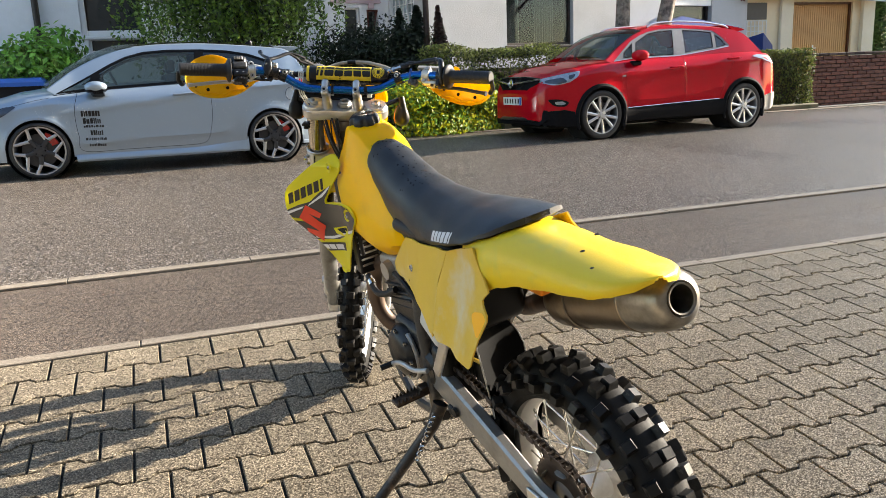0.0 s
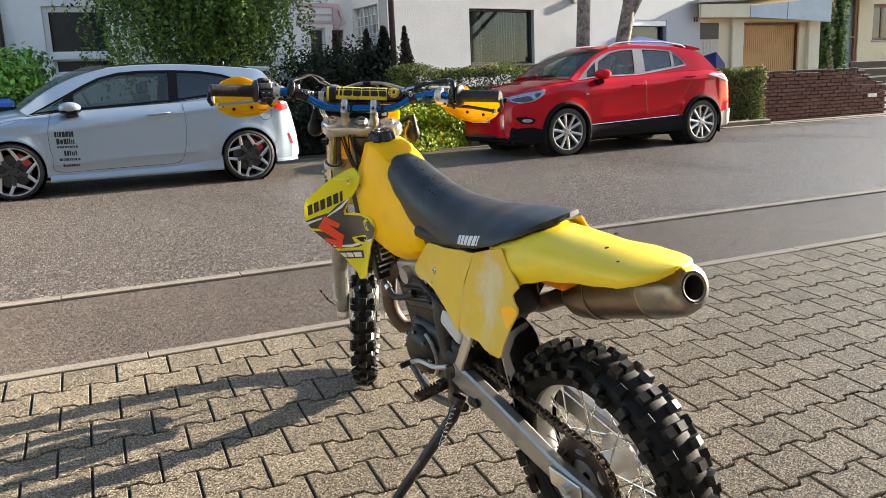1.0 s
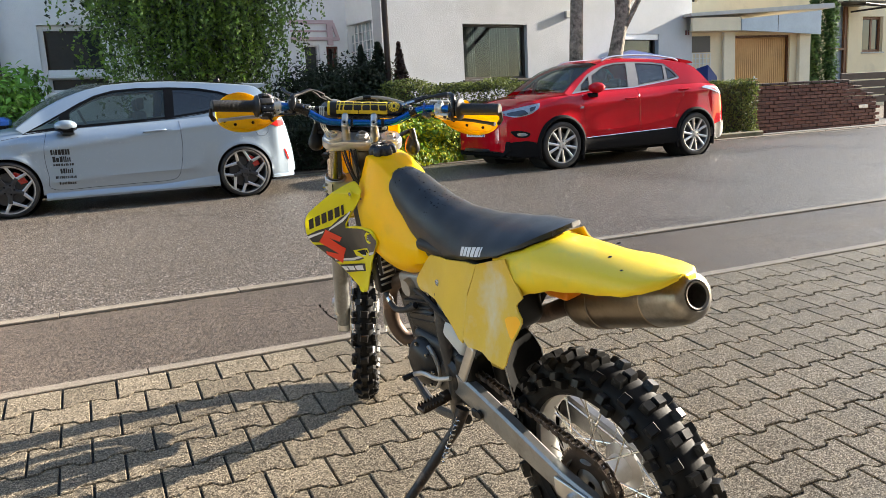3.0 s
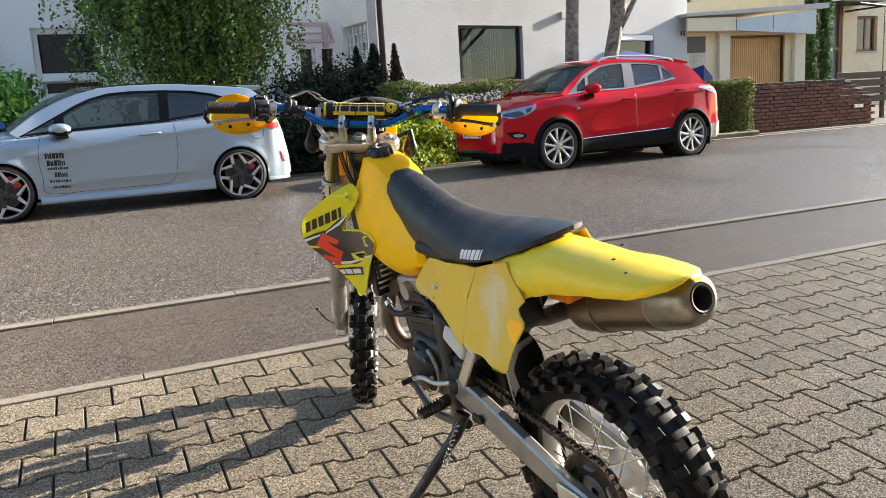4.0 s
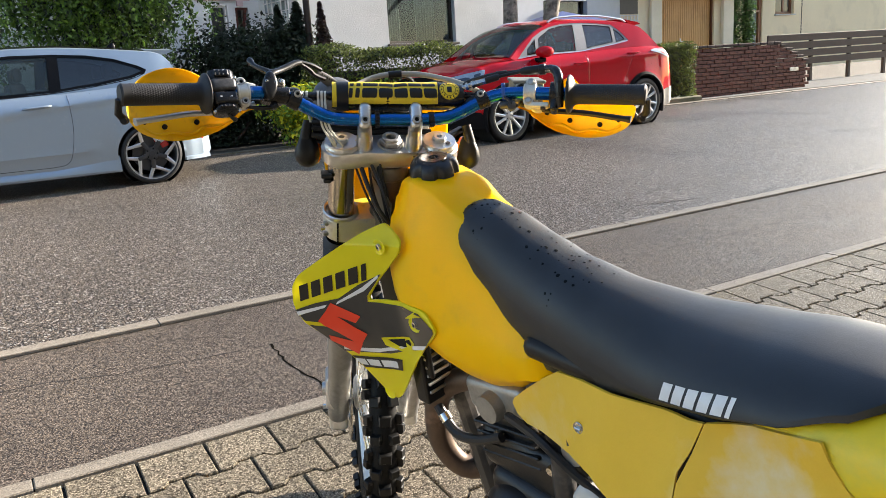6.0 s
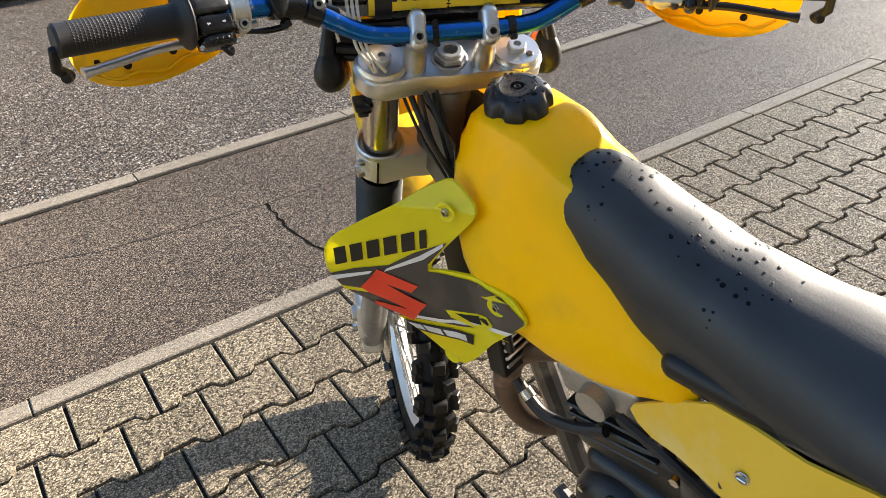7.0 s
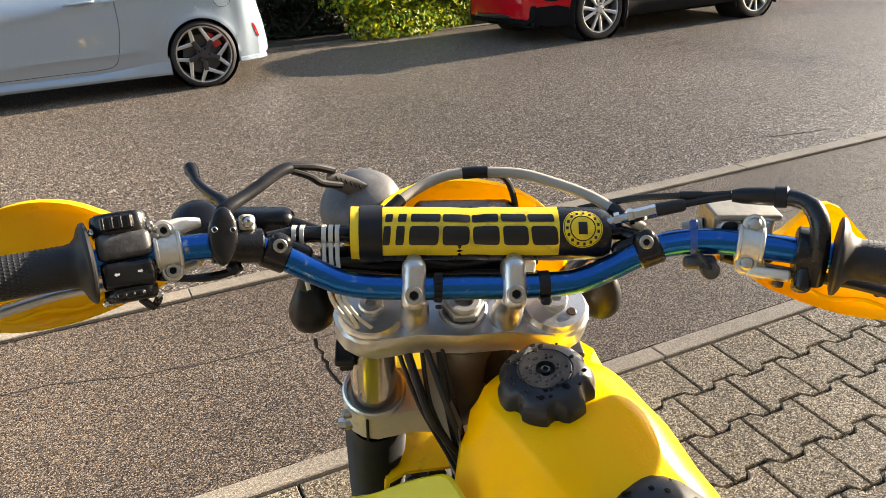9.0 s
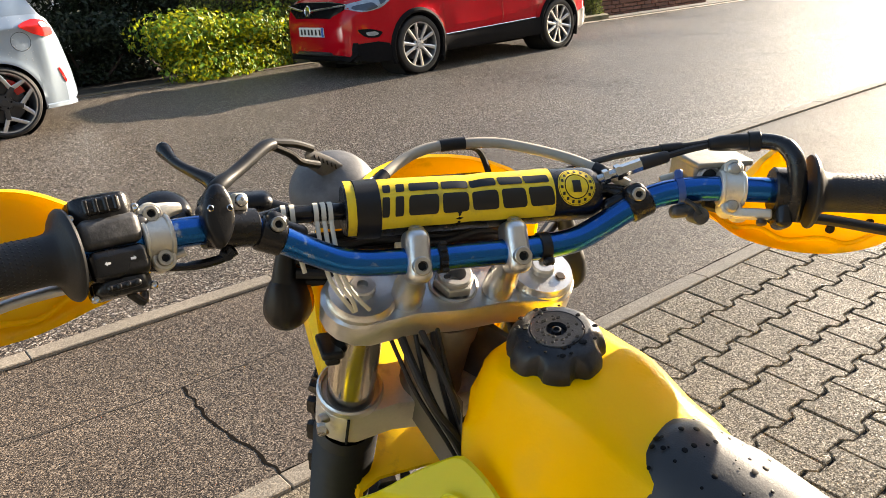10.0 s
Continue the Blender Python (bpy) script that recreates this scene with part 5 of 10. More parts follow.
# silver hatchback
def silver_extras(ob, c):
    P = c.s["paint"]
    for s in (1, -1):
        part("door_gap", seam(c, [(0.865, 0.905), (0.905, 0.75), (0.912, 0.60), (0.895, 0.44), (0.857, 0.275), (0.4, 0.268), (0.0, 0.270), (-0.34, 0.272), (-0.46, 0.30), (-0.51, 0.40), (-0.55, 0.60), (-0.555, 0.80), (-0.545, 0.955)], s), M_CARBLACK, ob, "dark door gap")
        part("bonnet_gap", seam(c, [(1.14, 0.87), (1.30, 0.845), (1.50, 0.80), (1.68, 0.765)], s, 0.0025), M_CARBLACK, ob, "dark bonnet gap")
        rg = []
        for k in range(19):
            x = 0.945 - 1.885 * k / 18
            y = c.flank(x, 0.26) - 0.004
            lift = 0.075 * max(0.0, (k - 12) / 6) ** 1.5
            rg.append([(x, s * (y - 0.09), 0.155), (x, s * (y + 0.014), 0.158), (x, s * (y + 0.026), 0.180), (x, s * (y + 0.020), 0.212), (x, s * (y + 0.003), 0.236 + lift), (x, s * (y - 0.02), 0.25 + lift)])
        part("side_skirt", G().loft(rg), P, ob, "body-coloured side skirt", 25)
        hy = c.flank(-0.33, 0.86)
        part("door_handle", G().tube(curve_pts([(-0.145, s * (hy - 0.006), 0.850), (-0.17, s * (hy + 0.016), 0.852), (-0.24, s * (hy + 0.020), 0.856), (-0.33, s * (hy + 0.020), 0.862), (-0.37, s * (hy + 0.008), 0.864), (-0.385, s * (hy - 0.008), 0.864)], 4), 0.015, 12, flat=0.8), P, ob, "body-coloured door handle")
        part("handle_recess", lens(c, [(-0.14, 0.825), (-0.20, 0.820), (-0.31, 0.828), (-0.35, 0.85), (-0.30, 0.875), (-0.18, 0.872)], 0.0006, s, 0.0), M_SILVER, ob)
        q = c.side(0.66, 1.0)
        mi = part("mirror", G().loft([[(0.665 + 0.118 * math.cos(a) * sc - 0.02 * yy, s * (q.y + yy), q.z + 0.045 + 0.062 * math.sin(a) * sc) for a in [2 * math.pi * k / 20 for k in range(20)]] for yy, sc in ((0.02, 0.50), (0.04, 0.82), (0.08, 1.0), (0.14, 0.98), (0.185, 0.78), (0.20, 0.40))]), P, ob, "silver door mirror", 50)
        part("mirror_base", G().loft([[(0.665 + 0.112 * math.cos(a) * sc - 0.02 * yy, s * (q.y + yy), q.z + 0.006 + 0.030 * math.sin(a) * sc) for a in [2 * math.pi * k / 16 for k in range(16)]] for yy, sc in ((0.02, 0.5), (0.05, 0.95), (0.09, 1.06), (0.14, 1.02), (0.19, 0.7))]), M_CARBLACK, mi, "black underside of the mirror", 50)
        part("mirror_foot", G().loft([[(0.60, s * (q.y - 0.05), q.z - 0.075), (0.72, s * (q.y - 0.05), q.z - 0.075), (0.72, s * (q.y - 0.05), q.z), (0.60, s * (q.y - 0.05), q.z)], [(0.58, s * (q.y + 0.09), q.z - 0.055), (0.70, s * (q.y + 0.09), q.z - 0.060), (0.73, s * (q.y + 0.09), q.z + 0.0), (0.58, s * (q.y + 0.09), q.z + 0.0)], [(0.59, s * (q.y + 0.15), q.z - 0.03), (0.69, s * (q.y + 0.15), q.z - 0.03), (0.71, s * (q.y + 0.15), q.z + 0.01), (0.59, s * (q.y + 0.15), q.z + 0.01)]]), M_CARBLACK, mi, "black mirror foot")
        tl = part("tail_lamp", lens(c, [(-1.50, 0.930), (-1.56, 0.962), (-1.64, 0.985), (-1.745, 0.965), (-1.79, 0.90), (-1.795, 0.84), (-1.72, 0.822), (-1.62, 0.855)], 0.012, s), M_REDLENS, ob, "red tail lamp", 50)
        part("lamp_insert", lens(c, [(-1.68, 0.955), (-1.73, 0.955), (-1.76, 0.91), (-1.70, 0.905)], 0.016, s, 0.004), M_LAMP, tl, "pale lamp insert")
        part("reflector", lens(c, [(-1.765, 0.545), (-1.785, 0.545), (-1.835, 0.420), (-1.815, 0.405)], 0.006, s, 0.006), M_REDLENS, ob, "small red reflector")
        part("headlamp", lens(c, [(1.46, 0.80), (1.62, 0.79), (1.84, 0.68), (1.94, 0.60), (1.86, 0.585), (1.62, 0.69)], 0.008, s), M_LAMPD, ob, "dark headlamp", 50)
        part("window_seal", seam(c, [(1.10, 0.893), (0.66, 0.931), (0.0, 0.962), (-0.45, 0.982), (-0.85, 1.026), (-1.18, 1.078), (-1.32, 1.128)], s, 0.006, True), M_CARBLACK, ob, "black window seal")
        part("splitter", G().loft([[(x, s * (c.flank(x, 0.30) - 0.10), 0.20), (x, s * (c.flank(x, 0.30) + 0.012), 0.205), (x, s * (c.flank(x, 0.30) + 0.012), 0.235), (x, s * (c.flank(x, 0.30) - 0.02), 0.25)] for x in [-1.60 - 0.30 * k / 10 for k in range(11)]]), P, ob, "flared bumper lip")
    beads(ob, c, 520, -1.6, 1.3, 6)
    fl = [c.at(-1.505 + 0.082 * math.cos(a), 0.802 + 0.080 * math.sin(a), 0.0004) for a in [2 * math.pi * k / 28 for k in range(29)]]
    part("fuel_flap", G().tube(fl, 0.0018, 4), M_CARBLACK, ob, "round fuel flap gap")
    rg = []
    for k in range(17):
        y = -0.60 + 1.2 * k / 16
        q = (abs(y) / 0.6) ** 2
        rg.append([(-1.36, y, 1.405 - 0.035 * q), (-1.58, y, 1.392 - 0.035 * q), (-1.665, y, 1.392 - 0.04 * q), (-1.672, y, 1.384 - 0.04 * q), (-1.60, y, 1.352 - 0.035 * q), (-1.46, y, 1.335 - 0.035 * q)])
    part("roof_spoiler", G().loft(rg), P, ob, "silver roof spoiler")
    part("aerial", G().loft([[(-1.15 + 0.05 * math.cos(a) * sc - zz * 0.5, 0.02 * math.sin(a) * sc, 1.425 + zz) for a in [2 * math.pi * k / 12 for k in range(12)]] for zz, sc in ((0, 1), (0.03, 0.7), (0.055, 0.2))]), M_CARBLACK, ob, "shark fin aerial")
    part("grille", G().pillow([(2.06, -0.45, 0.40), (2.06, 0.45, 0.40), (2.05, 0.40, 0.58), (2.05, -0.40, 0.58)], (1, 0, 0), 0.03, 0.02), M_CARBLACK, ob, "black grille")
    part("rear_bumper_insert", G().pillow([(-1.94, -0.5, 0.24), (-1.94, 0.5, 0.24), (-1.94, 0.5, 0.36), (-1.94, -0.5, 0.36)], (-1, 0, 0), 0.03, 0.01), M_CARBLACK, ob)
    # stickers as plain slanted bars, one row for each line: front edge, lower edge, length, height, gap share
    rows = [(0.850, 0.655, 0.20, 0.060), (0.838, 0.575, 0.19, 0.062), (0.838, 0.533, 0.21, 0.026), (0.775, 0.447, 0.14, 0.054), (0.830, 0.392, 0.21, 0.028), (0.800, 0.325, 0.17, 0.030)]
    brng = random.Random(12)
    for xx, z0, w, h in rows:
        k = 0.0
        while k < w - 0.012:
            bw_ = min(brng.choice((0.009, 0.014, 0.020)) * (1.5 if h > 0.05 else 1.0), w - k)
            zz = z0 - k * 0.03
            part("sticker_bar", patch(c, xx - k, xx - k - bw_, zz, zz + h * brng.choice((1.0, 1.0, 0.8)), 0.0016, 2, 2), M_STICK, ob, smooth=0)
            k += bw_ + brng.choice((0.005, 0.007))


SILVER = {"ends": (-1.96, 2.12), "wheels": (1.305, -1.257), "arch": 0.335, "rw": 0.308, "track": 0.775, "paint": M_SILVER, "body_label": "silver-blue painted body", "flare": 0.014,
          "low": [(-1.96, 0.27), (-1.8, 0.21), (-1.6, 0.20), (-0.9, 0.22), (0.95, 0.22), (1.65, 0.20), (1.9, 0.21), (2.12, 0.28)],
          "width": [(-1.96, 0.52), (-1.90, 0.68), (-1.80, 0.78), (-1.66, 0.835), (-1.45, 0.858), (-1.2, 0.862), (-0.6, 0.856), (0.3, 0.856), (0.9, 0.858), (1.3, 0.862), (1.60, 0.85), (1.85, 0.79), (2.02, 0.68), (2.12, 0.48)],
          "shoulder": [(-1.96, 0.36), (-1.93, 0.52), (-1.89, 0.66), (-1.84, 0.84), (-1.78, 0.97), (-1.70, 1.02), (-1.5, 1.02), (-1.2, 1.005), (-0.4, 0.965), (0.65, 0.925), (1.14, 0.885), (1.35, 0.86), (1.62, 0.80), (1.85, 0.715), (2.02, 0.62), (2.12, 0.52)],
          "deck": [(-1.96, 0.38), (-1.93, 0.55), (-1.89, 0.70), (-1.84, 0.88), (-1.78, 1.0), (-1.70, 1.05), (-1.0, 1.04), (0.0, 1.02), (0.95, 1.00), (1.2, 0.985), (1.45, 0.955), (1.7, 0.89), (1.9, 0.78), (2.02, 0.68), (2.12, 0.54)],
          "crease": [(-1.8, 0.935), (-1.53, 0.917), (-1.13, 0.899), (-0.75, 0.873), (-0.49, 0.850), (0.2, 0.772), (0.87, 0.705), (1.3, 0.69)], "crease_span": (-1.72, 1.15),
          "ridge": [(-0.8, 0.402), (-0.4, 0.392), (0.18, 0.378), (0.9, 0.345)], "ridge_span": (-0.80, 0.95),
          "arc": [(1.16, 0.955), (1.02, 1.055), (0.87, 1.155), (0.61, 1.282), (0.29, 1.378), (0.0, 1.412), (-0.34, 1.418), (-0.62, 1.410), (-0.95, 1.385), (-1.30, 1.352), (-1.47, 1.328), (-1.56, 1.275), (-1.64, 1.15), (-1.71, 1.03), (-1.73, 1.0)],
          "surround": [(1.09, 0.905), (0.88, 1.012), (0.665, 1.125), (0.50, 1.215), (0.33, 1.292), (0.13, 1.342), (-0.13, 1.360), (-0.50, 1.355), (-0.80, 1.335), (-1.05, 1.288), (-1.27, 1.208), (-1.345, 1.165), (-1.33, 1.135), (-1.18, 1.085), (-0.85, 1.032), (-0.45, 0.988), (0.0, 0.967), (0.66, 0.937)],
          "windows": [[(0.635, 0.953), (0.620, 1.125), (0.485, 1.200), (0.325, 1.274), (0.13, 1.323), (-0.13, 1.341), (-0.44, 1.337), (-0.41, 1.000), (0.0, 0.981)],
                      [(-0.525, 1.334), (-0.78, 1.317), (-1.04, 1.270), (-1.24, 1.197), (-1.31, 1.158), (-1.30, 1.143), (-1.17, 1.100), (-0.85, 1.048), (-0.50, 1.008)],
                      [(1.03, 0.927), (0.88, 1.000), (0.70, 1.095), (0.715, 0.950)]],
          "dark_panes": (1,), "trim": M_CARBLACK, "trim_label": "black window surround", "screen": 0.22, "rear_screen": -1.58, "roof_mat": M_CARBLACK, "seats": (-0.10, -0.95)}
sp5 = []
for i in range(5):
    a = 72 * i + 18
    sp5 += [(a, 0, 0, 0.024, 0.020, (0.04, 0.150, "d")), (a, 0, -13, 0.018, 0.015, (0.138, 0.258, "b")), (a, 4, 38, 0.018, 0.014, (0.138, 0.258, "b"))]
silver_wheel = car_wheel(0.308, 0.262, 0.205, sp5, M_RIMD, M_RIMG, M_RIMD, M_REDLENS)
car("silver_hatchback", "silver-blue three-door hatchback parked by the far kerb, wet with rain", SILVER, pose(0.345, 7.10, gz(7.1) - 0.015, 0, 0, 180.6), silver_wheel, silver_extras)


# red crossover
def red_extras(ob, c):
    P = c.s["paint"]
    for s in (1, -1):
        part("door_gap", seam(c, [(0.86, 1.02), (0.875, 0.85), (0.86, 0.60), (0.82, 0.42)], s), M_CARBLACK, ob, "dark door gap")
        part("door_gap", seam(c, [(-0.175, 1.075), (-0.18, 0.85), (-0.17, 0.60), (-0.15, 0.42), (-0.15, 0.26)], s), M_CARBLACK, ob, "dark door gap")
        part("door_gap", seam(c, [(-1.06, 1.105), (-1.07, 1.00), (-1.02, 0.90), (-0.93, 0.76), (-0.85, 0.60), (-0.81, 0.46)], s), M_CARBLACK, ob, "dark door gap")
        rg = []
        for k in range(17):
            x = 0.93 - 1.86 * k / 16
            zt = 0.405 + 0.055 * k / 16
            y = c.flank(x, zt) + 0.004
            rg.append([(x, s * (y - 0.05), 0.225), (x, s * (y - 0.006), 0.23), (x, s * (y + 0.012), 0.30), (x, s * (y + 0.012), zt - 0.03), (x, s * (y + 0.004), zt), (x, s * (y - 0.03), zt)])
        part("sill_cladding", G().loft(rg), M_CLAD, ob, "dark plastic sill cladding", 30)
        part("sill_strip", G().tube([(0.86 - 1.66 * k / 12, s * (c.flank(0.86 - 1.66 * k / 12, 0.43) + 0.004), 0.411 + 0.050 * k / 12) for k in range(13)], 0.006, 6), M_CHROME, ob, "thin chrome strip")
        for wx in c.s["wheels"]:
            rg = []
            for k in range(31):
                a = math.pi * (-0.14 + 1.28 * k / 30)
                R0, R1 = c.s["arch"] - 0.006, c.s["arch"] + 0.050
                col = []
                for R, o in ((R0, -0.05), (R0, 0.010), (R0 + 0.02, 0.020), (R1 - 0.006, 0.014), (R1, 0.002), (R1, -0.02)):
                    x, z = wx + R * math.cos(a), c.s["rw"] + R * math.sin(a)
                    col.append((x, s * (c.flank(x, max(z, 0.30)) + o), z))
                rg.append(col)
            part("arch_cladding", G().loft(rg), M_CLAD, ob, "dark wheel arch cladding", 40)
        for hx_, hz in ((-0.02, 0.945), (-1.08, 1.040)):
            hy = c.flank(hx_, hz)
            part("door_handle", G().tube(curve_pts([(hx_ + 0.115, s * (hy - 0.006), hz - 0.006), (hx_ + 0.09, s * (hy + 0.016), hz - 0.004), (hx_, s * (hy + 0.022), hz), (hx_ - 0.08, s * (hy + 0.016), hz + 0.004), (hx_ - 0.11, s * (hy - 0.006), hz + 0.004)], 4), 0.016, 12, flat=0.8), P, ob, "red door handle")
            part("handle_recess", lens(c, [(hx_ + 0.09, hz - 0.03), (hx_ - 0.07, hz - 0.024), (hx_ - 0.09, hz + 0.0), (hx_ - 0.06, hz + 0.026), (hx_ + 0.08, hz + 0.02)], 0.0006, s, 0.0), M_RED, ob)
        q = c.side(0.70, 1.0)
        mi = part("mirror", G().loft([[(0.66 + 0.115 * math.cos(a) * sc, s * (q.y + yy), q.z + 0.060 + 0.075 * math.sin(a) * sc) for a in [2 * math.pi * k / 20 for k in range(20)]] for yy, sc in ((0.02, 0.55), (0.05, 0.88), (0.10, 1.0), (0.16, 0.96), (0.205, 0.72), (0.215, 0.4))]), P, ob, "red door mirror", 50)
        part("mirror_foot", G().box((0.62, s * (q.y - 0.05), q.z - 0.075), (0.76, s * (q.y + 0.12), q.z - 0.008), None, 0.02), M_CARBLACK, mi, "black mirror foot")
        hl = part("headlamp", lens(c, [(2.10, 0.80), (2.07, 0.85), (1.90, 0.895), (1.72, 0.925), (1.60, 0.945), (1.66, 0.865), (1.78, 0.790), (1.98, 0.755)], 0.010, s), M_LAMP, ob, "clear bluish headlamp", 50)
        part("lamp_pod", lens(c, [(2.06, 0.795), (2.04, 0.83), (1.86, 0.865), (1.80, 0.80), (1.94, 0.77)], 0.014, s, 0.004), M_LAMPD, hl, "dark lamp insert")
        part("lamp_pod", lens(c, [(1.78, 0.885), (1.68, 0.905), (1.72, 0.855), (1.78, 0.825)], 0.014, s, 0.004), M_LAMPD, hl, "dark lamp insert")
        fg = part("fog_lamp", lens(c, [(2.06, 0.575), (1.92, 0.575), (1.78, 0.53), (1.84, 0.47), (1.98, 0.48)], 0.006, s), M_CLAD, ob, "black fog lamp surround")
        part("fog_light", lens(c, [(1.98, 0.54), (1.88, 0.545), (1.83, 0.515), (1.88, 0.495), (1.96, 0.50)], 0.010, s, 0.004), M_LAMP, fg)
        tl = part("tail_lamp", lens(c, [(-1.42, 1.055), (-1.55, 1.085), (-1.74, 1.065), (-1.88, 1.0), (-1.90, 0.93), (-1.74, 0.975), (-1.60, 1.020)], 0.012, s), M_LAMP, ob, "pale tail lamp", 50)
        part("red_insert", lens(c, [(-1.62, 1.045), (-1.74, 1.035), (-1.85, 0.975), (-1.86, 0.955), (-1.72, 1.0)], 0.016, s, 0.004), M_REDLENS, tl, "red lamp insert")
        rg = []
        for k in range(21):
            t = k / 20
            x = 0.30 - 1.46 * t
            z = look_up(sorted(c.s["arc"][3:-3]), x)[0]
            y = c.cab_y(x, z) - 0.055
            rg.append((x, s * y, z + 0.028 + 0.040 * math.sin(math.pi * min(1, max(0, t))) ** 0.35))
        part("roof_rail", G().tube(rg, 0.014, 10), M_RIMG, ob, "silver roof rail")
        part("window_trim", seam(c, [(1.02, 1.046), (0.65, 1.078), (0.0, 1.092), (-0.24, 1.108), (-0.78, 1.170), (-1.06, 1.212)], s, 0.007, True), M_CHROME, ob, "chrome window trim")
        part("bumper_cladding", sheet([(-1.63, 0.28), (-1.62, 0.42), (-1.70, 0.47), (-1.84, 0.50), (-1.98, 0.52), (-1.98, 0.30), (-1.80, 0.24)], c.flank, 0.010, 0.01, s, 0.04), M_RIMD, ob, "grey rear bumper corner", 40)
        part("bumper_cladding", sheet([(1.68, 0.20), (1.72, 0.40), (1.85, 0.43), (2.02, 0.42), (2.10, 0.40), (2.10, 0.24), (1.9, 0.20)], c.flank, 0.010, 0.01, s, 0.04), M_CLAD, ob, "dark front bumper cladding", 40)
        part("indicator", lens(c, [(0.955, 0.83), (0.935, 0.86), (0.875, 0.86), (0.89, 0.835)], 0.004, s, 0.003), M_LAMP, ob)
        part("mud_flap", G().rbox((0.90, s * 0.74, 0.10), (0.925, s * 0.885, 0.30), None, 0.005), M_CLAD, ob, "black mud flap")
    beads(ob, c, 620, -1.6, 1.0, 7)
    cab_beads(ob, c, 240, 8)
    gr = part("grille", G().pillow([(2.165, -0.36, 0.70), (2.165, 0.36, 0.70), (2.115, 0.54, 0.79), (2.09, 0.56, 0.86), (2.12, 0.30, 0.89), (2.12, -0.30, 0.89), (2.09, -0.56, 0.86), (2.115, -0.54, 0.79)], (1, 0, 0.15), 0.03, 0.04), M_CARBLACK, ob, "black grille")
    part("grille_bar", G().tube(curve_pts([(2.10, 0.60, 0.845), (2.185, 0.30, 0.815), (2.225, 0.09, 0.795)], 5), [0.012] * 11, 8).tube(curve_pts([(2.10, -0.60, 0.845), (2.185, -0.30, 0.815), (2.225, -0.09, 0.795)], 5), [0.012] * 11, 8), M_CHROME, gr, "chrome grille bar")
    part("badge", G().lathe([(0.055, 0), (0.062, 0.006), (0.055, 0.012), (0.045, 0.006), (0.0, 0.006)], (2.22, 0, 0.795), (1, 0, 0.1), 24), M_CHROME, gr, "round chrome badge")
    part("lower_bumper", G().pillow([(2.13, -0.60, 0.22), (2.13, 0.60, 0.22), (2.08, 0.72, 0.30), (2.08, 0.70, 0.43), (2.15, 0.40, 0.47), (2.15, -0.40, 0.47), (2.08, -0.70, 0.43), (2.08, -0.72, 0.30)], (1, 0, 0), 0.06, 0.05), M_CLAD, ob, "dark lower bumper")
    part("skid_plate", G().tube(curve_pts([(2.02, 0.62, 0.22), (2.14, 0.45, 0.30), (2.20, 0.2, 0.31), (2.20, -0.2, 0.31), (2.14, -0.45, 0.30), (2.02, -0.62, 0.22)], 5), 0.022, 8), M_RIMD, ob, "grey skid plate rim")
    pl = part("number_plate", G().box((2.200, -0.26, 0.50), (2.212, 0.26, 0.61), None, 0.004), M_PLATE, ob, "white number plate with dark bars")
    part("plate_band", G().box((2.2122, 0.215, 0.502), (2.2138, 0.258, 0.608), None, 0.0005), M_BLUE_LID, pl, "blue band", smooth=0)
    for k, (y, w) in enumerate(((0.20, 0.05), (0.12, 0.05), (0.04, 0.05), (-0.03, 0.05), (-0.11, 0.05), (-0.18, 0.05))):
        part("plate_bar", G().box((2.2125, y - w * 0.7, 0.523), (2.2145, y, 0.587), None, 0.001), M_STICK, pl, smooth=0)
    part("rear_spoiler", G().loft([[(-1.20, y, 1.545 - 0.07 * y * y), (-1.46, y, 1.508 - 0.09 * y * y), (-1.52, y, 1.488 - 0.09 * y * y), (-1.50, y, 1.475 - 0.09 * y * y), (-1.30, y, 1.46 - 0.09 * y * y)] for y in [-0.58 + 1.16 * k / 14 for k in range(15)]]), P, ob, "red roof spoiler")


def cab_beads(ob, c, n, seed):
    """Rain drops over the cabin side."""
    rng = random.Random(seed)
    g = G()
    for k in range(n):
        x, z = rng.uniform(-1.1, 0.6), rng.uniform(1.12, 1.46)
        if z > 1.50 - 0.45 * max(0.0, x - 0.1) - 0.28 * max(0.0, -x - 0.8):
            continue
        q = Vector((x, c.cab_y(x, z) + 0.001, z))
        r = rng.uniform(0.002, 0.005)
        e, t = Vector((1, 0, 0)), Vector((0, -0.32, 0.95))
        g.add([q + e * r, q + t * r, q - e * r, q - t * r * 1.2, q + Vector((0, r * 0.7, 0.1 * r))], [(0, 1, 4), (1, 2, 4), (2, 3, 4), (3, 0, 4)])
    return tagged(part("rain_beads", g, M_BEAD, ob, "scattered rain drops"), kind="stuff")


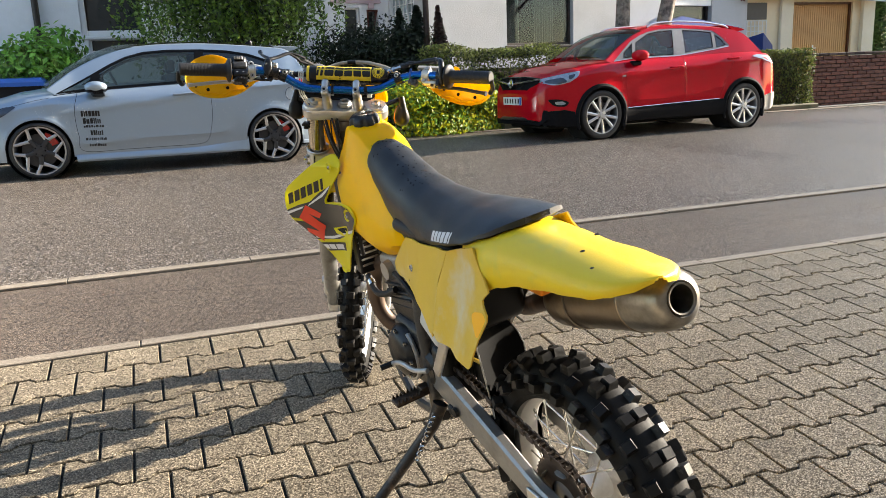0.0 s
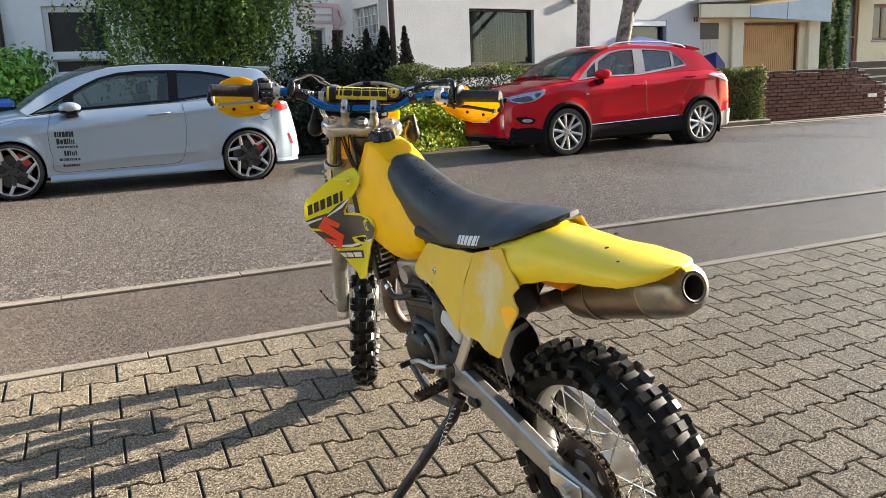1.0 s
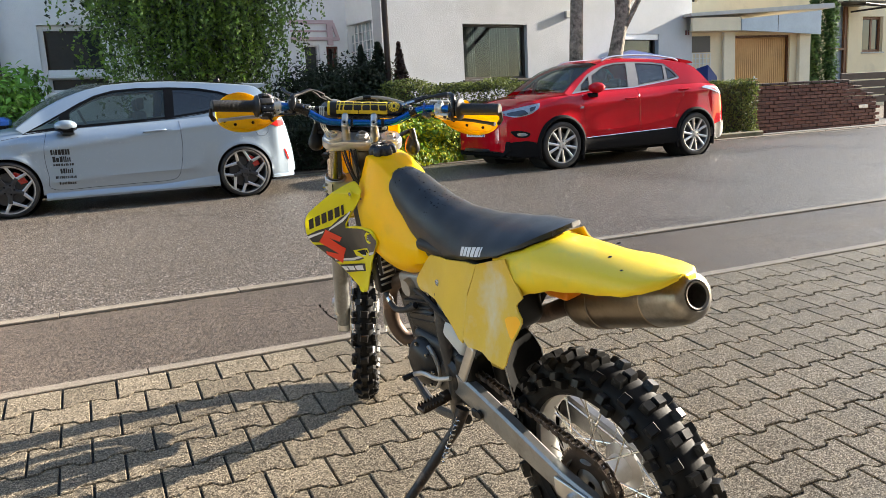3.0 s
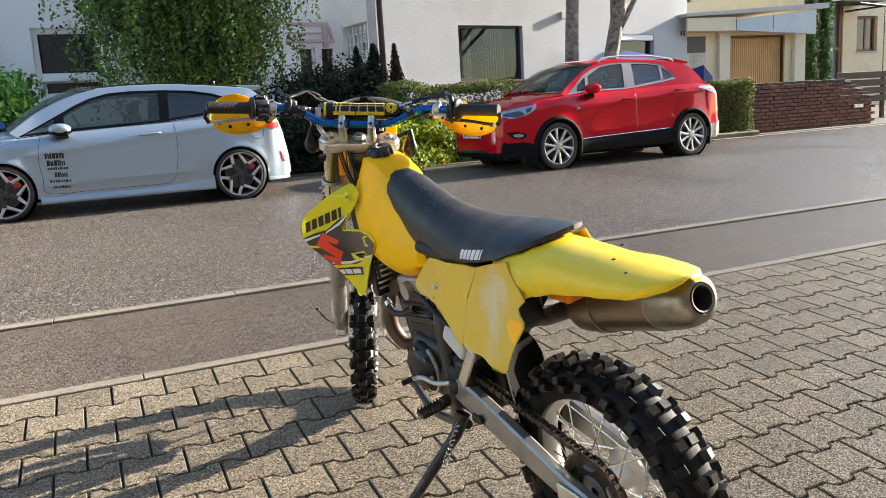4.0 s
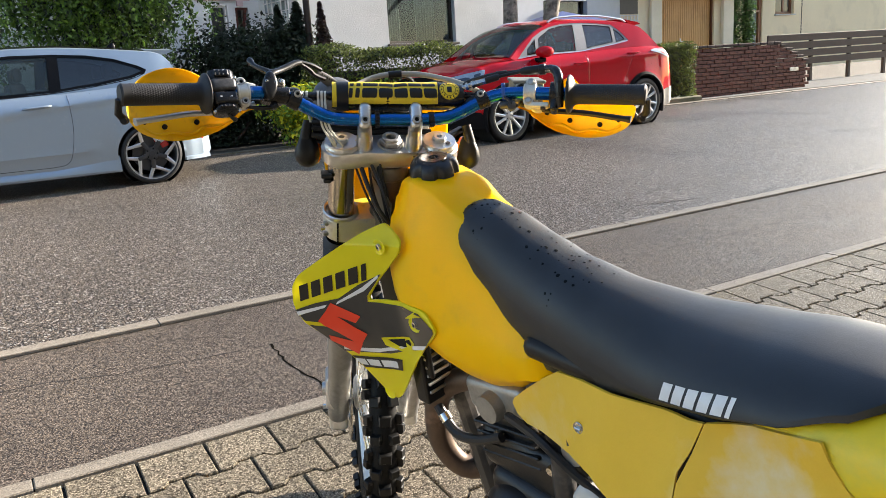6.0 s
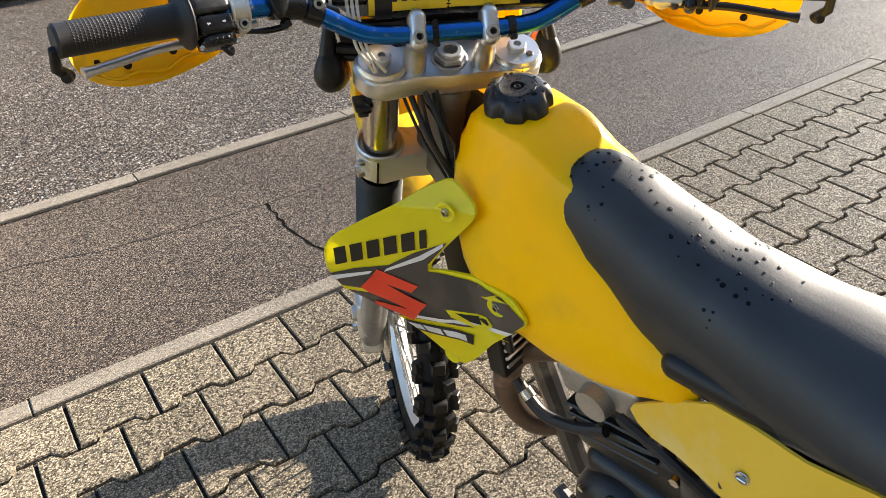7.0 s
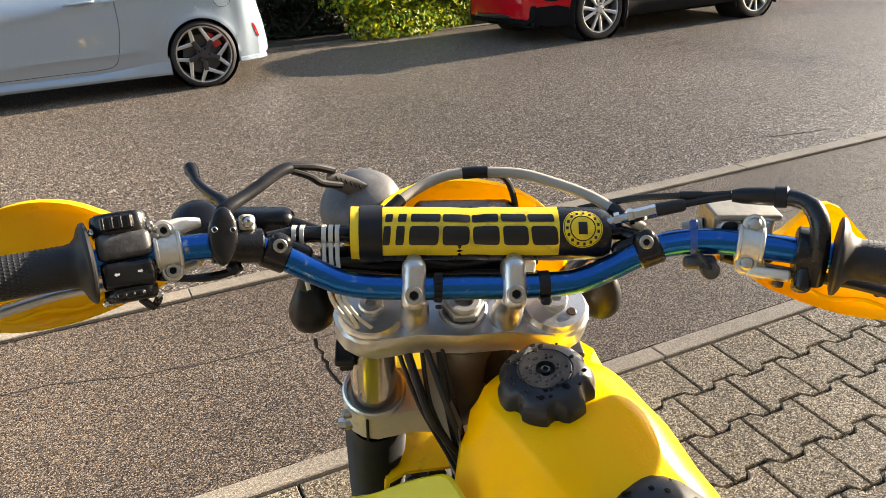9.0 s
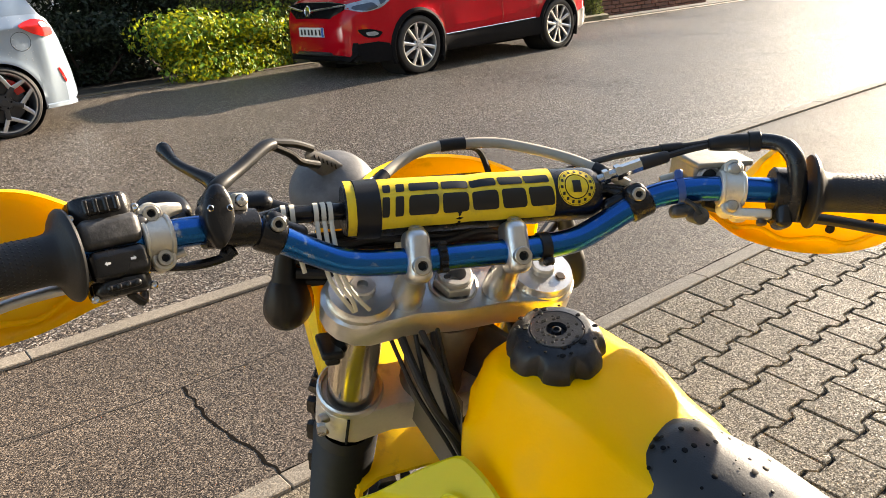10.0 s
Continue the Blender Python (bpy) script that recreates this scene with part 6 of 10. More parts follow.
RED = {"ends": (-2.04, 2.19), "wheels": (1.285, -1.285), "arch": 0.375, "rw": 0.335, "track": 0.785, "paint": M_RED, "body_label": "red painted body", "flare": 0.016,
       "low": [(-2.04, 0.40), (-1.85, 0.30), (-1.6, 0.26), (-0.8, 0.27), (0.8, 0.27), (1.7, 0.24), (2.0, 0.23), (2.19, 0.30)],
       "width": [(-2.04, 0.66), (-1.98, 0.775), (-1.86, 0.842), (-1.66, 0.872), (-1.3, 0.885), (-0.6, 0.872), (0.3, 0.872), (0.9, 0.880), (1.3, 0.885), (1.65, 0.865), (1.90, 0.80), (2.06, 0.70), (2.14, 0.60), (2.19, 0.46)],
       "shoulder": [(-2.04, 0.62), (-2.00, 0.86), (-1.92, 1.00), (-1.78, 1.09), (-1.5, 1.125), (-1.0, 1.115), (-0.2, 1.08), (0.65, 1.06), (1.03, 1.03), (1.35, 0.995), (1.65, 0.945), (1.90, 0.880), (2.06, 0.80), (2.14, 0.72), (2.19, 0.60)],
       "deck": [(-2.04, 0.66), (-2.00, 0.92), (-1.92, 1.06), (-1.78, 1.13), (-1.0, 1.14), (0.0, 1.12), (0.75, 1.12), (1.1, 1.11), (1.4, 1.085), (1.7, 1.03), (1.95, 0.95), (2.08, 0.88), (2.14, 0.80), (2.19, 0.66)],
       "crease": [(-1.8, 1.035), (-1.08, 0.985), (-0.4, 0.925), (0.3, 0.875), (0.9, 0.845), (1.3, 0.86)], "crease_span": (-1.75, 1.25),
       "ridge": [(-0.85, 0.62), (-0.2, 0.53), (0.8, 0.50)], "ridge_span": (-0.95, 0.80),
       "arc": [(1.16, 1.060), (1.03, 1.150), (0.86, 1.255), (0.62, 1.385), (0.34, 1.480), (0.10, 1.515), (-0.25, 1.522), (-0.65, 1.510), (-1.05, 1.475), (-1.30, 1.425), (-1.44, 1.350), (-1.60, 1.20), (-1.70, 1.10), (-1.72, 1.085)],
       "surround": [(1.01, 1.055), (0.86, 1.178), (0.68, 1.315), (0.50, 1.395), (0.335, 1.446), (0.12, 1.480), (-0.10, 1.488), (-0.28, 1.486), (-0.56, 1.473), (-0.82, 1.445), (-0.96, 1.345), (-1.075, 1.222), (-0.80, 1.172), (-0.24, 1.108), (0.0, 1.090), (0.65, 1.076)],
       "windows": [[(0.645, 1.100), (0.595, 1.300), (0.345, 1.420), (0.125, 1.456), (-0.095, 1.464), (-0.035, 1.112)],
                   [(-0.275, 1.462), (-0.55, 1.450), (-0.79, 1.422), (-0.770, 1.200), (-0.245, 1.135)],
                   [(-0.838, 1.395), (-0.95, 1.312), (-1.015, 1.232), (-0.828, 1.198)],
                   [(0.85, 1.085), (0.83, 1.165), (0.655, 1.295), (0.695, 1.097)]],
       "dark_panes": (1, 2), "trim": M_CARGREY, "trim_label": "silver-grey window frame", "screen": 0.44, "rear_screen": -1.42, "roof_mat": None, "seats": (-0.05, -0.85)}
sp10 = []
for i in range(5):
    a = 72 * i + 8
    sp10 += [(a, -6, -17, 0.015, 0.021, "b"), (a, 16, 15, 0.015, 0.021, "b")]
red_wheel = car_wheel(0.335, 0.258, 0.215, sp10, M_RIMD, M_RIMG, M_RIMD, None)
car("red_crossover", "red compact crossover parked by the hedge, wet with rain drops", RED, pose(7.297, 6.98, gz(6.98) - 0.018, 0, 0, 183.0), red_wheel, red_extras)

draw_in(before_far)

# ---------------------------------------------------------------- motorcycle
# Its own axes: x ahead, y to its left, z up; it leans on its side stand.
M_TANK = material("amber_yellow_tank", (0.92, 0.545, 0.002), 0.36, spec=0.2, var=0.04, scale=5, bump=0.0004, bscale=300, coat=0.05, wear=(0.80, 0.50, 0.02), wscale=9, wamt=0.10)
M_NEON = material("neon_yellow_plastic", (0.78, 0.69, 0.012), 0.35, var=0.04, scale=6, coat=0.1)
M_FADED = material("faded_yellow_plastic", (0.66, 0.42, 0.035), 0.42, var=0.06, scale=4, bump=0.0003, bscale=200, wear=(0.68, 0.52, 0.20), wscale=7, wamt=0.2)
M_SCUFF = material("scuffed_yellow_plastic", (0.64, 0.405, 0.035), 0.45, var=0.08, scale=4, bump=0.0003, bscale=200, wear=(0.60, 0.53, 0.36), wscale=6.5, wamt=0.28)
M_FENDER = material("yellow_fender", (0.82, 0.58, 0.022), 0.38, var=0.05, scale=4, bump=0.0003, bscale=250, wear=(0.66, 0.55, 0.06), wscale=12, wamt=0.15)
M_GUARD = material("orange_yellow_guard", (0.90, 0.59, 0.010), 0.4, var=0.06, scale=12, bump=0.0003, bscale=300, wear=(0.45, 0.25, 0.02), wscale=25, wamt=0.12)


def translucent(m, color, share):
    """Lets light through a thin plastic shell."""
    nt = m.node_tree
    t = nt.nodes.new("ShaderNodeBsdfTranslucent")
    t.inputs["Color"].default_value = (*color, 1)
    x = nt.nodes.new("ShaderNodeMixShader")
    x.inputs[0].default_value = share
    nt.links.new(nt.nodes["Principled BSDF"].outputs[0], x.inputs[1])
    nt.links.new(t.outputs[0], x.inputs[2])
    nt.links.new(x.outputs[0], nt.nodes["Material Output"].inputs["Surface"])


translucent(M_GUARD, (0.96, 0.64, 0.015), 0.28)
translucent(M_NEON, (0.92, 0.86, 0.03), 0.3)
translucent(M_FENDER, (0.85, 0.62, 0.02), 0.15)
translucent(M_TANK, (0.95, 0.56, 0.01), 0.22)
M_SEAT = material("black_seat_vinyl", (0.020, 0.023, 0.027), 0.45, spec=0.40, var=0.18, scale=7, bump=0.0007, bscale=520, wear=(0.026, 0.028, 0.032), wscale=5, wamt=0.3, rvar=0.10)
M_RUBBER = material("tyre_rubber", (0.006, 0.006, 0.006), 0.65, spec=0.2, var=0.35, scale=30, bump=0.001, bscale=260, rvar=0.15)
M_KNOB = material("worn_rubber_knob", (0.0055, 0.0054, 0.0053), 0.46, spec=0.34, var=0.45, scale=60, bump=0.0012, bscale=300, wear=(0.085, 0.08, 0.075), wscale=45, wamt=0.14, random_v=0.4, rvar=0.18)
M_ALU = material("cast_aluminium", (0.56, 0.56, 0.555), 0.31, metal=0.88, var=0.12, scale=22, bump=0.0004, bscale=420, wear=(0.50, 0.48, 0.45), wscale=15, wamt=0.15)
M_ALUDULL = material("dull_aluminium", (0.48, 0.47, 0.45), 0.42, metal=0.75, var=0.15, scale=14, bump=0.0004, bscale=300, wear=(0.22, 0.21, 0.20), wscale=10, wamt=0.25)
M_SWING = material("grey_swingarm_alloy", (0.27, 0.265, 0.255), 0.42, metal=0.7, var=0.15, scale=14, bump=0.0004, bscale=300, wear=(0.15, 0.14, 0.135), wscale=10, wamt=0.3)
M_RIM = material("silver_rim", (0.62, 0.61, 0.58), 0.38, metal=0.6, var=0.08, scale=16)
M_SLIDER = material("grey_slider", (0.30, 0.295, 0.28), 0.42, metal=0.7, var=0.2, scale=18, bump=0.0004, bscale=300, wear=(0.16, 0.15, 0.13), wscale=12, wamt=0.3)
M_STEEL = material("bright_steel", (0.52, 0.51, 0.48), 0.22, metal=1.0, var=0.1, scale=30)
M_FORKTUBE = material("fork_tube", (0.50, 0.46, 0.40), 0.18, metal=1.0, var=0.1, scale=12)
M_BLUE = material("blue_anodised_bar", (0.003, 0.105, 0.36), 0.24, metal=0.95, var=0.12, scale=18, coat=0.2, wear=(0.36, 0.42, 0.48), wscale=110, wamt=0.05)
M_MUFFLER = material("brushed_muffler", (0.25, 0.21, 0.165), 0.36, metal=0.9, var=0.15, scale=10, bump=0.0004, bscale=90, wear=(0.14, 0.10, 0.065), wscale=9, wamt=0.3)
M_PIPE = material("heat_stained_pipe", (0.10, 0.068, 0.05), 0.5, metal=0.6, var=0.25, scale=18, wear=(0.32, 0.20, 0.15), wscale=9, wamt=0.25)
M_ENGINE = material("dark_engine_case", (0.013, 0.013, 0.014), 0.36, metal=0.3, var=0.25, scale=30, bump=0.0008, bscale=220)
M_FRAME = material("grey_frame_paint", (0.040, 0.038, 0.037), 0.42, metal=0.2, var=0.2, scale=20, wear=(0.17, 0.15, 0.13), wscale=14, wamt=0.2)
M_HEAD = material("grey_brown_frame", (0.16, 0.145, 0.125), 0.42, metal=0.35, var=0.15, scale=14, wear=(0.09, 0.08, 0.07), wscale=10, wamt=0.3)
M_BLACKR = material("black_grip_rubber", (0.015, 0.015, 0.016), 0.5, spec=0.35, var=0.25, scale=60, bump=0.0012, bscale=700)
M_BLACKG = material("black_gloss_plastic", (0.007, 0.007, 0.008), 0.26, spec=0.4, var=0.25, scale=40, bump=0.0003, bscale=500, rvar=0.1)
M_DECALB = material("dark_grey_decal", (0.030, 0.029, 0.028), 0.3, var=0.12, scale=40, coat=0.2)
M_DECALK = material("black_decal", (0.006, 0.006, 0.006), 0.35)
M_DECALR = material("red_decal", (0.70, 0.045, 0.015), 0.35, var=0.04)
M_DECALW = material("white_decal", (0.62, 0.62, 0.62), 0.4, var=0.08, scale=60)
M_PADY = material("yellow_pad_print", (0.70, 0.50, 0.02), 0.42, var=0.06, scale=30, wear=(0.42, 0.30, 0.04), wscale=40, wamt=0.15)
M_GREYPL = material("grey_mirror_plastic", (0.085, 0.085, 0.088), 0.5, var=0.2, scale=40, bump=0.0006, bscale=500, wear=(0.20, 0.20, 0.20), wscale=14, wamt=0.3)
M_HOSE = material("grey_hose", (0.30, 0.27, 0.22), 0.5, var=0.15, scale=30)
M_AMBER = material("amber_lens", (0.75, 0.16, 0.01), 0.15, var=0.1, scale=40, trans=0.3)
M_TIE = material("white_cable_tie", (0.60, 0.57, 0.48), 0.45)
# near-black: painted shade of holes, slots and sockets; also print and rivets
M_HOLE = material("hole_shade_and_print", (0.004, 0.004, 0.004), 0.9)
M_CHAIN = material("oily_chain", (0.075, 0.055, 0.042), 0.4, metal=0.8, var=0.4, scale=70)
M_DROP = material("wet_spot", (0.0025, 0.0027, 0.0032), 0.45, spec=0.12)
M_BOLT = material("zinc_bolt", (0.42, 0.40, 0.36), 0.34, metal=0.95, var=0.2, scale=60)
M_CAST = material("pale_cast_alloy", (0.60, 0.57, 0.50), 0.42, metal=0.55, var=0.10, scale=30, bump=0.0003, bscale=400, wear=(0.36, 0.34, 0.30), wscale=30, wamt=0.15)
M_WORNBLK = material("worn_black_casting", (0.045, 0.045, 0.047), 0.42, metal=0.3, var=0.35, scale=40, bump=0.0003, bscale=400, wear=(0.13, 0.13, 0.13), wscale=35, wamt=0.25)


LEAN, PITCH, HEAD = 11.0, 4.8, -8.3
BIKE = (Matrix.Translation((0.792, -0.66, -0.056)) @ Matrix.Rotation(radians(90 - HEAD), 4, "Z")
        @ Matrix.Rotation(radians(-PITCH), 4, "Y") @ Matrix.Rotation(radians(-LEAN), 4, "X"))
bike = thing("motorcycle", "yellow enduro motorcycle leaning on its side stand on the paving", "motorcycle", m=BIKE)

RAKE, STEER, BAR_STEER = 21.5, -32.0, -34.5
STEM = Vector((-0.353, 0.0, 1.071))
AX = Vector((-math.sin(radians(RAKE)), 0, math.cos(radians(RAKE))))
SM3 = Matrix.Translation(STEM) @ Matrix.Rotation(radians(STEER), 4, AX) @ Matrix.Translation(-STEM)


FRONT_END = [SM3]
# the bar sits a little twisted, and lower on its left, in the clamps
SMB = Matrix.Translation(Vector((0.004, 0.003, -0.006)) + STEM) @ Matrix.Rotation(radians(BAR_STEER), 4, AX) @ Matrix.Rotation(radians(-1.4), 4, "X") @ Matrix.Translation(-STEM)


def turn(g):
    """Turns parts of the front end with the handlebar."""
    return g.turned(lambda p: FRONT_END[0] @ p)


def bp(name, g, mat, parent=None, label="", smooth=35.0):
    return part(name, g, mat, parent or bike, label, smooth)


# ---- wheels
def tyre(centre, R, r_rim, width, knobs, name, xf=None):
    c = Vector(centre)
    half = width / 2
    prof = []
    for k in range(15):
        a = math.pi * k / 14
        prof.append((r_rim + (R - r_rim) * (math.sin(a) ** 0.7), -half * math.cos(a) * (0.80 + 0.20 * math.sin(a))))
    prof = [(r_rim - 0.012, -half * 0.62)] + prof + [(r_rim - 0.012, half * 0.62)]
    g = G().lathe(prof, c, (0, 1, 0), 56)
    if xf:
        g.turned(lambda p: xf @ p)
    body = bp(name, g, M_RUBBER, None, "black knobbly off-road tyre")
    kind_mesh = {}
    for tag, (sx, sy, sz) in knobs["size"].items():
        kind_mesh[tag] = G().loft([[(-sx, -sy, -0.004), (sx, -sy, -0.004), (sx, sy, -0.004), (-sx, sy, -0.004)], [(-sx * 0.9, -sy * 0.9, sz * 0.8), (sx * 0.9, -sy * 0.9, sz * 0.8), (sx * 0.9, sy * 0.9, sz * 0.8), (-sx * 0.9, sy * 0.9, sz * 0.8)], [(-sx * 0.76, -sy * 0.78, sz), (sx * 0.76, -sy * 0.78, sz), (sx * 0.76, sy * 0.78, sz), (-sx * 0.76, sy * 0.78, sz)]]).mesh("knob", M_KNOB, 25)
    rng = random.Random(5)
    for i in range(knobs["rows"]):
        for tag, lat, tilt, ph in knobs["row"][i % len(knobs["row"])]:
            a = 2 * math.pi * (i + ph) / knobs["rows"]
            d = Vector((math.sin(a), 0, math.cos(a)))
            t = Vector((math.cos(a), 0, -math.sin(a)))
            y = Vector((0, 1, 0))
            s = radians(tilt)
            zz = d * math.cos(s) + y * math.sin(s)
            yy = y * math.cos(s) - d * math.sin(s)
            q = abs(lat) / half
            rad = r_rim + (R - r_rim) * (max(0.0, 1 - q * q) ** 0.35)
            o = c + d * (rad - 0.001) + y * lat
            m = Matrix((( t.x, yy.x, zz.x, o.x), (t.y, yy.y, zz.y, o.y), (t.z, yy.z, zz.z, o.z), (0, 0, 0, 1)))
            m = m @ Matrix.Rotation(radians(rng.uniform(-4, 4)), 4, "Z")
            ob = new("knob", kind_mesh[tag])
            ob.parent = body
            ob.matrix_local = (xf @ m) if xf else m
    return body


def spoked(centre, r_rim, w_rim, hub_r, hub_w, name, xf=None, n=36):
    c = Vector(centre)
    h = w_rim / 2
    prof = [(r_rim + 0.010, -h), (r_rim + 0.012, -h + 0.004), (r_rim - 0.004, -h * 0.72), (r_rim - 0.014, -h * 0.35), (r_rim - 0.016, 0), (r_rim - 0.014, h * 0.35), (r_rim - 0.004, h * 0.72), (r_rim + 0.012, h - 0.004), (r_rim + 0.010, h), (r_rim - 0.010, h * 0.95), (r_rim - 0.022, h * 0.4), (r_rim - 0.024, 0), (r_rim - 0.022, -h * 0.4), (r_rim - 0.010, -h * 0.95), (r_rim + 0.010, -h)]
    f = (lambda p: xf @ p) if xf else (lambda p: p)
    rim = bp(name + "_rim", G().lathe(prof, c, (0, 1, 0), 56).turned(f), M_RIM, None, "silver alloy rim")
    hp = [(0.012, -hub_w), (hub_r * 0.75, -hub_w), (hub_r, -hub_w + 0.006), (hub_r, -hub_w + 0.014), (hub_r * 0.62, -hub_w + 0.024), (hub_r * 0.5, 0), (hub_r * 0.62, hub_w - 0.024), (hub_r, hub_w - 0.014), (hub_r, hub_w - 0.006), (hub_r * 0.75, hub_w), (0.012, hub_w)]
    bp(name + "_hub", G().lathe(hp, c, (0, 1, 0), 28).turned(f), M_ALUDULL, None, "cast aluminium hub")
    for i in range(n):
        s = 1 if i % 2 else -1
        a = 2 * math.pi * (i + 0.5) / n
        b = a + (0.85 if (i // 2) % 2 else -0.85)
        p = c + Vector((math.sin(b) * hub_r * 0.92, s * (hub_w - 0.01), math.cos(b) * hub_r * 0.92))
        q = c + Vector((math.sin(a) * (r_rim - 0.016), s * w_rim * 0.08, math.cos(a) * (r_rim - 0.016)))
        k = p.lerp(q, 0.90)
        part("spoke", G().tube([p, k], 0.0021, 6).tube([k, q], 0.0032, 6).turned(f), M_STEEL, rim)
    return rim


REAR = (-1.315, 0.0, 0.318)
knR = {"rows": 46, "size": {"c": (0.0130, 0.0138, 0.018), "m": (0.0128, 0.0140, 0.017), "s": (0.0125, 0.0105, 0.016)},
       "row": [[("c", -0.0145, -6, 0), ("c", 0.0145, 6, 0), ("s", 0.056, 62, 0.1), ("s", -0.056, -62, 0.1)], [("m", -0.036, -26, 0), ("m", 0.036, 26, 0), ("s", 0.061, 75, 0.5), ("s", -0.061, -75, 0.5)]]}
tyre(REAR, 0.306, 0.236, 0.128, knR, "rear_tyre")
spoked(REAR, 0.232, 0.056, 0.060, 0.060, "rear")
FAX = STEM - AX * 0.79 + Vector((0.108, 0, 0.010))
FRONT = (FAX.x, 0.0, FAX.z)
knF = {"rows": 50, "size": {"c": (0.0120, 0.0145, 0.013), "m": (0.0118, 0.0115, 0.013), "s": (0.0110, 0.0085, 0.012)},
       "row": [[("c", 0.0, 0, 0), ("s", 0.031, 58, 0), ("s", -0.031, -58, 0)], [("m", -0.0175, -24, 0), ("m", 0.0175, 24, 0), ("s", 0.0325, 64, 0.4), ("s", -0.0325, -64, 0.4)]]}
tyre(FRONT, 0.330, 0.278, 0.072, knF, "front_tyre", SM3)
spoked(FRONT, 0.275, 0.044, 0.045, 0.045, "front", SM3)

# ---- swingarm, sprocket, chain
for s in (1, -1):
    g = G()
    rings = []
    for x, z, hh, y, w in ((-0.80, 0.425, 0.040, 0.085, 0.014), (-0.92, 0.405, 0.042, 0.088, 0.016), (-1.05, 0.375, 0.042, 0.092, 0.016), (-1.20, 0.340, 0.037, 0.096, 0.015), (-1.27, 0.325, 0.034, 0.098, 0.015), (-1.38, 0.312, 0.030, 0.098, 0.014), (-1.40, 0.310, 0.018, 0.098, 0.010)):
        e = min(0.006, w * 0.5)
        rings.append([(x, s * (y - w), z - hh + e), (x, s * (y - w + e), z - hh), (x, s * (y + w - e), z - hh), (x, s * (y + w), z - hh + e), (x, s * (y + w), z + hh - e), (x, s * (y + w - e), z + hh), (x, s * (y - w + e), z + hh), (x, s * (y - w), z + hh - e)])
    g.loft(rings)
    arm = bp("swingarm", g, M_SWING, None, "dull grey aluminium swingarm")
    part("axle_block", G().rbox((-1.36, s * 0.113, 0.295), (-1.25, s * 0.120, 0.345), None, 0.006).lathe([(0.0, 0.012), (0.013, 0.012), (0.013, -0.004)], (-1.315, s * 0.121, 0.318), (0, s, 0), 6), M_ALU, arm, smooth=25)
g = G()
teeth = 46
outer = []
for i in range(teeth * 2):
    a = math.pi * i / teeth
    outer.append((REAR[0] + math.sin(a) * (0.102 if i % 2 else 0.095), REAR[2] + math.cos(a) * (0.102 if i % 2 else 0.095)))
inner = [(REAR[0] + math.sin(math.pi * i / teeth) * 0.046, REAR[2] + math.cos(math.pi * i / teeth) * 0.046) for i in range(teeth * 2)]
n = teeth * 2
vs = [(x, 0.066, z) for x, z in outer] + [(x, 0.066, z) for x, z in inner] + [(x, 0.060, z) for x, z in outer] + [(x, 0.060, z) for x, z in inner]
fs = []
for i in range(n):
    k = (i + 1) % n
    fs += [(i, k, n + k, n + i), (2 * n + k, 2 * n + i, 3 * n + i, 3 * n + k), (i, 2 * n + i, 2 * n + k, k), (n + i, n + k, 3 * n + k, 3 * n + i)]
spr = bp("sprocket", g.add(vs, fs), M_CHAIN, None, "dark toothed sprocket", 20)
for i in range(6):
    a = i * math.pi / 3
    part("sprocket_slot", G().tube([(REAR[0] + math.sin(a + t) * 0.074, 0.0672, REAR[2] + math.cos(a + t) * 0.074) for t in (-0.22, -0.1, 0, 0.1, 0.22)], [0.006, 0.010, 0.011, 0.010, 0.006], 8, flat=0.2), M_ALU, spr)
g = G()
loop = []
P1, P2, ra, rb = (-0.86, 0.435), (REAR[0], REAR[2]), 0.038, 0.100
for k in range(15):
    a = math.pi * (0.5 + k / 14) - 0.1
    loop.append((P2[0] - math.sin(a - math.pi / 2) * rb * 1.0, P2[1] + math.cos(a - math.pi / 2) * rb))
for k in range(9):
    a = math.pi * k / 8
    loop.append((P1[0] + math.sin(a) * ra, P1[1] - math.cos(a) * ra))
dense = []
for p, q in zip(loop, loop[1:] + loop[:1]):
    L = math.hypot(q[0] - p[0], q[1] - p[1])
    m = max(1, round(L / 0.0159))
    dense += [(p[0] + (q[0] - p[0]) * k / m, p[1] + (q[1] - p[1]) * k / m) for k in range(m)]
for i, (p, q) in enumerate(zip(dense, dense[1:] + dense[:1])):
    L = math.hypot(q[0] - p[0], q[1] - p[1])
    if L < 1e-4:
        continue
    t = Vector(((q[0] - p[0]) / L, 0, (q[1] - p[1]) / L))
    m = Matrix(((t.x, 0, -t.z, (p[0] + q[0]) / 2), (0, 1, 0, 0.063), (t.z, 0, t.x, (p[1] + q[1]) / 2), (0, 0, 0, 1)))
    o = 0.0105 if i % 2 else 0.0075
    for s in (-1, 1):
        g.rbox((-L * 0.72, s * o - 0.0011, -0.0066), (L * 0.72, s * o + 0.0011, 0.0066), m, 0.002)
    g.rbox((-L * 0.2, -0.007, -0.005), (L * 0.2, 0.007, 0.005), m)
bp("chain", g, M_CHAIN, None, "oily drive chain", 0)
bp("chain_guide", G().rbox((-0.93, 0.082, 0.352), (-0.90, 0.112, 0.382), None, 0.01).lathe([(0, 0.008), (0.012, 0.008), (0.014, 0)], (-0.945, 0.108, 0.378), (0, 1, 0), 12), M_BLACKPL)

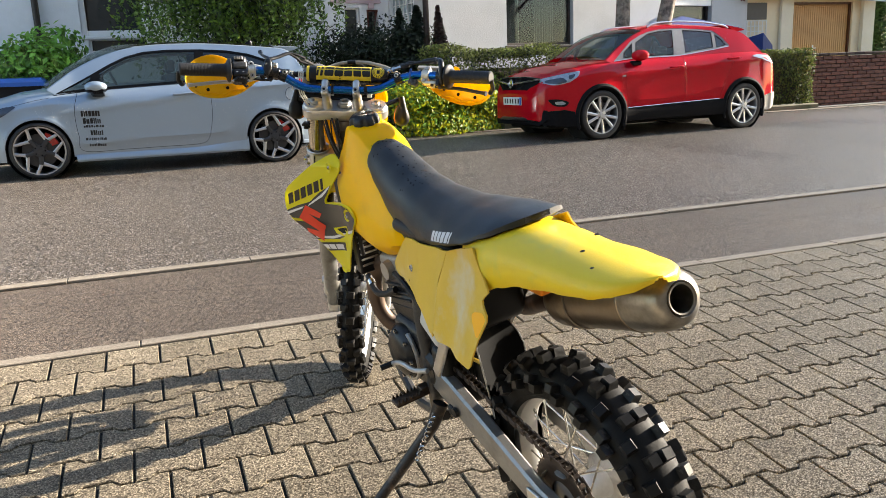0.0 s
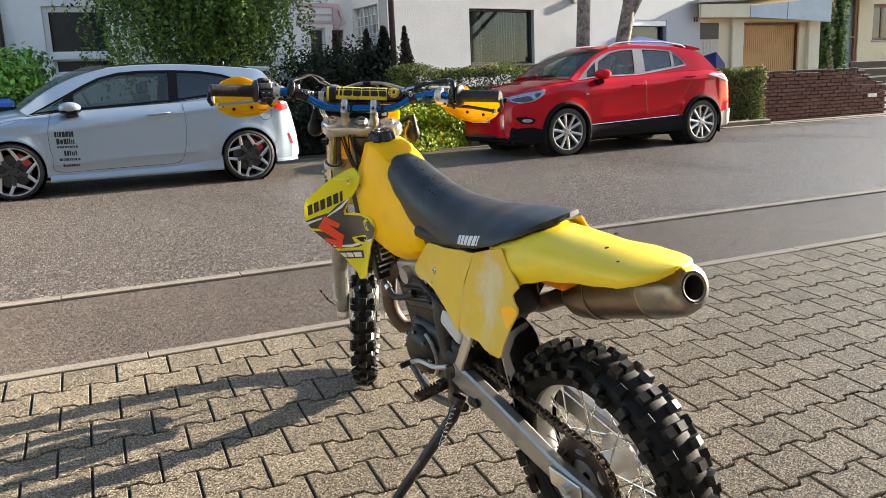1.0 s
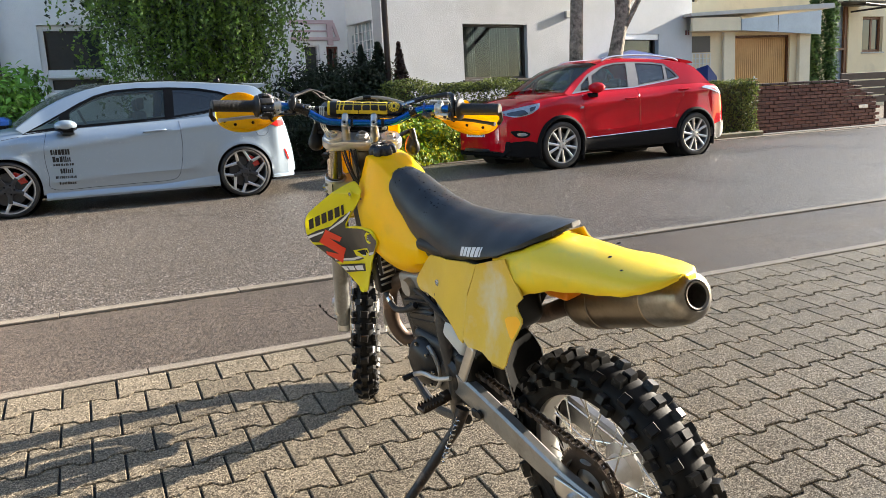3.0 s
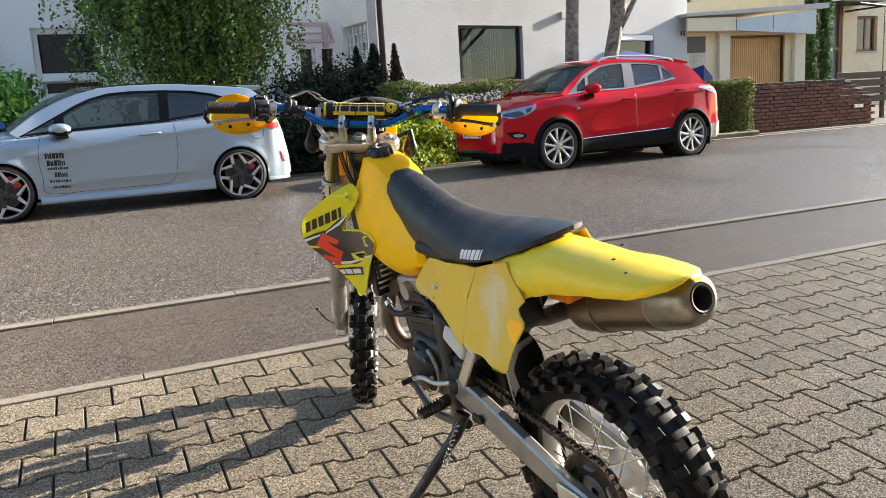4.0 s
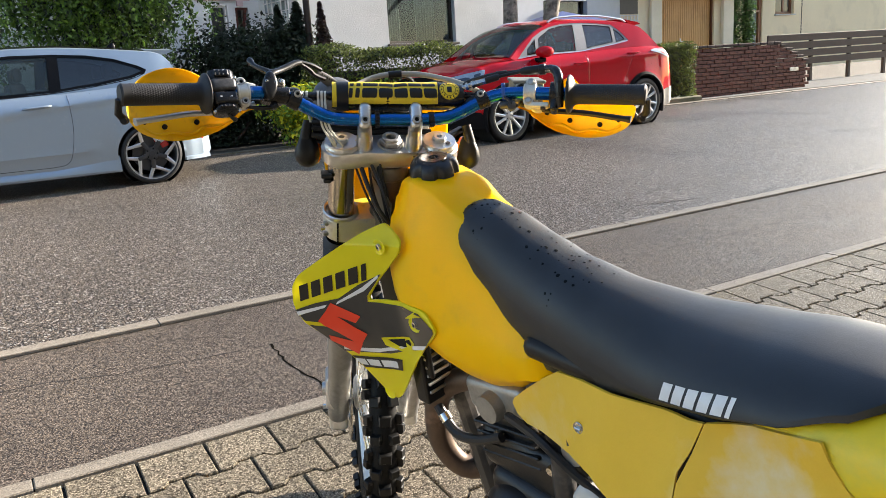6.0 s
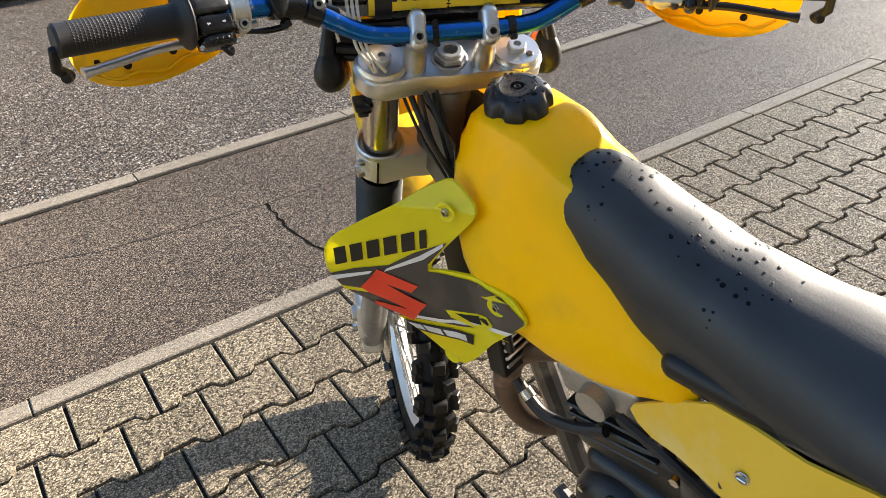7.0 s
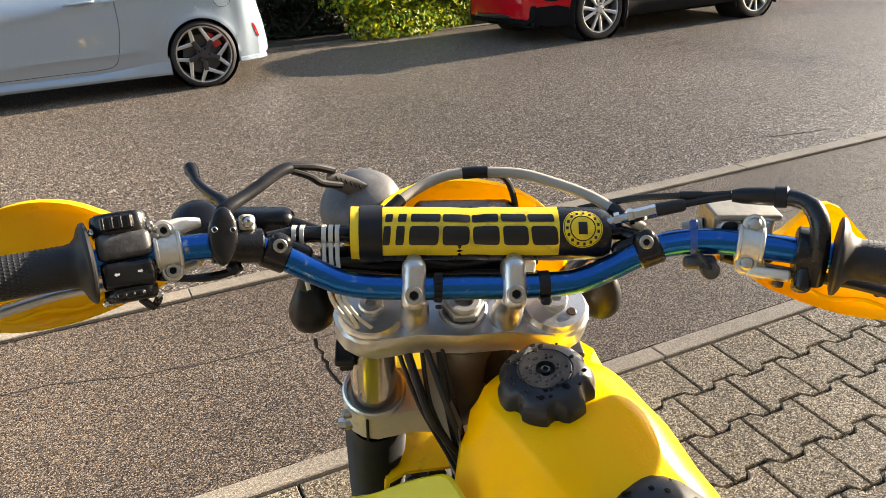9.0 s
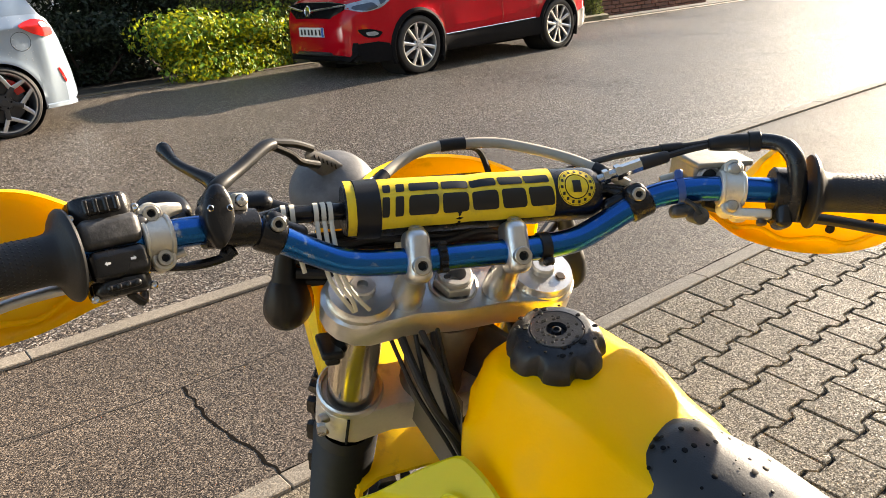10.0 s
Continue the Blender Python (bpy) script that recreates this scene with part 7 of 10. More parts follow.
# ---- frame
g = G()
for s in (1, -1):
    g = G().tube(curve_pts([(-0.40, s * 0.03, 0.93), (-0.55, s * 0.040, 0.80), (-0.70, s * 0.050, 0.735), (-0.757, s * 0.066, 0.655), (-0.775, s * 0.080, 0.57), (-0.794, s * 0.088, 0.475), (-0.802, s * 0.090, 0.40), (-0.786, s * 0.088, 0.31)], 6), 0.0185, 12)
    bp("frame_spar", g, M_FRAME, None, "grey painted steel frame tube")
    bp("subframe_tube", G().tube(curve_pts([(-0.82, s * 0.10, 0.70), (-1.05, s * 0.10, 0.80), (-1.30, s * 0.075, 0.86)], 5), 0.011, 8).tube([(-0.90, s * 0.10, 0.52), (-1.12, s * 0.09, 0.80)], 0.010, 8), M_FRAME, None, "slim subframe tube")
bp("down_tube", G().tube([(-0.36, 0, 0.90), (-0.42, 0, 0.62), (-0.50, 0, 0.30)], 0.021, 10), M_FRAME)
bp("skid_rail", G().tube(curve_pts([(-0.50, 0.06, 0.30), (-0.65, 0.085, 0.265), (-0.86, 0.10, 0.32)], 5), 0.014, 8).tube(curve_pts([(-0.50, -0.06, 0.30), (-0.65, -0.085, 0.265), (-0.86, -0.10, 0.32)], 5), 0.014, 8), M_FRAME)
bp("head_tube", G().lathe([(0.024, -0.040), (0.030, -0.042), (0.034, -0.050), (0.034, -0.066), (0.031, -0.070), (0.031, -0.150), (0.034, -0.156), (0.034, -0.182), (0.026, -0.186)], STEM, AX, 24), M_HEAD, None, "grey-brown steering head")
hd = STEM - AX * 0.11
for s in (1, -1):
    bp("head_gusset", G().loft([[(hd.x + 0.010, s * 0.026, hd.z + 0.050), (hd.x - 0.010, s * 0.034, hd.z + 0.045), (hd.x + 0.020, s * 0.034, hd.z - 0.075), (hd.x + 0.040, s * 0.026, hd.z - 0.075)], [(hd.x - 0.075, s * 0.046, hd.z + 0.005), (hd.x - 0.080, s * 0.054, hd.z + 0.0), (hd.x - 0.060, s * 0.054, hd.z - 0.120), (hd.x - 0.050, s * 0.046, hd.z - 0.120)]]), M_HEAD, None, "welded frame gusset")
bp("sticker", G().lathe([(0.0045, 0.0), (0, 0.0006)], hd + Vector((-0.023, 0.0225, 0.012)), (-0.7, 0.7, 0.25), 16), M_DECALW, None, "small pale round sticker")

# ---- engine
g = G()
for x0, x1, z0, z1, y in ((-0.90, -0.58, 0.33, 0.52, 0.085), (-0.78, -0.55, 0.50, 0.60, 0.07)):
    g.rbox((x0, -y, z0), (x1, y, z1), None, 0.03)
eng = bp("engine", g, M_ENGINE, None, "dark grey single-cylinder engine")
part("generator_cover", G().lathe([(0.0, 0.034), (0.045, 0.034), (0.062, 0.026), (0.074, 0.012), (0.080, 0.0), (0.082, -0.02)], (-0.655, 0.088, 0.425), (0, 1, 0), 28), M_ENGINE, eng, "round dark generator cover")
# pale alloy half ring added as a highlight along the cover's edge
part("cover_ring", G().lathe([(0.078, 0.012), (0.084, 0.012), (0.086, 0.006), (0.084, 0.0)], (-0.655, 0.088, 0.425), (0, 1, 0), 28, 60, 240), M_ALUDULL, eng, "pale worn rim of the cover")
part("front_cover", G().lathe([(0.0, 0.020), (0.040, 0.018), (0.052, 0.006), (0.054, -0.02)], (-0.800, 0.085, 0.435), (0, 1, 0), 22), M_ENGINE, eng)
for i in range(8):
    a = i * math.pi / 4
    part("bolt", G().lathe([(0, 0.007), (0.0055, 0.007), (0.006, 0)], (-0.655 + math.sin(a) * 0.070, 0.108, 0.425 + math.cos(a) * 0.070), (0, 1, 0), 6), M_STEEL, eng)
tilt = Matrix.Translation((-0.64, 0, 0.55)) @ Matrix.Rotation(radians(12), 4, "Y")
cy = G().rbox((-0.065, -0.062, -0.02), (0.065, 0.062, 0.085), tilt, 0.012)
for i in range(4):
    cy.rbox((-0.076, -0.072, 0.0 + i * 0.02), (0.076, 0.072, 0.006 + i * 0.02), tilt, 0.002)
cyl = part("cylinder", cy, M_ENGINE, eng, "dark finned cylinder")
part("cylinder_head", G().rbox((-0.075, -0.07, 0.088), (0.075, 0.07, 0.15), tilt, 0.015).lathe([(0, 0.02), (0.025, 0.02), (0.028, 0)], tilt @ Vector((0, 0.07, 0.11)), (0, 1, 0), 16), M_SLIDER, eng, "cast alloy cylinder head")
for k, (x, z) in enumerate(((-0.61, 0.655), (-0.72, 0.66), (-0.62, 0.60), (-0.74, 0.585))):
    part("head_bolt", G().lathe([(0, 0.010), (0.008, 0.010), (0.009, 0)], (x, 0.068, z), (0, 1, 0), 6), M_STEEL, eng)
part("gear_lever", G().tube(curve_pts([(-0.825, 0.112, 0.445), (-0.770, 0.125, 0.428), (-0.705, 0.132, 0.425), (-0.655, 0.138, 0.405)], 5), 0.007, 10), M_ALUDULL, eng, "worn alloy gear lever")
part("gear_pedal", G().tube([(-0.655, 0.130, 0.405), (-0.648, 0.172, 0.402)], 0.0085, 10), M_BLACKPL, eng, "black gear pedal")
bp("coolant_hose", G().tube(curve_pts([(-0.47, 0.085, 0.60), (-0.52, 0.09, 0.565), (-0.58, 0.085, 0.575), (-0.63, 0.075, 0.60)], 5), 0.0095, 10), M_BLACKR, None, "black coolant hose")
bp("hose_clamp", G().tube([(-0.485, 0.086, 0.588), (-0.497, 0.0875, 0.579)], 0.0115, 12), M_STEEL)
bp("breather_hose", G().tube(curve_pts([(-0.66, 0.08, 0.66), (-0.74, 0.095, 0.665), (-0.80, 0.09, 0.63), (-0.86, 0.08, 0.60)], 5), 0.008, 8), M_BLACKR)
bp("carburettor", G().rbox((-0.84, -0.045, 0.62), (-0.76, 0.055, 0.70), None, 0.015).lathe([(0, 0.03), (0.02, 0.03), (0.024, 0)], (-0.80, 0.055, 0.655), (0, 1, 0), 14), M_ALUDULL, None, "grey carburettor")
bp("coolant_bottle", G().rbox((-0.055, -0.022, -0.030), (0.050, 0.022, 0.032), Matrix.Translation((-0.850, 0.078, 0.572)) @ Matrix.Rotation(radians(-30), 4, "Y"), 0.018), material("milky_plastic", (0.50, 0.50, 0.48), 0.45, var=0.05), None, "milky white bottle")
bp("stay", G().rbox((-0.03, -0.006, -0.075), (0.0, 0.006, 0.075), Matrix.Translation((-0.935, 0.122, 0.552)) @ Matrix.Rotation(radians(-33), 4, "Y"), 0.005), M_ALU, None, "bare aluminium stay")
bp("rear_shock", G().tube([(-0.90, 0, 0.80), (-0.93, 0, 0.42)], 0.028, 12), M_BLACKPL)
bp("shock_spring", G().tube([(-0.905 - 0.0006 * i + 0.038 * math.cos(i * 0.7), 0.038 * math.sin(i * 0.7), 0.76 - i * 0.0040) for i in range(70)], 0.0055, 6), material("yellow_spring", (0.45, 0.30, 0.03), 0.4, var=0.1), None, "yellow shock spring")
bp("chain_case", G().rbox((-0.90, 0.05, 0.36), (-0.83, 0.10, 0.52), None, 0.02), M_BLACKPL)

# ---- exhaust
M_ENDCAP = material("stained_end_cap", (0.30, 0.285, 0.26), 0.34, metal=0.85, var=0.18, scale=14, bump=0.0003, bscale=120, wear=(0.11, 0.095, 0.08), wscale=10, wamt=0.3)
bp("header_pipe", G().tube(curve_pts([(-0.57, -0.01, 0.64), (-0.49, 0.025, 0.635), (-0.428, 0.044, 0.59), (-0.402, 0.050, 0.51), (-0.408, 0.044, 0.44), (-0.445, 0.015, 0.395), (-0.52, -0.07, 0.41), (-0.66, -0.13, 0.48), (-0.85, -0.14, 0.56), (-0.98, -0.115, 0.60), (-1.10, -0.09, 0.665), (-1.20, -0.080, 0.71)], 5), 0.0235, 16), M_PIPE, None, "brown heat-stained exhaust pipe")
mdir = (Vector((-1.557, -0.068, 0.833)) - Vector((-1.20, -0.085, 0.708))).normalized()
m0 = Vector((-1.172, -0.076, 0.704))
L = 0.400
muf = bp("muffler", G().lathe([(0.024, 0.0), (0.030, 0.004), (0.048, 0.022), (0.058, 0.045), (0.061, 0.06), (0.061, L - 0.105), (0.0625, L - 0.103), (0.0625, L - 0.092), (0.061, L - 0.09)], m0, mdir, 36), M_MUFFLER, None, "brushed metal silencer")
part("end_cap", G().lathe([(0.061, L - 0.09), (0.060, L - 0.05), (0.056, L - 0.02), (0.048, L + 0.002), (0.040, L + 0.010), (0.032, L + 0.013), (0.029, L + 0.010), (0.0275, L + 0.014), (0.0245, L + 0.013), (0.0235, L - 0.05)], m0, mdir, 36), M_ENDCAP, muf, "grey conical end cap")
part("tail_pipe", G().lathe([(0.0235, L - 0.051), (0.0, L - 0.051)], m0, mdir, 24), M_HOLE, muf, "dark outlet")
part("strap", G().lathe([(0.0622, 0.10), (0.0645, 0.101), (0.0645, 0.128), (0.0622, 0.129)], m0, mdir, 36), M_MUFFLER, muf)
bp("exhaust_bracket", G().rbox((-1.22, -0.10, 0.77), (-1.17, -0.06, 0.82), None, 0.006), M_ALU)
# added block stands in for the bright orange area under the fender
bp("orange_clip", G().rbox((-1.27, -0.02, 0.775), (-1.19, 0.03, 0.80), None, 0.008), material("orange_plastic", (0.80, 0.25, 0.01), 0.4, var=0.05), None, "small orange plastic clip")

# ---- tank
def half_ring(x, pts):
    """A closed ring at x from half-profile points (y, z), bottom to top."""
    return [(x, y, z) for y, z in pts] + [(x, -y, z) for y, z in pts[::-1]]


TANK = [(-0.390, 0.030, 0.90, 0.054, 0.935, 0.042, 0.970, 0.016, 1.002),
        (-0.404, 0.054, 0.84, 0.080, 0.895, 0.058, 0.955, 0.028, 1.014),
        (-0.430, 0.072, 0.77, 0.103, 0.850, 0.072, 0.940, 0.040, 1.025),
        (-0.460, 0.080, 0.725, 0.112, 0.82, 0.081, 0.935, 0.046, 1.030),
        (-0.510, 0.080, 0.702, 0.113, 0.80, 0.086, 0.920, 0.048, 1.020),
        (-0.570, 0.078, 0.693, 0.110, 0.78, 0.080, 0.895, 0.044, 0.985),
        (-0.630, 0.076, 0.695, 0.106, 0.775, 0.075, 0.870, 0.040, 0.955),
        (-0.690, 0.070, 0.712, 0.099, 0.775, 0.070, 0.850, 0.034, 0.920),
        (-0.740, 0.060, 0.748, 0.088, 0.785, 0.060, 0.835, 0.028, 0.880),
        (-0.765, 0.045, 0.775, 0.070, 0.790, 0.050, 0.820, 0.020, 0.850)]
# the filler side carries a broader shoulder: (depth, half width, height)
RIGHT = [(0.390, 0.046, 0.982), (0.404, 0.066, 0.990), (0.430, 0.082, 0.999), (0.460, 0.087, 1.000), (0.510, 0.087, 0.982), (0.570, 0.082, 0.948), (0.630, 0.073, 0.914), (0.690, 0.068, 0.878), (0.740, 0.058, 0.846), (0.765, 0.050, 0.824)]
rings = []
for k in range(33):
    x = -0.390 - 0.375 * k / 32
    y0, z0, y1, z1, y2, z2, y3, z3 = lerp_table([(-r[0], *r[1:]) for r in TANK], -x)
    pr = [(0.0, z0), (y0 * 0.6, z0), (y0, z0 + 0.012), (y0 + (y1 - y0) * 0.75, z0 + (z1 - z0) * 0.5), (y1, z1 - 0.02), (y1, z1 + 0.02), (y1 + (y2 - y1) * 0.5 + 0.004, z1 + (z2 - z1) * 0.55), (y2 + 0.002, z2 - 0.006), (y2 - 0.006, z2 + 0.014), (y3 + (y2 - y3) * 0.40, z2 + (z3 - z2) * 0.62), (y3 + 0.002, z3 - 0.006), (y3 - 0.003, z3 - 0.0005), (y3 * 0.45, z3 + 0.001), (0.0, z3 + 0.002)]
    zr, yr = lerp_table(RIGHT, -x)[::-1]
    pr2 = pr[:6] + [(y1 + (yr - y1) * 0.5 + 0.008, z1 + (zr - z1) * 0.55), (yr + 0.003, zr - 0.010), (yr - 0.010, zr + 0.008), (y3 + (yr - y3) * 0.5, zr + (z3 - zr) * 0.62), (y3 + 0.004, z3 - 0.003), (y3 - 0.003, z3 - 0.0005)] + pr[12:]
    rings.append([(x, y, z) for y, z in pr] + [(x, -y, z) for y, z in pr2[::-1]])
tank = bp("fuel_tank", G().loft(rings), M_TANK, None, "translucent amber-yellow plastic fuel tank", 48)
CAP = Vector((-0.459, -0.006, 1.036))
g = G()
seg = 72
prof = [(1.04, -0.014), (1.06, -0.006), (1.05, 0.001), (1.01, 0.0065), (0.94, 0.0110), (0.84, 0.0146), (0.72, 0.0166), (0.60, 0.0176), (0.585, 0.0172), (0.565, 0.0172), (0.55, 0.0182), (0.22, 0.0182), (0.20, 0.0130), (0.11, 0.0130), (0.10, 0.0175), (0.07, 0.0178), (0.06, 0.0150), (0.0, 0.0150)]
rings = []
for r, z in prof:
    ring = []
    for k in range(seg):
        a = 2 * math.pi * k / seg
        lobe = 1.0 - (0.14 if r > 1.0 else 0.09 if r > 0.9 else 0.02 if r > 0.8 else 0.0) * max(0.0, math.cos(a * 7 + 0.4) - 0.2) / 0.8
        ring.append(CAP + Vector((math.cos(a) * r * 0.0405 * lobe, math.sin(a) * r * 0.0405 * lobe, z)))
    rings.append(ring)
cap_m = Matrix.Translation(CAP) @ Matrix.Rotation(radians(-6), 4, "Y") @ Matrix.Translation(-CAP)
cap = bp("fuel_cap", G().loft(rings, True, (False, False)).turned(lambda p: cap_m @ p), material("wet_black_cap", (0.013, 0.0145, 0.018), 0.36, spec=0.4, var=0.3, scale=60, bump=0.0004, bscale=500, wear=(0.03, 0.032, 0.036), wscale=40, wamt=0.25), None, "black lobed fuel cap with rain drops")
rng = random.Random(8)
for k in range(60):
    a, r = rng.uniform(0, 6.28), rng.uniform(0.010, 0.034)
    p = cap_m @ (CAP + Vector((math.cos(a) * r, math.sin(a) * r, 0.0178)))
    s = rng.uniform(0.0010, 0.0028)
    part("rain_drop", G().lathe([(s * 1.1, 0), (s * 0.9, 0.0004), (0, 0.0005)], p, (0, 0, 1), 8), M_DROP, cap)

# ---- seat
SEAT = [(-0.528, 0.018, 0.955, 0.962, 0.006), (-0.540, 0.044, 0.943, 0.982, 0.02), (-0.570, 0.059, 0.922, 0.997, 0.03), (-0.62, 0.068, 0.886, 0.988, 0.035), (-0.70, 0.077, 0.826, 0.958, 0.04),
        (-0.76, 0.079, 0.782, 0.938, 0.04), (-0.85, 0.090, 0.799, 0.922, 0.042), (-0.95, 0.107, 0.828, 0.918, 0.042), (-1.05, 0.118, 0.853, 0.925, 0.04), (-1.13, 0.118, 0.876, 0.934, 0.035), (-1.20, 0.098, 0.905, 0.938, 0.02), (-1.235, 0.065, 0.922, 0.936, 0.01), (-1.250, 0.03, 0.929, 0.934, 0.004)]


def seat_z(q, zb, zt, rd):
    """Height of the seat's skin at the share q of its half width."""
    dome = min((zt - zb) * 0.9, rd * 1.9)
    return zt - dome * (1 - (1 - q ** 2.6) ** 0.62)


rings = []
for k in range(45):
    x = -0.528 - 0.722 * k / 44
    hw, zb, zt, rd = lerp_table([(-r[0], *r[1:]) for r in SEAT], -x)
    rd = min(rd, (zt - zb) * 0.8)
    pr = [(0.0, zb), (hw * 0.78, zb), (hw * 0.94, zb + 0.004), (hw * 0.975, zb + 0.014)] + [(hw * q, seat_z(q, zb, zt, rd)) for q in (0.995, 0.985, 0.96, 0.92, 0.86, 0.78, 0.68, 0.56, 0.42, 0.26, 0.10, 0.0)]
    rings.append(half_ring(x, pr))
seat = bp("seat", G().loft(rings), M_SEAT, None, "long black vinyl seat with rain drops", 60)


def seat_top(x, y):
    hw, zb, zt, rd = lerp_table([(-r[0], *r[1:]) for r in SEAT], -x)
    q = min(abs(y) / hw, 0.999)
    return seat_z(q, zb, zt, rd)


rng = random.Random(4)
for k in range(110):
    if k < 50:
        x, y = rng.uniform(-0.64, -0.555), rng.uniform(-0.055, 0.055)
    else:
        x, y = rng.gauss(-0.74, 0.040), rng.gauss(0.0, 0.030)
    s = rng.uniform(0.0007, 0.0024)
    z = seat_top(x, y)
    n1 = Vector((seat_top(x - 0.006, y) - seat_top(x + 0.006, y), seat_top(x, y - 0.006) - seat_top(x, y + 0.006), 0.012)).normalized()
    part("rain_drop", G().lathe([(s * rng.uniform(0.8, 1.4), 0.0003), (s * 0.8, 0.0005), (0, 0.0005)], (x, y, z), n1, 8), M_DROP, seat)


def seat_side(x, z):
    hw, zb, zt, rd = lerp_table([(-r[0], *r[1:]) for r in SEAT], -x)
    lo, hi = 0.3, 0.999
    for _ in range(24):
        q = (lo + hi) / 2
        if seat_z(q, zb, zt, rd) > z:
            lo = q
        else:
            hi = q
    return hw * lo


# printed marks are plain slanted bars
for i in range(6):
    x = -0.985 - i * 0.0185
    z = 0.853 + i * 0.0040
    w = 0.006 if i == 5 else 0.0145
    for s in (1, -1):
        bar = [(x, z), (x - w, z + w * 0.22), (x - w - 0.0025, z + w * 0.22 + 0.0215), (x - 0.0025, z + 0.0215)]
        part("printed_bar", sheet(bar, seat_side, 0.0012, 0.0, s, 0.012), M_DECALW, seat, smooth=0)

# ---- radiator shrouds with their stickers
def shroud_y(x, z):
    return 0.101 + 0.48 * max(0.0, x + 0.46) * min(1.0, max(0.0, (z - 0.56) / 0.2)) - 1.0 * max(0.0, z - 0.93) + 0.016 * min(1.0, max(0.0, (-0.40 - x) / 0.08)) * min(1.0, max(0.0, (0.88 - z) / 0.06))


def back_tip(p):
    """The shroud's rear tip reaches back and up."""
    w = min(1.0, max(0.0, (-0.40 - p[0]) / 0.08)) * (1.0 if p[1] < 0.83 else max(0.0, 1 - (p[1] - 0.83) / 0.05))
    return (p[0] - 0.020 * w, p[1] + 0.014 * w)


SHROUD = [(-0.418, 0.961), (-0.390, 0.948), (-0.357, 0.926), (-0.305, 0.893), (-0.261, 0.863), (-0.243, 0.838), (-0.236, 0.795), (-0.258, 0.747), (-0.300, 0.680), (-0.330, 0.610), (-0.352, 0.580), (-0.380, 0.590), (-0.420, 0.640), (-0.455, 0.696), (-0.496, 0.746), (-0.533, 0.785), (-0.515, 0.810), (-0.493, 0.816), (-0.458, 0.818), (-0.417, 0.823), (-0.392, 0.821), (-0.391, 0.829), (-0.416, 0.864), (-0.458, 0.913), (-0.470, 0.931), (-0.442, 0.949)]
for s in (1, -1):
    sh = bp("radiator_shroud", sheet(smooth_poly([back_tip(p) for p in SHROUD], 3), shroud_y, 0.0, 0.004, s, 0.02), M_NEON, None, "neon yellow radiator shroud with dark stickers", 40)
    stick = [("dark_sticker", M_DECALB, 0.0012, [(-0.240, 0.789), (-0.284, 0.807), (-0.334, 0.821), (-0.376, 0.851), (-0.423, 0.876), (-0.414, 0.863), (-0.390, 0.831), (-0.388, 0.818), (-0.416, 0.817), (-0.457, 0.812), (-0.490, 0.809), (-0.525, 0.789), (-0.524, 0.781), (-0.490, 0.739), (-0.405, 0.708), (-0.292, 0.690), (-0.262, 0.747)]),
             ("white_stripe", M_DECALW, 0.0020, [(-0.243, 0.777), (-0.302, 0.799), (-0.308, 0.806), (-0.241, 0.785)]),
             ("white_stripe", M_DECALW, 0.0020, [(-0.325, 0.807), (-0.386, 0.840), (-0.417, 0.868), (-0.418, 0.874), (-0.383, 0.847), (-0.330, 0.814)]),
             ("white_stripe", M_DECALW, 0.0020, [(-0.296, 0.696), (-0.379, 0.706), (-0.489, 0.738), (-0.500, 0.750), (-0.388, 0.717), (-0.300, 0.704)]),
             ("red_mark", M_DECALR, 0.0026, [(-0.316, 0.811), (-0.369, 0.787), (-0.357, 0.772), (-0.301, 0.790)]),
             ("red_mark", M_DECALR, 0.0026, [(-0.305, 0.795), (-0.282, 0.769), (-0.346, 0.716), (-0.373, 0.749)]),
             ("red_mark", M_DECALR, 0.0026, [(-0.286, 0.733), (-0.280, 0.718), (-0.328, 0.690), (-0.352, 0.722)]),
             ("yellow_slash", M_NEON, 0.0020, [(-0.397, 0.744), (-0.456, 0.753), (-0.466, 0.744), (-0.458, 0.723), (-0.492, 0.727), (-0.445, 0.715), (-0.401, 0.727)]),
             ("dark_slot", M_HOLE, 0.0026, [(-0.411, 0.742), (-0.454, 0.749), (-0.459, 0.741), (-0.451, 0.729), (-0.429, 0.730)]),
             ("yellow_slash", M_NEON, 0.0020, [(-0.452, 0.790), (-0.488, 0.815), (-0.479, 0.806), (-0.500, 0.806)]),
             ("model_mark", M_DECALK, 0.0014, [(-0.304, 0.680), (-0.427, 0.699), (-0.421, 0.672), (-0.318, 0.652)]),
             ("model_mark", M_DECALW, 0.0022, [(-0.308, 0.674), (-0.334, 0.679), (-0.336, 0.663), (-0.316, 0.659)]),
             ("model_mark", M_DECALW, 0.0022, [(-0.338, 0.680), (-0.370, 0.685), (-0.371, 0.669), (-0.341, 0.664)]),
             ("model_mark", M_DECALW, 0.0022, [(-0.375, 0.686), (-0.414, 0.692), (-0.413, 0.676), (-0.377, 0.670)])]
    for nm, mt, off, poly in stick:
        part(nm, sheet([back_tip(p) for p in poly], shroud_y, off, 0.0, s, 0.02), mt, sh, smooth=40)
    for i in range(6):
        x, z, w = -0.254 - i * 0.0262, 0.808 + i * 0.0102, 0.010 if i == 5 else 0.0195
        part("printed_bar", sheet([(x, z), (x - w, z + w * 0.41), (x - w - 0.0055, z + w * 0.41 + 0.0330), (x - 0.0055, z + 0.0330)], shroud_y, 0.0014, 0.0, s, 0.02), M_DECALK, sh, smooth=40)
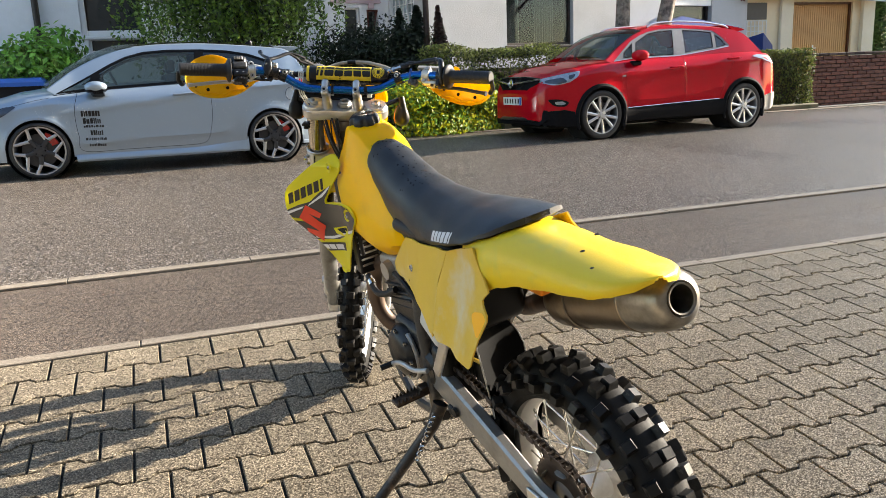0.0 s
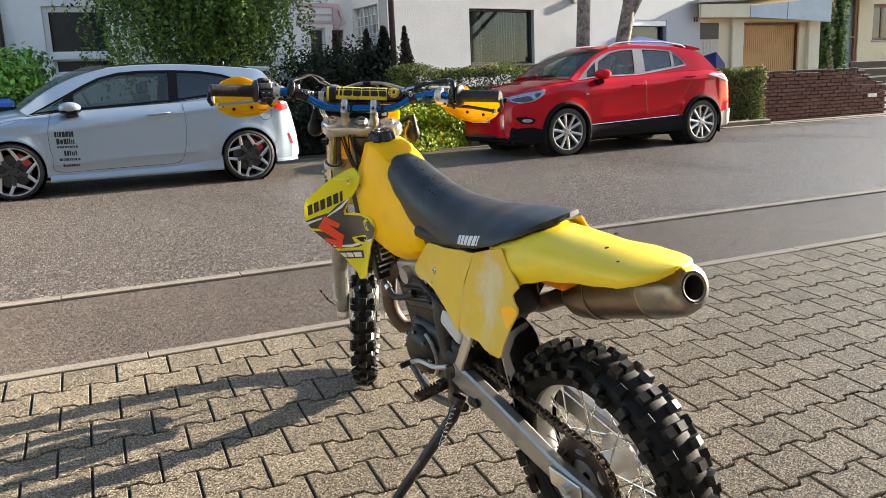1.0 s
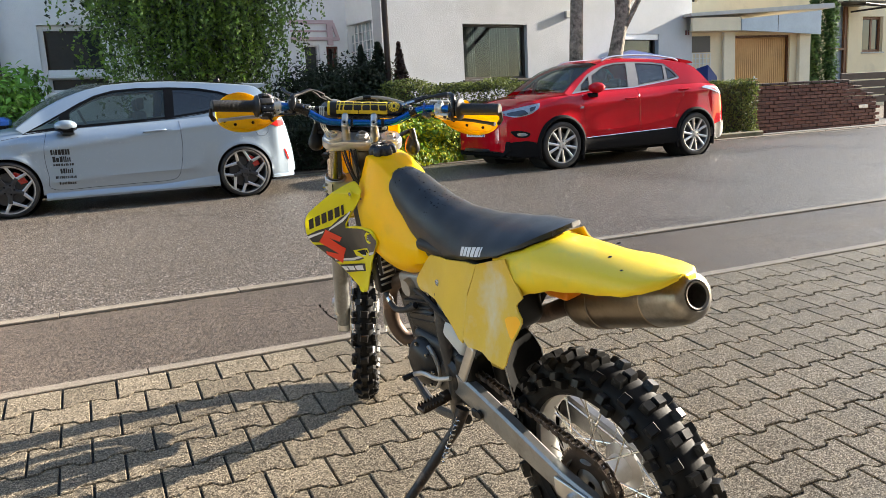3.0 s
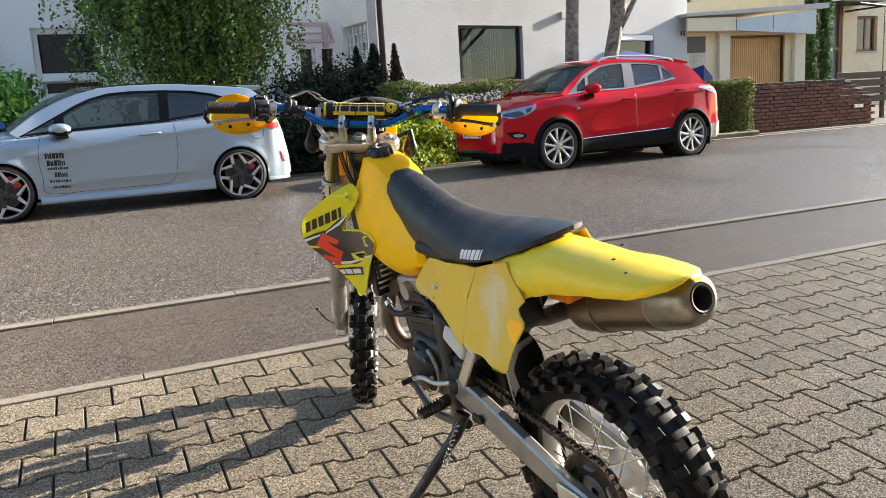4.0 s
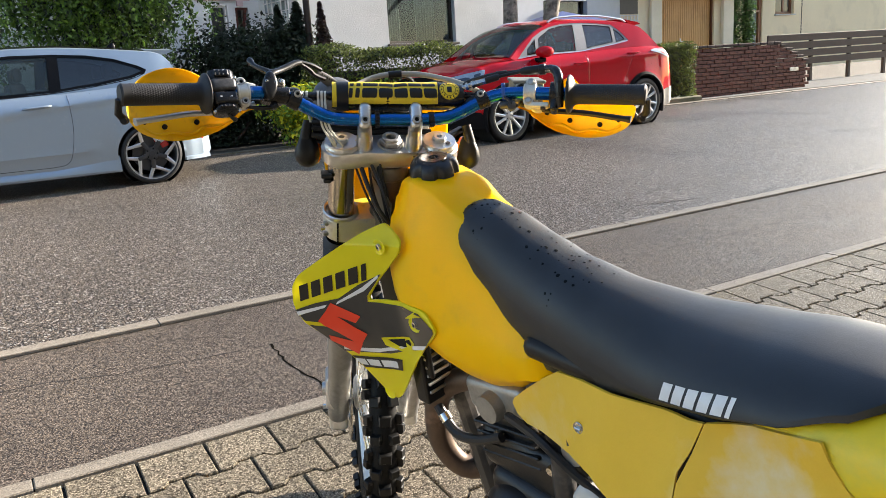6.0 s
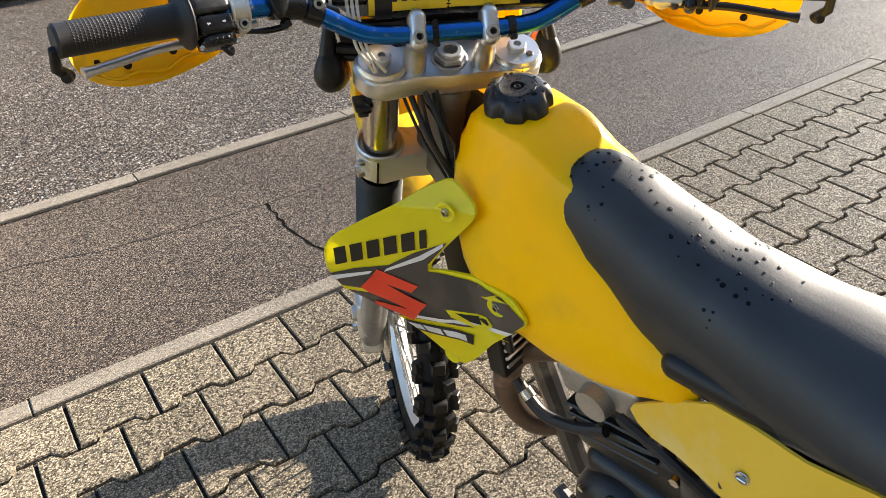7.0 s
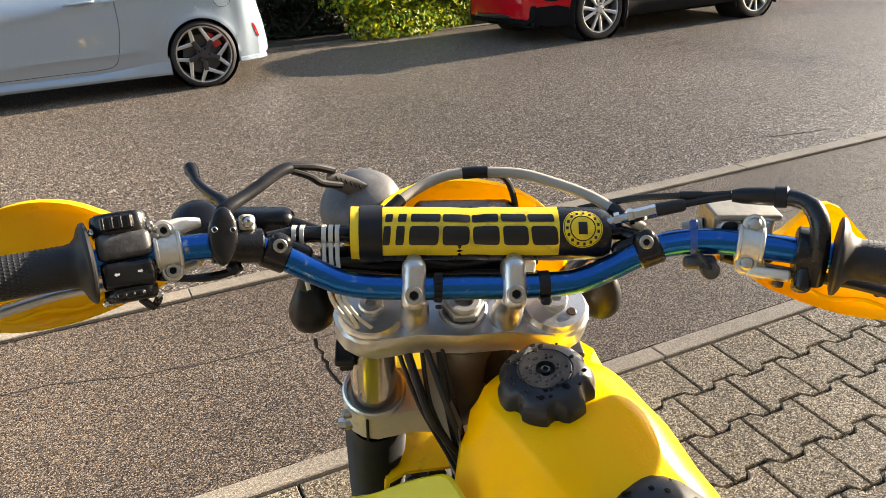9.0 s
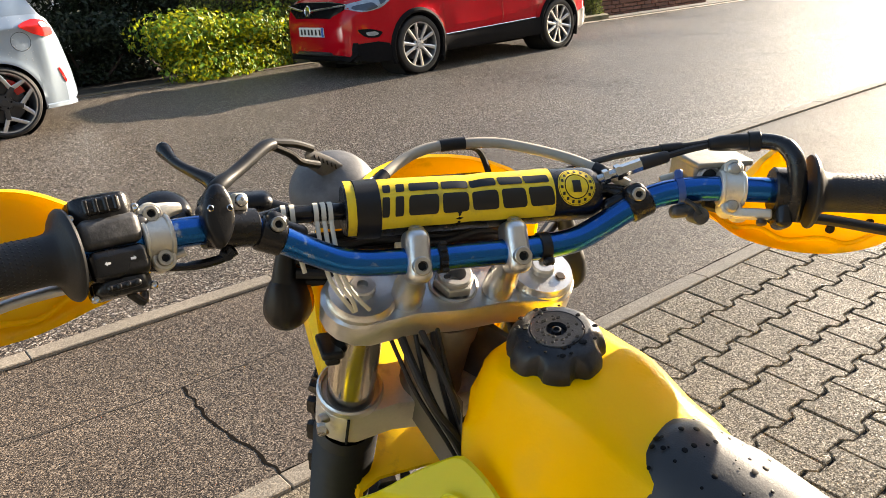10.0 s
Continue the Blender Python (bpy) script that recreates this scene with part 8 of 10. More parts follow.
    for x, z, r in ((-0.430, 0.928, 0.011), (-0.496, 0.798, 0.011), (-0.355, 0.597, 0.0)):
        part("dished_seat", G().lathe([(0.0150, 0.0012), (0.0135, 0.0022), (0.0120, 0.0016), (0.0085, 0.0008), (0, 0.0006)], (x, s * shroud_y(x, z), z), (-0.15, s, 0.1), 20), M_NEON, sh)
        if r:
            part("screw", G().lathe([(0.0065, 0.0010), (0.0062, 0.0022), (0.0055, 0.0014), (0.0055, 0.004), (0.003, 0.0045), (0.003, 0.001), (0, 0.001)], (x, s * shroud_y(x, z), z), (0, s, 0), 16), M_STEEL, sh, "steel screw")
    # black plate added so nothing bright shows through the shroud's notch
    bp("radiator_shield", G().rbox((-0.475, s * 0.080, 0.66), (-0.365, s * 0.090, 0.91), None, 0.006), M_BLACKPL, None, "black radiator side plate")
    rad = bp("radiator", G().rbox((-0.46, s * 0.030, 0.60), (-0.425, s * 0.098, 0.88), None, 0.006), M_BLACKPL, None, "black radiator behind the shroud")
    for i in range(14):
        part("louvre", G().rbox((-0.466, s * 0.040, 0.625 + i * 0.018), (-0.4605, s * 0.092, 0.631 + i * 0.018), None, 0.0015), M_ALUDULL, rad)
bp("seat_base", G().rbox((-1.15, -0.09, 0.80), (-0.72, 0.09, 0.838), None, 0.02), M_BLACKPL, None, "black seat base")
bp("air_box", G().rbox((-1.06, -0.075, 0.62), (-0.86, 0.075, 0.80), None, 0.03), M_BLACKPL, None, "black air box")


# ---- side panels
def panel_y(x, z):
    crease = 0.010 * math.exp(-((x + 1.03) / 0.03) ** 2) + 0.0008 * math.sin(x * 38 + z * 22)
    return 0.098 + max(0.0, 0.84 - z) * (0.16 + 0.5 * max(0.0, min(0.4, -x - 0.75))) + 0.25 * max(0.0, -x - 1.1) - 0.19 * max(0.0, x + 0.90) + crease


FRONT_P = [(-0.676, 0.694), (-0.680, 0.704), (-0.705, 0.729), (-0.748, 0.768), (-0.790, 0.801), (-0.840, 0.811), (-0.943, 0.826), (-1.043, 0.841), (-1.033, 0.803), (-1.018, 0.768), (-1.017, 0.704), (-1.013, 0.642), (-0.983, 0.640), (-0.947, 0.657), (-0.911, 0.674), (-0.874, 0.686), (-0.827, 0.690), (-0.754, 0.683), (-0.715, 0.677), (-0.690, 0.682)]
REAR_P = [(-1.045, 0.842), (-1.120, 0.868), (-1.185, 0.893), (-1.196, 0.874), (-1.217, 0.854), (-1.266, 0.829), (-1.247, 0.812), (-1.243, 0.805), (-1.253, 0.797), (-1.275, 0.788), (-1.278, 0.778), (-1.249, 0.729), (-1.236, 0.696), (-1.231, 0.672), (-1.222, 0.662), (-1.143, 0.649), (-1.045, 0.643), (-1.018, 0.655), (-1.019, 0.705), (-1.021, 0.757), (-1.036, 0.803)]
for s in (1, -1):
    fp = bp("side_panel", sheet(FRONT_P, panel_y, 0.0, 0.004, s, 0.02), M_FADED, None, "faded pale yellow side panel", 45)
    part("quick_fastener", G().lathe([(0.010, 0.0008), (0.0092, 0.0022), (0.0065, 0.003), (0.0065, 0.0016), (0, 0.0016)], (-0.845, s * panel_y(-0.845, 0.742), 0.742), (0, s, 0), 18).box((-0.851, s * panel_y(-0.845, 0.742), 0.7405), (-0.839, s * (panel_y(-0.845, 0.742) + 0.005), 0.7435), None, 0.001), M_STEEL, fp, "steel quick fastener")
    rp = bp("rear_side_panel", sheet(REAR_P, panel_y, 0.001, 0.004, s, 0.02), M_SCUFF, None, "faded yellow rear side panel", 45)
    part("amber_patch", sheet(smooth_poly([(-1.198, 0.760), (-1.210, 0.772), (-1.254, 0.788), (-1.272, 0.783), (-1.273, 0.776), (-1.249, 0.736), (-1.238, 0.734)], 2), panel_y, 0.0018, 0.0, s, 0.02), material("bright_amber", (1.0, 0.46, 0.006), 0.35), rp, "unfaded amber patch")

# ---- rear fender
FEND_SHIFT = 0.07
FEND = [(-1.10, 0.096, 0.880, 0.858), (-1.17, 0.116, 0.902, 0.866), (-1.225, 0.128, 0.920, 0.818), (-1.27, 0.122, 0.926, 0.838), (-1.34, 0.115, 0.927, 0.862), (-1.45, 0.105, 0.930, 0.884), (-1.53, 0.094, 0.930, 0.898), (-1.565, 0.078, 0.930, 0.908), (-1.592, 0.050, 0.930, 0.916), (-1.606, 0.014, 0.929, 0.925)]
out, inn = [], []
for k in range(41):
    x = -1.10 - 0.506 * k / 40
    hw, zt, ze = lerp_table([(-r[0], *r[1:]) for r in FEND], -x)
    ridge = 0.45
    pts = [(1.0, ze), (0.985, ze + (zt - ze) * 0.35), (0.93, ze + (zt - ze) * 0.68), (0.80, zt - (zt - ze) * 0.14), (0.5, zt - 0.002), (0.25, zt + 0.001), (0.0, zt - 0.001)]
    prof = [(a * hw, z) for a, z in pts]
    sh = FEND_SHIFT * max(0.0, -x - 1.22)
    dp = lerp_table([(1.12, 0.0), (1.24, 0.040), (1.36, 0.040), (1.50, 0.024), (1.60, 0.012)], -x)[0] / max(hw, 0.02)
    o = [(x, y + sh, z) for y, z in prof] + [(x, -y + sh, z - dp * y) for y, z in prof[-2::-1]]
    i_ = [(x, y * 0.97 + sh, z - 0.0045) for y, z in prof] + [(x, -y * 0.97 + sh, z - 0.0045 - dp * y) for y, z in prof[-2::-1]]
    out.append(o + i_[::-1])
rf = bp("rear_fender", G().loft(out), M_FENDER, None, "scratched yellow rear fender", 50)
for x, y in ((-1.338, 0.108), (-1.50, 0.075), (-1.40, -0.02), (-1.44, 0.045)):
    hw, zt, ze = lerp_table([(-r[0], *r[1:]) for r in FEND], -x)
    q = abs(y) / hw
    z = zt - 0.0015 if q < 0.6 else ze + (zt - ze) * (0.86 if q < 0.85 else 0.65)
    nn = (0, 1, 0.35) if q > 0.85 else (0, 0.12, 1)
    # raised black disc, the shade inside a bolt hole painted on
    part("bolt_hole", G().lathe([(0.0045, 0.0022), (0.0025, 0.0026), (0, 0.0024)], (x, y, z), nn, 12), M_HOLE, rf)
rows = []
for xl, zl, xr, zr in ((-1.020, 0.63, -0.97, 0.580), (-1.034, 0.575, -1.010, 0.562), (-1.042, 0.536, -1.030, 0.540), (-1.048, 0.502, -1.036, 0.485), (-1.058, 0.457, -1.045, 0.42), (-1.064, 0.405, -1.050, 0.37), (-1.062, 0.35, -1.045, 0.32)):
    row = []
    for k in range(9):
        q = k / 8
        row.append((xl + (xr - xl) * q + 0.020 * math.sin(math.pi * q), 0.068 - 0.130 * q, zl + (zr - zl) * q))
    rows.append(row + [(x + 0.003, y, z) for x, y, z in row[::-1]])
# black plate, coloured darker still to hold the shadow it stands in
mud = bp("inner_mudguard", G().loft(rows), material("shaded_black_plate", (0.005, 0.005, 0.005), 0.85, spec=0.1, var=0.2, scale=20), None, "black inner mudguard before the rear wheel", 50)
part("bright_edge", G().tube([r[0] for r in rows], 0.0022, 6), M_ALU, mud, "bright worn edge")
part("bright_edge", G().tube([r[8] for r in rows[:5]], 0.0022, 6), M_ALU, mud, "bright worn edge")


# ---- side stand and footrests
bp("side_stand", G().tube([(-0.850, 0.105, 0.355), (-0.846, 0.135, 0.300), (-0.832, 0.375, 0.110)], [0.021, 0.017, 0.013], 12).rbox((-0.856, 0.360, 0.075), (-0.800, 0.430, 0.092), None, 0.006), material("scratched_black_steel", (0.03, 0.026, 0.024), 0.45, metal=0.5, var=0.3, scale=30, wear=(0.16, 0.11, 0.08), wscale=20, wamt=0.25), None, "worn black steel side stand")
bp("stand_spring", G().tube([(-0.868 + 0.007 * math.cos(i * 0.9), 0.135 + i * 0.0011 + 0.007 * math.sin(i * 0.9), 0.345 - i * 0.0016) for i in range(70)], 0.0016, 5), M_STEEL, None, "coil spring")
for s in (1, -1):
    peg = bp("footrest", G().rbox((-0.805, s * 0.125, 0.362), (-0.765, s * 0.205, 0.374), None, 0.004).rbox((-0.80, s * 0.10, 0.36), (-0.77, s * 0.13, 0.385), None, 0.004), M_CHAIN, None, "rusty toothed steel footrest")
    for i in range(7):
        for x in (-0.803, -0.769):
            part("tooth", G().loft([[(x - 0.002, s * (0.130 + i * 0.0105), 0.372), (x + 0.002, s * (0.130 + i * 0.0105), 0.372), (x + 0.002, s * (0.139 + i * 0.0105), 0.372), (x - 0.002, s * (0.139 + i * 0.0105), 0.372)], [(x - 0.001, s * (0.134 + i * 0.0105), 0.384), (x + 0.001, s * (0.134 + i * 0.0105), 0.384), (x + 0.001, s * (0.135 + i * 0.0105), 0.384), (x - 0.001, s * (0.135 + i * 0.0105), 0.384)]]), M_CHAIN, peg, smooth=0)

# ---- front fork
FY = 0.087
for s in (1, -1):
    c = Vector((-0.352, s * FY, 1.062))
    at = lambda d: c - AX * d
    leg = bp("fork_tube", turn(G().tube([at(0.0), at(0.22)], 0.0245, 22)), M_FORKTUBE, None, "polished fork tube")
    part("fork_cap", turn(G().lathe([(0.031, -0.004), (0.032, 0.006), (0.030, 0.009), (0.0295, 0.012), (0.012, 0.0125), (0.012, 0.018), (0.0105, 0.020), (0.005, 0.020), (0.005, 0.014), (0, 0.014)], c, AX, 30)), M_ALU, leg, "machined aluminium fork cap")
    part("cap_screw", turn(G().lathe([(0.005, 0.0128), (0.004, 0.0136), (0, 0.0136)], c + Vector((-0.012, s * 0.014, -0.004)), AX, 12)), M_CHAIN, leg)
    gp = [(0.029, -0.205)]
    for i in range(26):
        z = -0.215 - i * 0.0088
        gp += [(0.0355, z), (0.0315, z - 0.0044)]
    gp.append((0.030, -0.45))
    part("gaiter", turn(G().lathe(gp, c, AX, 22)), M_BLACKR, leg, "black ribbed rubber gaiter")
    low = bp("fork_slider", turn(G().tube([at(0.44), at(0.56) + Vector((0.006, 0, 0)), at(0.80) + Vector((0.050, 0, 0.002))], [0.028, 0.027, 0.026], 18)), M_SLIDER, None, "grey aluminium fork slider")
    foot = at(0.805) + Vector((0.060, 0, 0.008))
    part("axle_lug", turn(G().rbox((foot.x - 0.028, foot.y - 0.024, foot.z - 0.045), (foot.x + 0.062, foot.y + 0.022, foot.z + 0.04), None, 0.012)), M_ALUDULL, low, "cast axle clamp")
    if s > 0:
        part("caliper", turn(G().rbox((foot.x - 0.065, 0.075, foot.z + 0.035), (foot.x + 0.01, 0.118, foot.z + 0.125), None, 0.012).lathe([(0, 0.008), (0.016, 0.008), (0.018, 0)], (foot.x - 0.028, 0.118, foot.z + 0.08), (0, 1, 0), 14)), M_ALUDULL, low, "grey brake caliper")
        part("fork_bolt", turn(G().lathe([(0, 0.012), (0.008, 0.012), (0.009, 0)], (foot.x + 0.02, 0.112, foot.z), (0, 1, 0), 6)), M_STEEL, low)
bp("brake_disc", turn(G().lathe([(0.070, 0.0), (0.120, 0.0), (0.120, 0.004), (0.070, 0.004), (0.070, 0.0)], (FRONT[0], 0.055, FRONT[2]), (0, 1, 0), 36)), M_STEEL, None, "steel brake disc")


def clamp_plate(d0, d1, hy, back, front, name, mat, label, r=0.036):
    """A triple clamp: plate rounded round both fork tubes."""
    c = STEM
    f = AX.cross(Vector((0, 1, 0))).normalized()
    if f.x < 0:
        f = -f
    pts = []
    for s in (1, -1):
        for k in range(9):
            a = math.pi * (k / 8) - math.pi / 2
            pts.append((s * FY + s * math.cos(a) * r, (1 if s > 0 else -1) * math.sin(a) * r))
        if s > 0:
            pts += [(0.045, front), (0.0, front + 0.004), (-0.045, front)]
    pts += [(-0.045, -back), (0.0, -back - 0.003), (0.045, -back)]
    ring = lambda d, sc: [c + Vector((0, y * sc, 0)) + f * (x * sc) - AX * d for y, x in pts]
    return bp(name, turn(G().loft([ring(d0, 0.955), ring(d0 + 0.004, 1.0), ring(d1 - 0.004, 1.0), ring(d1, 0.965)])), mat, None, label, 30)


top = clamp_plate(0.006, 0.036, 0.09, 0.030, 0.030, "top_clamp", M_ALU, "cast aluminium top triple clamp")
low_clamp = clamp_plate(0.155, 0.205, 0.09, 0.026, 0.026, "lower_clamp", M_CAST, "cast aluminium lower triple clamp", 0.034)
for s in (1, -1):
    fd = AX.cross(Vector((0, 1, 0))).normalized()
    fd = fd if fd.x > 0 else -fd
    o = STEM + Vector((0, s * FY, 0))
    part("clamp_ring", turn(G().lathe([(0.0300, -0.158), (0.0345, -0.156), (0.0345, -0.149), (0.0325, -0.147), (0.0300, -0.149)], o, AX, 32)), M_ALU, low_clamp, "bright machined ring")
    q = o - fd * 0.0338 + Vector((0, s * 0.008, 0))
    part("pinch_slot", turn(G().tube([q - AX * 0.158, q - AX * 0.202], 0.0016, 6)), M_HOLE, low_clamp, "dark pinch slot")
    for d in (0.168, 0.192):
        part("pinch_bolt", turn(G().lathe([(0.0, 0.005), (0.0045, 0.005), (0.0055, 0.003), (0.0055, -0.004)], o - fd * 0.020 + Vector((0, s * 0.030, 0)) - AX * d, (-0.3, s, 0), 12)), M_BOLT, low_clamp)
part("stem_nut", turn(G().lathe([(0.0235, -0.008), (0.0235, -0.004), (0.0215, -0.003)], STEM, AX, 32).lathe([(0.0200, -0.004), (0.0200, 0.003), (0.0188, 0.0045), (0.0165, 0.0045)], STEM, AX, 6).lathe([(0.0160, 0.004), (0.0160, 0.0085), (0.0148, 0.0100), (0.0098, 0.0100), (0.0088, 0.008), (0.0088, -0.008)], STEM, AX, 28)), M_ALUDULL, top, "hollow steel stem nut", 25)
part("stem_hole", turn(G().lathe([(0.0088, -0.008), (0.0, -0.008)], STEM, AX, 24)), M_HOLE, top)
for s in (1, -1):
    bolt = STEM - AX * 0.18 + Vector((-0.034, s * 0.118, 0))
    bp("pinch_bolt", turn(G().tube([bolt, bolt + Vector((0.0, s * 0.008, 0))], 0.006, 6)), M_STEEL)
FRONT_END[0] = SMB
BAR = [(-0.4925, 0.4065, 1.180), (-0.470, 0.362, 1.176), (-0.445, 0.315, 1.172), (-0.417, 0.250, 1.170), (-0.402, 0.205, 1.168), (-0.393, 0.168, 1.158), (-0.394, 0.125, 1.136), (-0.397, 0.096, 1.126), (-0.398, 0.05, 1.123), (-0.398, 0.0, 1.123)]
full = BAR + [(x, -y, z) for x, y, z in BAR[-2::-1]]
bar = bp("handlebar", turn(G().tube(curve_pts(full, 4), 0.0112, 16)), M_BLUE, None, "blue anodised handlebar with scratches")
dense_bar = curve_pts(full, 4)


def on_bar(y):
    """The bar's centre at lateral y, and axes there: outward along the bar, up, to the rider."""
    i = min(range(1, len(dense_bar) - 1), key=lambda k: abs(dense_bar[k].y - y))
    p, q = (dense_bar[i], dense_bar[i + 1]) if (dense_bar[i].y - y) * (dense_bar[i + 1].y - y) <= 0 else (dense_bar[i - 1], dense_bar[i])
    t = (y - p.y) / (q.y - p.y)
    o = p.lerp(q, t)
    d = (q - p).normalized() * (1 if (q.y - p.y) * y >= 0 else -1)
    n = Vector((-0.87, 0, 0.48))
    n = (n - d * n.dot(d)).normalized()
    u = n.cross(d)
    u = u if u.z > 0 else -u
    return Matrix(((d.x, u.x, n.x, o.x), (d.y, u.y, n.y, o.y), (d.z, u.z, n.z, o.z), (0, 0, 0, 1)))


SOCKET = [(0.0075, -0.004), (0.0075, 0.0035), (0.0068, 0.0042), (0.0040, 0.0042), (0.0036, 0.0005), (0, 0.0005)]
DOME = [(0.0075, -0.004), (0.0075, 0.002), (0.0055, 0.0042), (0.002, 0.005), (0, 0.0045)]


def bolt(parent, m, a, b, c, size=1.0, prof=SOCKET, mat=M_BOLT, way=(0, 0, 1), n=16):
    g = G().lathe([(r * size, z * size) for r, z in prof], (a, b, c), way, n).turned(lambda p: SMB @ (m @ p))
    ob = part("bolt", g, mat, parent)
    if prof is SOCKET:
        part("socket", G().lathe([(0.0037 * size, 0.0012), (0, 0.0012)], (a, b, c), way, 6).turned(lambda p: SMB @ (m @ p)), M_HOLE, ob, "dark hex socket", 0)
    return ob


def local(g, m):
    return g.turned(lambda p: SMB @ (m @ p))


def ring_on(m, a0, a1, r, n=20, prof=None):
    """A collar round the bar between a0 and a1."""
    e = min(0.0015, (a1 - a0) * 0.25)
    return [(0.0112, a0), (r - e, a0), (r, a0 + e), (r, a1 - e), (r - e, a1), (0.0112, a1)]


# bar clamps
for s in (1, -1):
    m = on_bar(s * 0.0435)
    b = m.translation.copy()
    ft = b - AX * 0.058 + Vector((0.012, 0, 0))
    riser = bp("bar_riser", turn(G().tube([ft, ft.lerp(b, 0.35), ft.lerp(b, 0.40), ft.lerp(b, 0.62), b - AX * 0.010], [0.0150, 0.0142, 0.0125, 0.0125, 0.0120], 20)), M_ALU, None, "cast aluminium bar clamp")
    part("clamp_cap", local(G().rbox((-0.0105, -0.0200, -0.014), (0.0105, 0.0260, 0.0165), None, 0.0085, 4), m), M_ALU, riser)
    bolt(riser, m, 0, -0.006, 0.0165, 1.05)
    bolt(riser, m, 0, 0.0225, 0.008, 0.9, way=(0, 0.8, 0.6))
bp("bar_scale", local(G().lathe([(0.0112, -0.004), (0.0130, -0.0035), (0.0130, 0.0035), (0.0112, 0.004)], (0, 0, 0), (1, 0, 0), 20), on_bar(0.0225)), M_BLACKPL, None, "black strap on the bar")
for k in range(6):
    bp("strap_tooth", local(G().rbox((-0.003, -0.018 + k * 0.0055, 0.0115), (0.003, -0.0145 + k * 0.0055, 0.0148), None, 0.001), on_bar(0.0225)), M_BLACKPL)
bp("bar_strap", local(G().lathe([(0.0112, -0.005), (0.0128, -0.0045), (0.0128, 0.0045), (0.0112, 0.005)], (0, 0, 0), (1, 0, 0), 20).rbox((-0.0045, -0.017, 0.004), (0.0045, -0.010, 0.013), None, 0.002), on_bar(-0.070)), M_BLACKPL, None, "black strap on the bar")

# crossbar with its pad
PC0, PC1 = Vector((-0.362, 0.0985, 1.1575)), Vector((-0.366, -0.129, 1.1575))
bp("crossbar", turn(G().tube([(-0.378, 0.170, 1.160), (-0.363, 0.150, 1.158), (-0.365, -0.140, 1.158), (-0.378, -0.156, 1.158)], 0.0075, 14)), M_BLACKG, None, "black crossbar")
for s in (1, -1):
    m = on_bar(s * 0.1605)
    cl = bp("crossbar_clamp", local(G().lathe(ring_on(m, -0.0105, 0.0105, 0.0142), (0, 0, 0), (1, 0, 0), 22).rbox((-0.0095, -0.004, -0.012), (0.0095, 0.0185, 0.0135), None, 0.007, 4).rbox((-0.030, 0.002, -0.018), (0.004, 0.016, 0.002), None, 0.006), m), M_BLACKG, None, "black crossbar clamp")
    bolt(cl, m, 0, 0.0085, 0.0135, 0.8)
pr, pn = [], 30


def pad_r(t, a):
    """The pad's radius: dented and creased a little."""
    return 0.0235 * (1 - 0.07 * math.exp(-((t - 0.47) / 0.035) ** 2) * (0.6 + 0.4 * math.sin(a + 1)) + 0.012 * math.sin(t * 21 + 2 * a))


for k in range(37):
    t = k / 36
    c = PC0.lerp(PC1, t)
    e = 0.86 if k in (0, 36) else (0.97 if k in (1, 35) else 1.0)
    ring = []
    for j in range(pn):
        a = 2 * math.pi * j / pn
        r = pad_r(t, math.pi - a) * e
        ring.append(c + Vector((math.cos(a) * r, 0, math.sin(a) * r * 1.02)))
    pr.append(ring)
pad = bp("bar_pad", turn(G().loft(pr)), M_BLACKG, None, "black and yellow crossbar pad")


def pad_point(t, deg, off):
    """deg: 0 to the rear, 90 up."""
    a = radians(deg)
    r = pad_r(t, a) + off
    return PC0.lerp(PC1, t) + Vector((-math.cos(a) * r, 0, math.sin(a) * r * 1.02))


def pad_patch(t0, t1, a0, a1, off, skew=0.0, n=12, rnd=0.0):
    """A patch on the pad between two turns, its corners rounded by rnd."""
    m = 8
    vs = []
    for i in range(n + 1):
        f = i / n
        edge = 1 - math.sqrt(max(0.0, 1 - (abs(2 * f - 1)) ** 4))
        for j in range(m + 1):
            g_ = j / m
            t = t0 + (t1 - t0) * g_ + skew * (f - 0.5) + (0.5 - g_) * 2 * rnd * edge
            vs.append(pad_point(t, a0 + (a1 - a0) * f, off))
    fs = [(i * (m + 1) + j, i * (m + 1) + j + 1, (i + 1) * (m + 1) + j + 1, (i + 1) * (m + 1) + j) for i in range(n) for j in range(m)]
    return turn(G().add(vs, fs))


part("yellow_print", pad_patch(0.125, 0.797, -24, 100, 0.0005, n=16), M_PADY, pad, "yellow printed sleeve", 60)
part("yellow_band", pad_patch(0.004, 0.036, -40, 120, 0.0006), M_PADY, pad, "narrow yellow band", 60)
part("strap", pad_patch(0.038, 0.125, -70, 175, 0.0014), M_BLACKPL, pad, "black strap", 60)
# the print: plain slanted bars of its size, a broad and a narrow row
for t0, t1, sk in ((0.128, 0.156, 0.012), (0.176, 0.208, 0.012), (0.226, 0.338, 0.010), (0.352, 0.455, 0.004), (0.468, 0.568, -0.004), (0.582, 0.678, -0.010), (0.690, 0.790, -0.016)):
    part("printed_bar", pad_patch(t0, t1, 3, 42, 0.0010, sk * 0.6, 14, 0.010 if t1 - t0 > 0.05 else 0.003), M_DECALK, pad, smooth=60)
    part("printed_bar", pad_patch(t0 + sk * 0.8, t1 + sk * 0.8, 51, 70, 0.0010, sk * 0.3, 14, 0.006 if t1 - t0 > 0.05 else 0.003), M_DECALK, pad, smooth=60)


